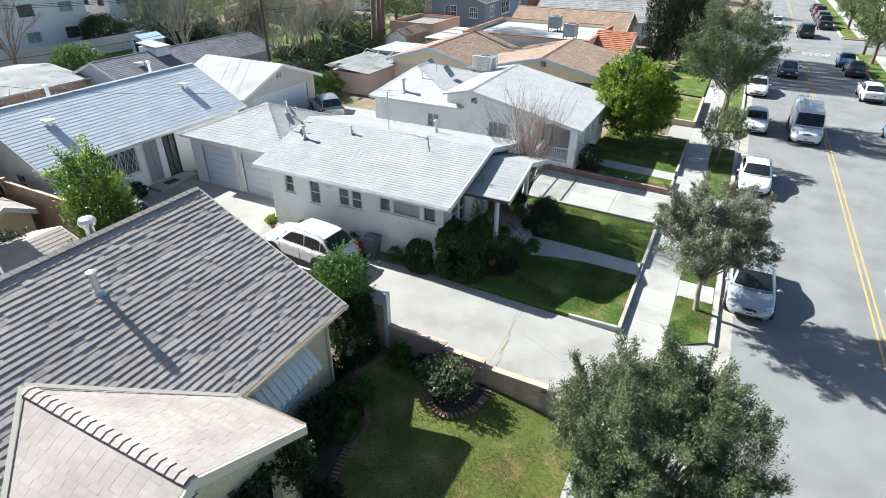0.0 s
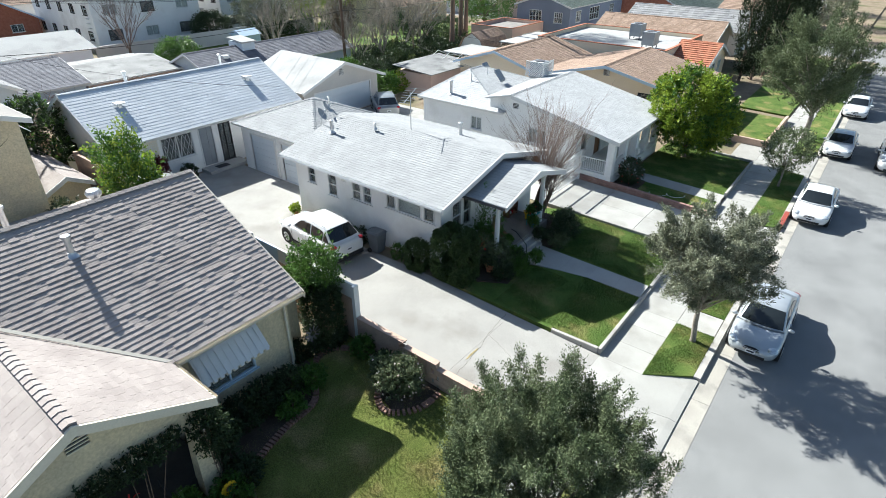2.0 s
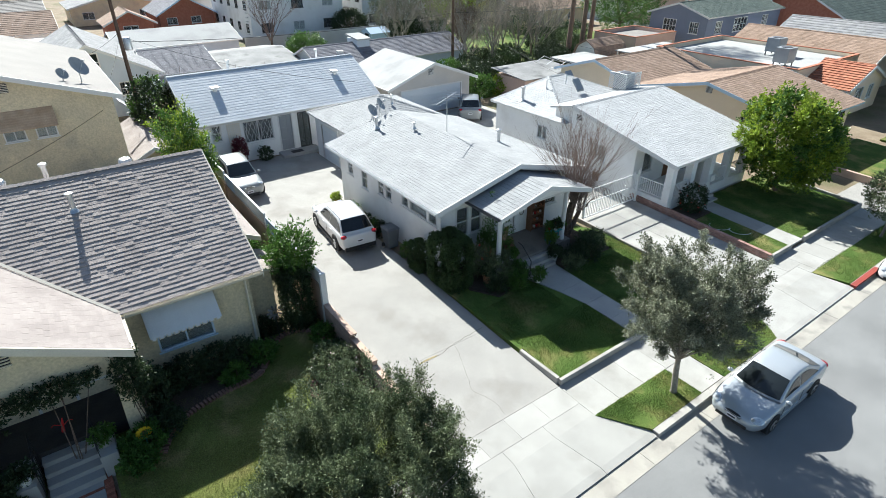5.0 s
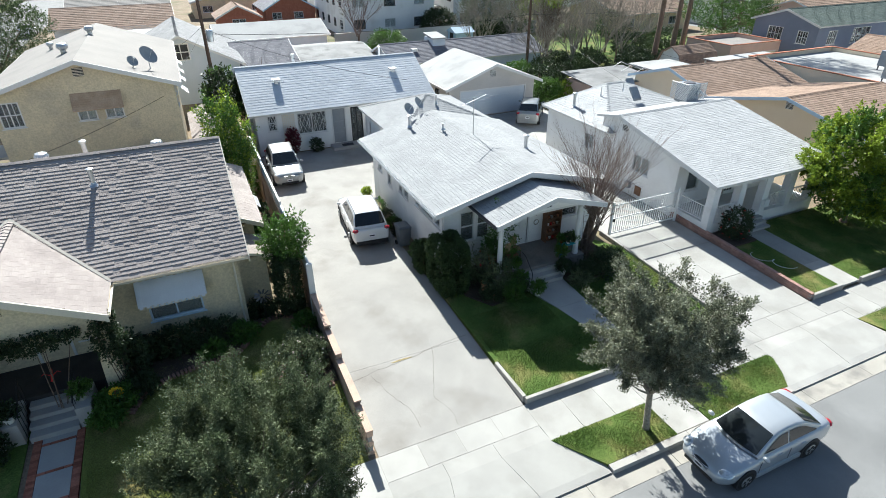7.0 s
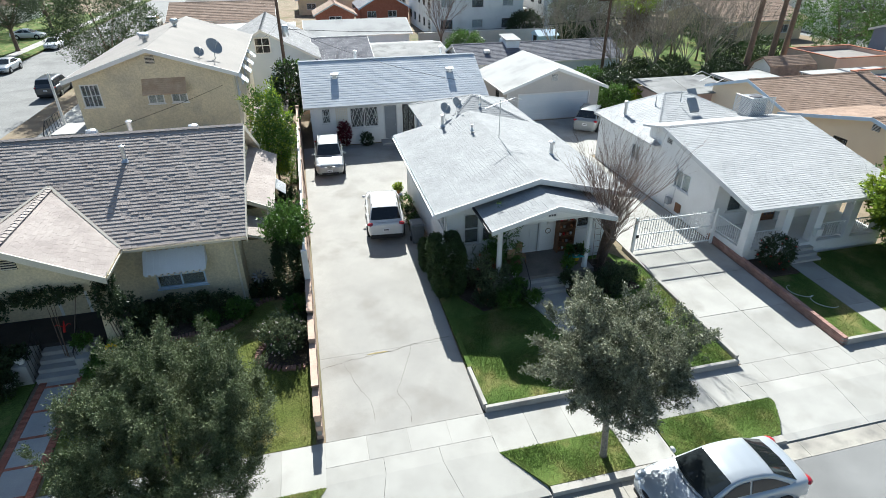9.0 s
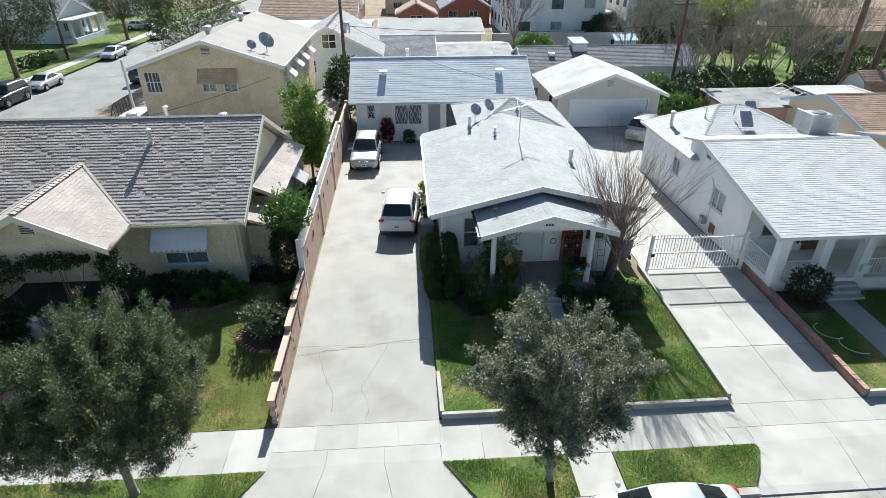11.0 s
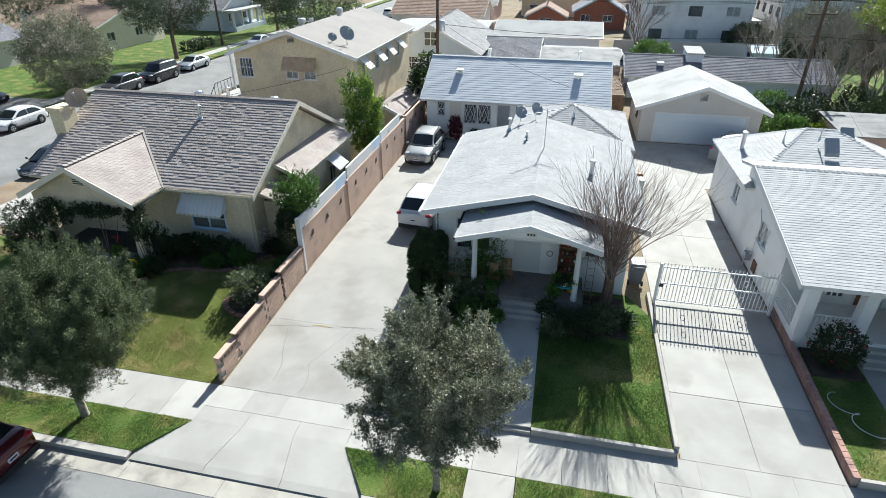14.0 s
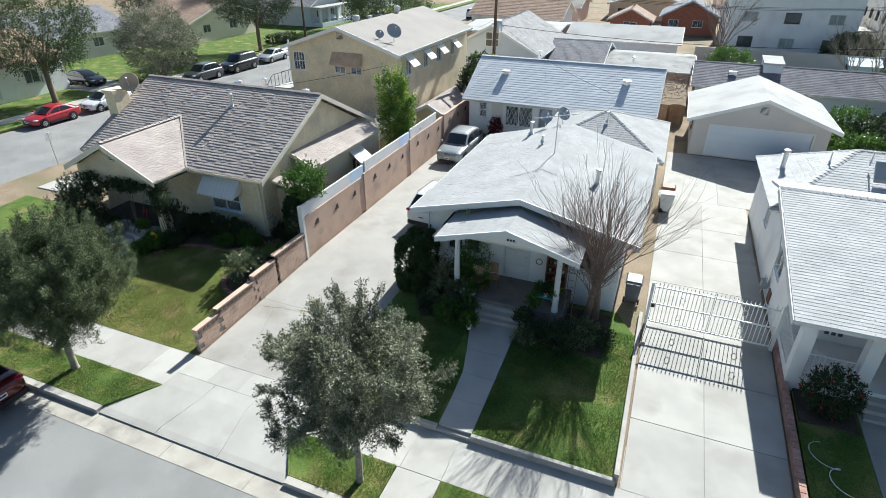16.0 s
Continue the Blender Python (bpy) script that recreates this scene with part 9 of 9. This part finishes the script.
# stand of pots, shelf, watering can
ps = thing("plant_stand", "teal metal plant stand on the porch edge", "plant stand", (6.0, 6.3, 0.95))
part("top", Geo().box(5.6, 6.5, 6.12, 6.5, 1.46, 1.5), TEAL, ps)
for x in (5.63, 6.47):
    for y in (6.15, 6.47):
        part("leg", Geo().box(x - 0.015, x + 0.015, y - 0.015, y + 0.015, 0.95, 1.46), TEAL, ps)
yc = thing("watering_can", "yellow plastic watering can on the porch", "watering can", (6.3, 6.8, 0.95))
part("body", Geo().lathe([(0.14, 0), (0.16, 0.2), (0.12, 0.42), (0.05, 0.48)], (6.3, 6.8, 0.95), 12), PLASTIC_YELLOW, yc, smooth=True)
part("spout", Geo().tube([(6.3, 6.7, 1.1), (6.3, 6.45, 1.45)], 0.03, 6), PLASTIC_YELLOW, yc)
part("handle", Geo().tube([(6.3, 6.9, 1.35), (6.3, 7.05, 1.3), (6.3, 6.95, 1.05)], 0.02, 6), PLASTIC_YELLOW, yc)
shf = thing("shelf", "dark wooden shelf of small pots against the porch wall", "shelf", (6.1, 7.7, 0.95))
for x in (5.72, 6.48):
    part("side", Geo().box(x - 0.02, x + 0.02, 7.52, 7.86, 0.95, 2.5), WOOD_BROWN, shf)
part("back", Geo().box(5.7, 6.5, 7.86, 7.88, 0.95, 2.5), WOOD_BROWN, shf)
for k in range(5):
    z = 1.02 + 0.36 * k
    part("board", Geo().box(5.74, 6.46, 7.52, 7.855, z, z + 0.025), WOOD_BROWN, shf)
    for j in range(4):
        t = thing("flower_pot", "small pot on the porch shelf", "pot", (5.85 + 0.17 * j, 7.65, z + 0.025), "shelf pots")
        part("vessel", Geo().lathe([(0.04, 0), (0.06, 0.1), (0.065, 0.1), (0.05, 0.09)], (5.85 + 0.17 * j, 7.65, z + 0.026), 10), (TERRACOTTA, WOOD_BROWN, PLASTIC_WHITE, TERRACOTTA, PLASTIC_RED, CONC_STEP)[(j * 2 + k) % 6], t, smooth=True)


def chair(x, y, z, turn):
    t = thing("porch_chair", "brown wooden chair with a curved back on the porch", "chair", (0, 0, 0), "porch chairs")
    part("seat", Geo().lathe([(0.22, 0.42), (0.25, 0.44), (0.24, 0.47), (0.01, 0.47)], (0, 0, 0), 14), WOOD_FENCE, t)
    part("backrest", Geo().grid([[(0.24 * math.sin(a), 0.22 * math.cos(a), zz) for a in (-1.0, -0.5, 0, 0.5, 1.0)] for zz in (0.5, 0.75, 0.98)]).add([], []), WOOD_FENCE, t)
    for sx in (-0.16, 0.16):
        for sy in (-0.16, 0.16):
            part("leg", Geo().tube([(sx * 1.2, sy * 1.2, 0), (sx, sy, 0.43)], 0.018, 6), WOOD_BROWN, t)
    t.matrix_basis = pose(x, y, z, 0, 0, turn)


chair(3.75, 7.0, 0.95, 20)
chair(3.2, 6.9, 0.95, -160)
tb = thing("side_table", "small round brown table between the porch chairs", "table", (3.25, 6.45, 0.95))
part("top", Geo().lathe([(0.28, 0.5), (0.3, 0.52), (0.28, 0.54), (0.01, 0.54)], (3.25, 6.45, 0.95), 16), WOOD_BROWN, tb)
part("pedestal", Geo().tube([(3.25, 6.45, 0.95), (3.25, 6.45, 1.46)], [0.1, 0.04], 8), WOOD_BROWN, tb)
wr = thing("wreath", "small twig wreath on the porch wall", "wreath", (5.35, 7.87, 2.0))
part("ring", Geo().tube([(5.35 + 0.12 * math.cos(a / 8 * math.pi), 7.87, 1.95 + 0.12 * math.sin(a / 8 * math.pi)) for a in range(17)], 0.02, 5), BARK_GREY, wr)
wl = thing("wall_lamp", "small white lamp beside the front door", "wall lamp", (5.4, 7.85, 2.4))
part("shade", Geo().box(5.3, 5.5, 7.8, 7.897, 2.3, 2.5), PLASTIC_WHITE, wl)
ld = thing("trellis", "thin wooden trellis leaning by the porch column", "trellis", (6.9, 6.1, 0.4))
for x in (6.75, 7.03):
    part("upright", Geo().tube([(x, 6.1, 0.4), (x, 6.35, 2.9)], 0.011, 5), TWIG, ld)
for k in range(8):
    part("rung", Geo().tube([(6.75, 6.13 + 0.025 * k, 0.7 + 0.28 * k), (7.03, 6.13 + 0.025 * k, 0.7 + 0.28 * k)], 0.009, 5), TWIG, ld)

# garden ornaments of the tan house
sp = thing("wind_spinner", "dark metal wind spinner on a stake", "wind spinner", (-7.0, 7.3, 0.3))
part("stake", Geo().tube([(-7.0, 7.3, 0.3), (-7.0, 7.3, 1.75)], 0.012, 5), IRON_BLACK, sp)
for k in range(10):
    a = 2 * math.pi * k / 10
    part("vane", Geo().cbox((0.2, 0, 0), (0.2, 0.01, 0.07), Matrix.Translation((-7.0, 7.27, 1.8)) @ Matrix.Rotation(a, 4, "Y") @ Matrix.Rotation(0.5, 4, "X")), DARK_METAL, sp)
sf = thing("garden_ornament", "yellow sunflower ornament on a teal stand", "ornament", (-11.9, 4.9, 0.25))
part("stem", Geo().tube([(-11.9, 4.9, 0.2), (-11.9, 4.9, 1.0)], 0.02, 5), TEAL, sf)
for k in range(10):
    part("petal", Geo().cbox((0.14, 0, 0), (0.14, 0.012, 0.09), Matrix.Translation((-11.9, 4.87, 1.1)) @ Matrix.Rotation(2 * math.pi * k / 10, 4, "Y")), PLASTIC_YELLOW, sf)
part("disc", blob((-11.9, 4.86, 1.1), (0.08, 0.03, 0.08)), WOOD_BROWN, sf)
df = thing("wall_ornament", "red metal dragonfly ornament on the porch", "ornament", (-13.7, 6.3, 1.3))
part("body", Geo().tube([(-13.75, 6.2, 1.15), (-13.65, 6.22, 1.6)], [0.05, 0.02], 6), PLASTIC_RED, df)
for s in (-1, 1):
    part("wing", Geo().tube([(-13.7, 6.2, 1.35), (-13.7 + s * 0.18, 6.18, 1.5), (-13.7 + s * 0.26, 6.18, 1.45)], 0.012, 5), PLASTIC_RED, df)
hs = thing("hose_reel", "coiled black hose on the tan wall", "hose", (-11.3, 7.4, 0.9))
part("coil", Geo().tube([(-11.25 + 0.25 * math.cos(a / 6 * math.pi), 7.5 - 0.006 * a, 0.95 + 0.3 * math.sin(a / 6 * math.pi)) for a in range(36)], 0.022, 5), IRON_BLACK, hs)
hz = thing("garden_hose", "pale garden hose lying on the lawn", "hose", (14.9, 3.4, 0.4))
part("tube", Geo().tube([(14.6 + 0.25 * math.cos(a * 0.5) + 0.03 * a, 3.6 - 0.07 * a + 0.2 * math.sin(a * 0.5), gz(3) + 0.14) for a in range(26)], 0.013, 5), ALUM, hz)

# ---- roof fittings ----
vent_pipe((6.79, 11.4, 4.12), 0.6, 0.09)
vent_pipe((2.65, 16.6, 4.32), 0.55, 0.07, label="white vent pipe on the pale roof")
vent_pipe((3.7, 14.5, 4.65), 0.25, 0.05)
vent_pipe((6.0, 20.6, 4.25), 0.5, 0.05)
vent_pipe((-11.7, 11.1, 5.6), 0.55, 0.085, label="pale vent pipe on the dark roof")
vent_pipe((-12.2, 14.5, 5.3), 0.9, 0.09)
vent_pipe((14.55, 17.9, 3.7), 0.8, 0.1)
vent_pipe((16.2, 17.4, 4.4), 0.5, 0.03, cap=False)
vent_pipe((17.6, 17.0, 4.7), 0.5, 0.03, cap=False)
vent_pipe((-0.5, 31.6, 5.1), 0.7, 0.1, material=WHITE_PAINT)
vent_pipe((6.2, 31.9, 5.0), 0.8, 0.09)
for x in (-2.3, 6.2):
    t = thing("roof_vent", "galvanised hooded roof vent", "roof vent", (x, 29.0, 4.5), "roof vents")
    part("neck", Geo().box(x - 0.12, x + 0.12, 28.9, 29.1, 4.35, 4.75), GALV, t)
    part("hood", Geo().box(x - 0.26, x + 0.26, 28.75, 29.25, 4.75, 4.82), GALV, t)
for x, y, z, s in ((-13.6, 14.0, 5.6, 1.0), (-9.6, 14.6, 5.35, 1.0), (-13.9, 28.0, 7.45, 1.2), (-12.9, 33.0, 7.75, 1.1), (-15.2, 32.5, 7.15, 0.8)):
    t = thing("turbine_vent", "round galvanised turbine vent on the roof", "turbine vent", (x, y, z), "turbine vents")
    part("neck", Geo().tube([(x, y, z - 0.2), (x, y, z + 0.28 * s)], 0.13 * s, 12), GALV, t, smooth=True)
    head = part("turbine", Geo().lathe([(0.14 * s, 0.25 * s), (0.22 * s, 0.33 * s), (0.24 * s, 0.43 * s), (0.2 * s, 0.53 * s), (0.05 * s, 0.58 * s)], (x, y, z), 16), GALV, t)
    for k in range(12):
        a = 2 * math.pi * k / 12
        part("vane", Geo().tube([(x + 0.215 * s * math.cos(a), y + 0.215 * s * math.sin(a), z + 0.31 * s), (x + 0.25 * s * math.cos(a + 0.15), y + 0.25 * s * math.sin(a + 0.15), z + 0.43 * s), (x + 0.19 * s * math.cos(a + 0.3), y + 0.19 * s * math.sin(a + 0.3), z + 0.55 * s)], 0.012, 4), ALUM, head)


def dish(p, r, az, label, mat=DISH_GREY, mast=0.6):
    t = thing("satellite_dish", label, "satellite dish", p, "satellite dishes")
    p = Vector(p)
    c = p + Vector((0, 0, mast))
    part("mast", Geo().tube([p - Vector((0, 0, 0.15)), c], 0.025, 8), GALV, t)
    m = Matrix.Rotation(az, 4, "Z") @ Matrix.Rotation(radians(55), 4, "Y")
    part("reflector", Geo().lathe([(0.01, 0.0), (r * 0.5, r * 0.06), (r * 0.85, r * 0.18), (r, r * 0.26), (r * 1.01, r * 0.24), (r * 0.5, r * 0.03)], c, 20, m), mat, t, smooth=True)
    f = c + (m.to_3x3() @ Vector((-r * 0.1, 0, r * 1.0)))
    part("feed_arm", Geo().tube([c - Vector((0, 0, r * 0.6)), f], 0.015, 6), GALV, t)
    part("feed_horn", blob(f, (0.06, 0.06, 0.06)), GALV, t)


dish((3.1, 17.9, 4.3), 0.34, radians(-60), "small grey satellite dish on the pale roof")
dish((3.9, 18.4, 4.4), 0.36, radians(-45), "grey satellite dish on the pale roof")
dish((-9.6, 25.6, 6.75), 0.52, radians(-40), "large grey satellite dish on the pale roof", mast=0.75)
dish((-10.4, 25.0, 6.85), 0.3, radians(-50), "small grey satellite dish beside the large one", mast=0.5)
dish((-17.9, 10.6, 6.0), 0.5, radians(-60), "weathered tan satellite dish on the chimney", RUST, 0.35)
an = thing("tv_antenna", "tall television antenna on the white house roof", "antenna", (4.62, 12.9, 4.85))
part("mast", Geo().tube([(4.62, 12.9, 4.7), (4.62, 12.9, 6.55)], 0.022, 6), GALV, an)
part("boom", Geo().tube([(3.7, 12.5, 6.3), (5.5, 13.3, 6.5)], 0.018, 6), GALV, an)
for k in range(7):
    u = k / 6
    c = Vector((3.7, 12.5, 6.3)).lerp(Vector((5.5, 13.3, 6.5)), u)
    w = 0.35 + 0.45 * u
    part("element", Geo().tube([c + Vector((-0.4, 0.9, 0)) * w * 0.7, c - Vector((-0.4, 0.9, 0)) * w * 0.7], 0.008, 4), GALV, an)
AX, AY = 20.74, 14.64
ac = thing("air_conditioner", "grey rooftop air conditioner behind white lattice screens", "air conditioner", (AX, AY, 4.3))
part("cabinet", Geo().box(AX - 0.5, AX + 0.5, AY - 0.45, AY + 0.5, 4.15, 5.3), DISH_GREY, ac)
part("fan_grille", Geo().lathe([(0.36, 0.0), (0.36, 0.03), (0.30, 0.05), (0.05, 0.05)], (AX, AY, 5.3), 18), DARK_METAL, ac)
for side, width in (("S", 1.5), ("W", 1.35)):
    spot = (lambda u, z: (AX - 0.7 + u, AY - 0.65, z)) if side == "S" else (lambda u, z: (AX - 0.7, AY - 0.65 + u, z))
    z0, z1 = 4.35, 5.35
    for k in range(-7, 11):
        for s_ in (-1, 1):
            a, b = max(0.0, k * 0.14), min(width, k * 0.14 + z1 - z0)
            if b - a > 0.05:
                za, zb = z0 + a - k * 0.14, z0 + b - k * 0.14
                if s_ < 0:
                    za, zb = z0 + z1 - za, z0 + z1 - zb
                part("lattice", Geo().tube([spot(a, za), spot(b, zb)], 0.02, 4), WHITE_PAINT, ac)
    part("lattice_frame", Geo().tube([spot(0, z0 - 0.05), spot(0, z1), spot(width, z1), spot(width, z0 - 0.05)], 0.03, 4), WHITE_PAINT, ac)
for x, y, z in ((41.5, 14.0, 3.3), (46.0, 17.0, 3.3)):
    a2 = thing("air_conditioner", "grey rooftop air conditioner on a stand", "air conditioner", (x, y, z), "rooftop units")
    part("cabinet", Geo().box(x - 0.7, x + 0.7, y - 0.6, y + 0.6, z + 0.4, z + 1.6), DISH_GREY, a2)
    part("fan", Geo().lathe([(0.45, 0), (0.45, 0.05), (0.1, 0.06)], (x, y, z + 1.6), 14), DARK_METAL, a2)
    for sx in (-0.6, 0.6):
        for sy in (-0.5, 0.5):
            part("leg", Geo().box(x + sx - 0.04, x + sx + 0.04, y + sy - 0.04, y + sy + 0.04, z, z + 0.4), DARK_METAL, a2)
for x, y in ((17.9, 16.2), (19.3, 18.2)):
    t = thing("roof_vent", "low dark skylight hood on the white roof", "roof vent", (x, y, 4.55), "roof hoods")
    part("hood", Geo().ext([(x - 0.3, y - 0.3, 4.35), (x + 0.3, y - 0.3, 4.35), (x + 0.3, y + 0.25, 4.95), (x - 0.3, y + 0.25, 4.95)], (0, 0, -0.15)), DISH_GREY, t)
gm = thing("gas_meter", "grey gas meter with pipes on the white wall", "gas meter", (13.95, 11.4, 0.3))
part("meter", Geo().box(13.8, 14.05, 11.25, 11.55, 0.75, 1.1), DISH_GREY, gm)
part("pipe", Geo().tube([(13.95, 11.7, 0.3), (13.95, 11.7, 1.15), (13.95, 11.1, 1.15), (14.0, 11.1, 2.6), (14.0, 11.6, 3.1)], 0.025, 6), GALV, gm)
part("access_door", Geo().box(14.05, 14.098, 10.5, 10.95, 0.5, 1.0), WOOD_BROWN, gm)
ws = thing("doorstep", "concrete doorstep with a dark mat before the back house", "doorstep", (1.6, 26.2, 0.3))
part("slab", Geo().box(0.5, 3.2, 25.7, 26.75, 0.2, 0.48), CONC_STEP, ws)
part("mat", Geo().box(1.2, 2.0, 25.9, 26.4, 0.482, 0.495), BLACK_TRIM, ws)
mbx = thing("post_box", "small white post box on the porch pier", "post box", (17.95, 5.7, 1.1))
part("box", Geo().box(17.75, 18.1, 5.62, 5.79, 1.2, 1.55), PLASTIC_WHITE, mbx)
# street sign at the corner
sg = thing("street_sign", "small white sign plate on a thin post", "sign", (-26.9, 11.1, 0.02))
part("post", Geo().tube([(-26.9, 11.1, 0.0), (-26.9, 11.1, 2.4)], 0.03, 6), GALV, sg)
part("plate", Geo().box(-26.92, -26.88, 10.9, 11.3, 1.9, 2.4), PLATE, sg)
